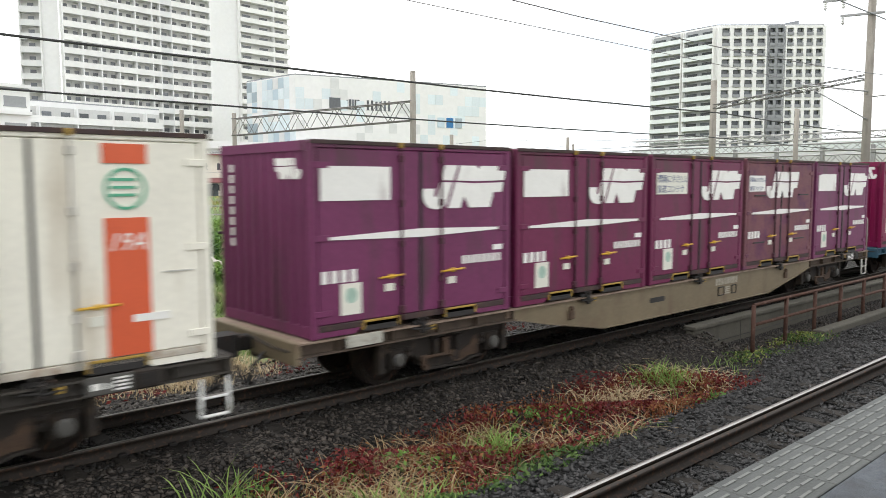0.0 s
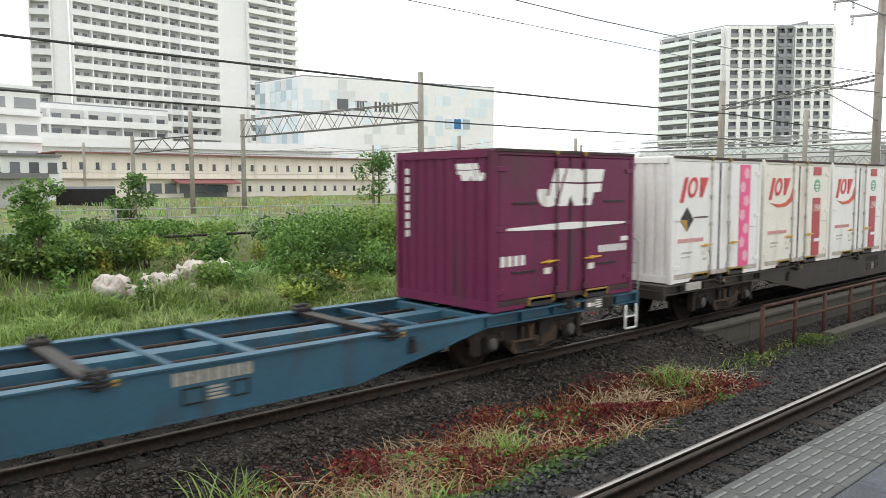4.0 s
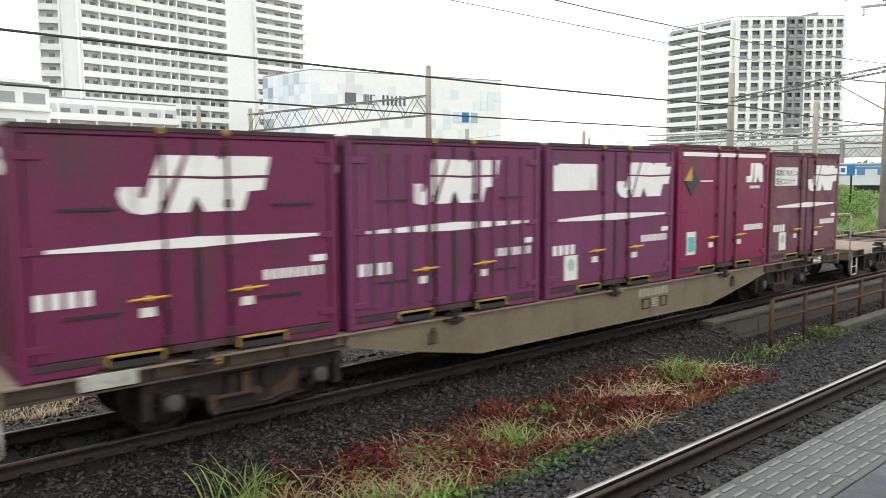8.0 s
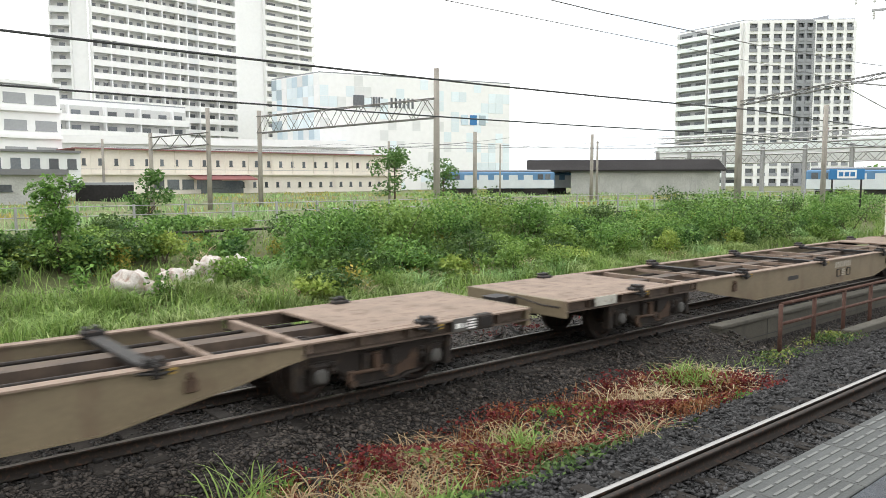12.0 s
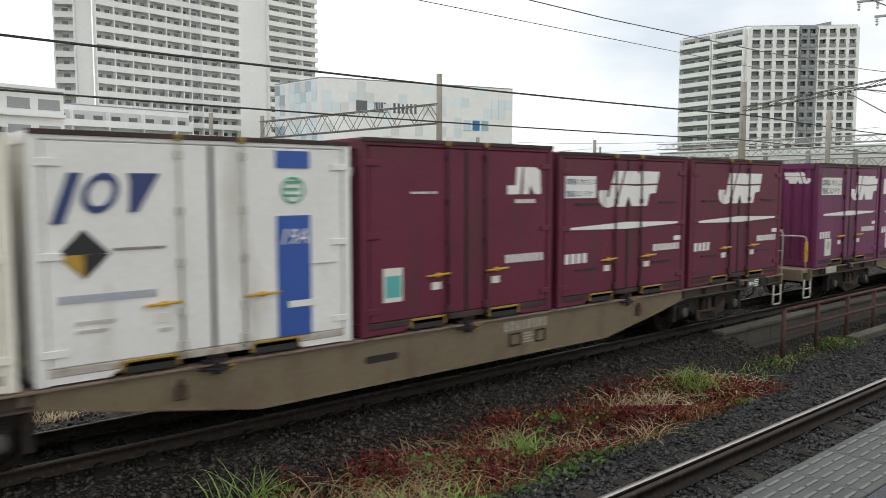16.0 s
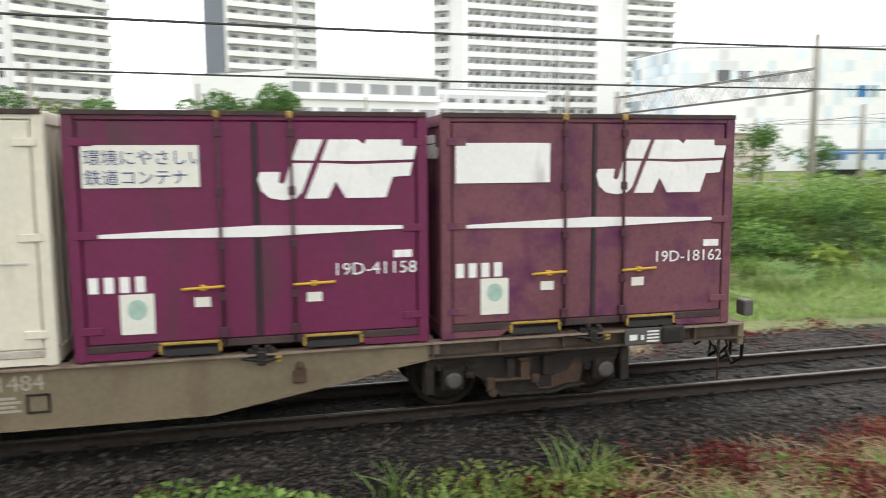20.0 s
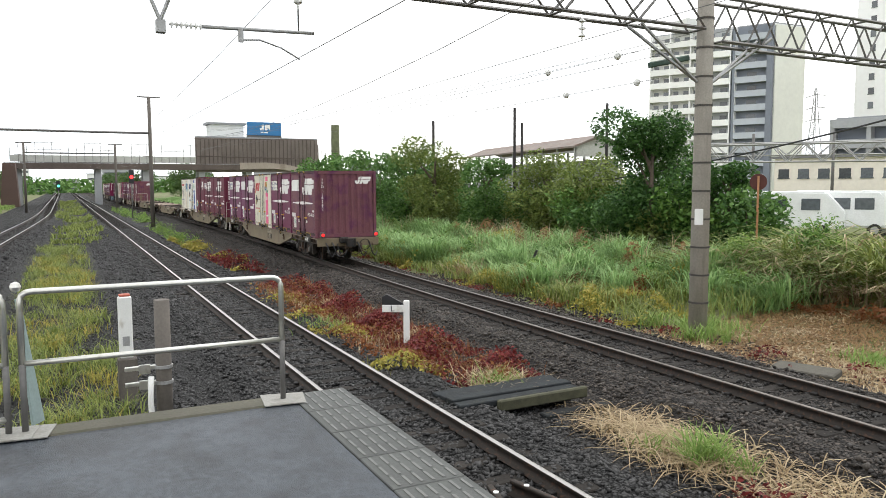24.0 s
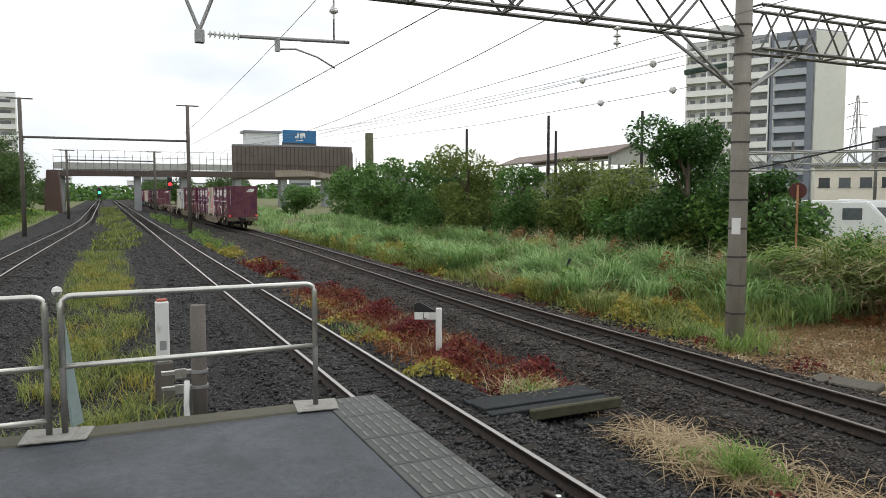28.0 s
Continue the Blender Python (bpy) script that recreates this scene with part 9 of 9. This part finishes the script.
for i in range(16):
    bush(-5.5 + 1.0 * i + RNG.uniform(-0.4, 0.4), RNG.uniform(21.8, 23.4), RNG.uniform(0.6, 1.0), RNG.uniform(0.7, 1.3), ("ivy", "bush_light", "yellow_green", "dark")[i % 4], 1300, 0.12, "leafy shrub on the bank edge")
x, y = scatter(9000, 6, 40, 16.6, 20.0, 160, 0.45)
meadow("tall_grass", "pale tufted grass at the foot of the bank", x, y, 0.75 * swell_bank(x, y), 0.02, 1.0, "pale_grass")
x, y = scatter(7000, -4, 12, 15.5, 20.0, 140, 0.5)
meadow("tall_grass", "pale tufted grass round the dumped bags", x, y, 0.6 * swell_bank(x, y), 0.02, 1.0, "pale_grass")
tree(5.2, 22.6, 3.0, 0.85, "bush", 2600, 0.13, 0.05, 0.15, "slim young tree on the bank")
tree(10.2, 30.0, 2.6, 0.9, "tree", 1400, 0.15, 0.05, 0.2, "small young tree at the yard fence")
tree(38.5, 52.0, 4.6, 2.2, "tree", 1500, 0.3, 0.1, 0.25, "round tree before the depot")
tree(49, 58.0, 4.2, 2.0, "tree", 1200, 0.3, 0.1, 0.25, "round tree in the yard")

# trees along the reeds
for x, y, h, r, mt, n, sz, lb in ((-23.6, 21.3, 5.5, 2.7, "dark", 17000, 0.17, "dense dark green tree behind the pole"), (-20.6, 22.4, 3.6, 1.5, "dark", 6000, 0.17, "dark green tree behind the pole"), (-24.6, 23.5, 4.4, 2.6, "tree", 9000, 0.17, "dark green tree in the hedge"), (-29.5, 23.0, 4.0, 2.6, "tree_olive", 7500, 0.18, "olive-green tree in the hedge"), (-33.5, 23.0, 4.3, 2.6, "tree_olive", 7500, 0.18, "olive-green tree in the hedge"), (-36.5, 21.0, 4.4, 2.2, "tree", 7500, 0.18, "palm-like dark shrub tree"), (-40.5, 19.8, 6.1, 2.9, "tree_olive", 10000, 0.19, "tall olive-green tree in the hedge"), (-45.0, 20.4, 5.0, 2.8, "tree", 8000, 0.2, "dark green tree in the hedge"), (-51, 20.5, 5.2, 3.0, "tree", 4500, 0.3, "dark green tree in the hedge"), (-58, 21.0, 5.4, 3.2, "tree", 4500, 0.32, "dark green tree in the hedge"), (-68, 22.5, 5.4, 3.6, "tree", 4000, 0.36, "dark green tree in the hedge"), (-80, 25, 5.0, 3.4, "tree", 5000, 0.3, "dark green tree in the hedge"), (-95, 22.5, 3.4, 3.0, "tree", 4500, 0.3, "low dark green tree in the hedge"), (-185, 26, 8.0, 6.0, "ivy", 4500, 0.45, "dark green tree beyond the bridge")):
    tree(x, y, h, r, mt, n, sz, 0.16, 0.12, lb)
for i in range(10):
    tree(-96 - 8 * i, -11.5 - 0.7 * i + RNG.uniform(-1.5, 1.5), RNG.uniform(7.5, 10.5), 4.2, "ivy", 6000, 0.30, 0.3, 0.12, "dark green tree beyond the far platform track")
for az, d, h, r in ((21.5, 62, 6.5, 3.4), (16.0, 64, 8.5, 4.0), (12.5, 66, 7.5, 4.2), (9.0, 66, 8.5, 4.4), (6.0, 70, 7.0, 3.8), (2.8, 68, 8.0, 3.6), (-0.8, 66, 8.6, 3.6), (24.5, 56, 3.6, 1.8), (18.6, 60, 4.6, 2.0)):
    x, y = polar(az, d)
    tree(x, y, h, r, "tree_olive" if h < 8 else "tree", 7000, 0.34, 0.18, 0.08, "tree at the far side of the yard")

for i in range(20):
    hx = -62 + 2.25 * i
    bush(hx, 22.3 + RNG.uniform(-1.2, 0.8), RNG.uniform(1.7, 2.3), RNG.uniform(2.4, 3.3), ("tree", "tree_olive", "bush", "tree")[i % 4], 2400, 0.22, "tall leafy shrub in the hedge")
for i in range(14):
    hx = -6.4 + 1.1 * i
    bush(hx, 23.4 + RNG.uniform(-1.0, 0.6), RNG.uniform(1.0, 1.5), RNG.uniform(0.9, 1.4), ("ivy", "bush", "ivy", "bush_light")[i % 4], 1500, 0.13, "ivy-grown shrub on the bank edge")

# far woods and low houses close the view
pts = []
for i in range(90):
    az = -90 + 2.15 * i
    d = RNG.uniform(330, 420)
    x, y = polar(az, d)
    pts.append((x, y, 2, 18, 18, RNG.uniform(4, 7)))
v, f = leaves(blob_points(pts, 40000), 2.6)
tagged(part("far_woods", sheet("far_woods", v, f, G["tree"]), None), "distant dark green woods round the town", "woods", kind="stuff")


x, y = scatter(900, 5.4, 10.4, 18.9, 19.9, 60, 0.35)
meadow("tall_grass", "long grass hanging over the dumped bags", x, y, 0.85, 0.022, 0.9, "pale_grass")

# ---- bulk bags dumped on the bank ----
def bulk_bag(x, y, r, h):
    bm = bmesh.new()
    bmesh.ops.create_icosphere(bm, subdivisions=3, radius=1.0)
    for vv in bm.verts:
        p = vv.co
        k = 1 + 0.45 * noise.noise(p * 1.8 + Vector((x, y, 0))) + 0.2 * noise.noise(p * 4 + Vector((y, x, 0)))
        vv.co = Vector((p.x * r * k, p.y * r * k, max(-0.1, (p.z * 0.8 + 0.55) * h * k)))
    for fc in bm.faces:
        fc.smooth = True
    ob = part("bulk_bag", bm, BAG, None, at=pose(x, y, float(ground_z(x, y))))
    return tagged(ob, "slumped dirty white bulk bag among the weeds", "bulk bag", "dumped bulk bags")


BAG = paint("dirty_white_woven_bag", (0.52, 0.48, 0.44), 0.85, 0, 0.22, 2.5, (0.26, 0.17, 0.13), 0.5, 2, 0.4, 18)
for x, y, r, h in ((6.5, 20.5, 0.5, 0.42), (7.1, 20.0, 0.42, 0.3), (7.7, 20.6, 0.45, 0.42), (8.2, 20.1, 0.3, 0.26), (8.7, 20.9, 0.42, 0.55), (9.6, 21.0, 0.45, 0.5)):
    bulk_bag(x, y, r, h)


# ---- what moves: the goods train ----
TAIL = ((0.0, 168.12), (2.0, 151.7), (5.0, 127.35), (6.0, 119.15), (7.0, 111.0), (8.0, 102.83), (9.0, 94.63), (15.0, 45.9), (16.0, 37.83), (17.0, 29.71), (18.0, 21.7), (19.5, 9.68), (20.0, 5.67), (20.5, 1.56), (21.0, -2.56), (21.5, -6.5), (22.0, -10.4), (24.5, -31.8), (25.0, -36.2), (26.0, -44.8), (27.0, -53.8), (28.0, -63.0))
EXTRA = (1.15, 1.15, 1.15, 1.15, 0.58, 0.58, 0.58, 0.58, 0.0)


def tail_x(t):
    """Where the rear end of the last container is at t seconds."""
    return float(np.interp(t, [a for a, _ in TAIL], [b for _, b in TAIL]))


def motions():
    for ob, number, offset, z in MOVERS:
        rows = []
        for i in range(57):
            t = 0.5 * i
            x = tail_x(t) - 9.55 - (8 - number) * PITCH - EXTRA[number]
            ya, yb = track_y(x - 7), track_y(x + 7)
            turn = math.atan2(yb - ya, 14)
            mid = (ya + yb) / 2
            rows.append((t, Matrix.Translation((x + offset * math.cos(turn), mid + offset * math.sin(turn), z)) @ Matrix.Rotation(turn, 4, "Z")))
        walk(ob, rows)
    for ob, number, wx in WHEELS:
        rows = []
        for i in range(421):
            t = i / 15
            rows.append((t, Matrix.Translation((wx, 0, 0.43)) @ Matrix.Rotation((tail_x(t) - 170) / 0.43, 4, "Y")))
        walk(ob, rows)


motions()
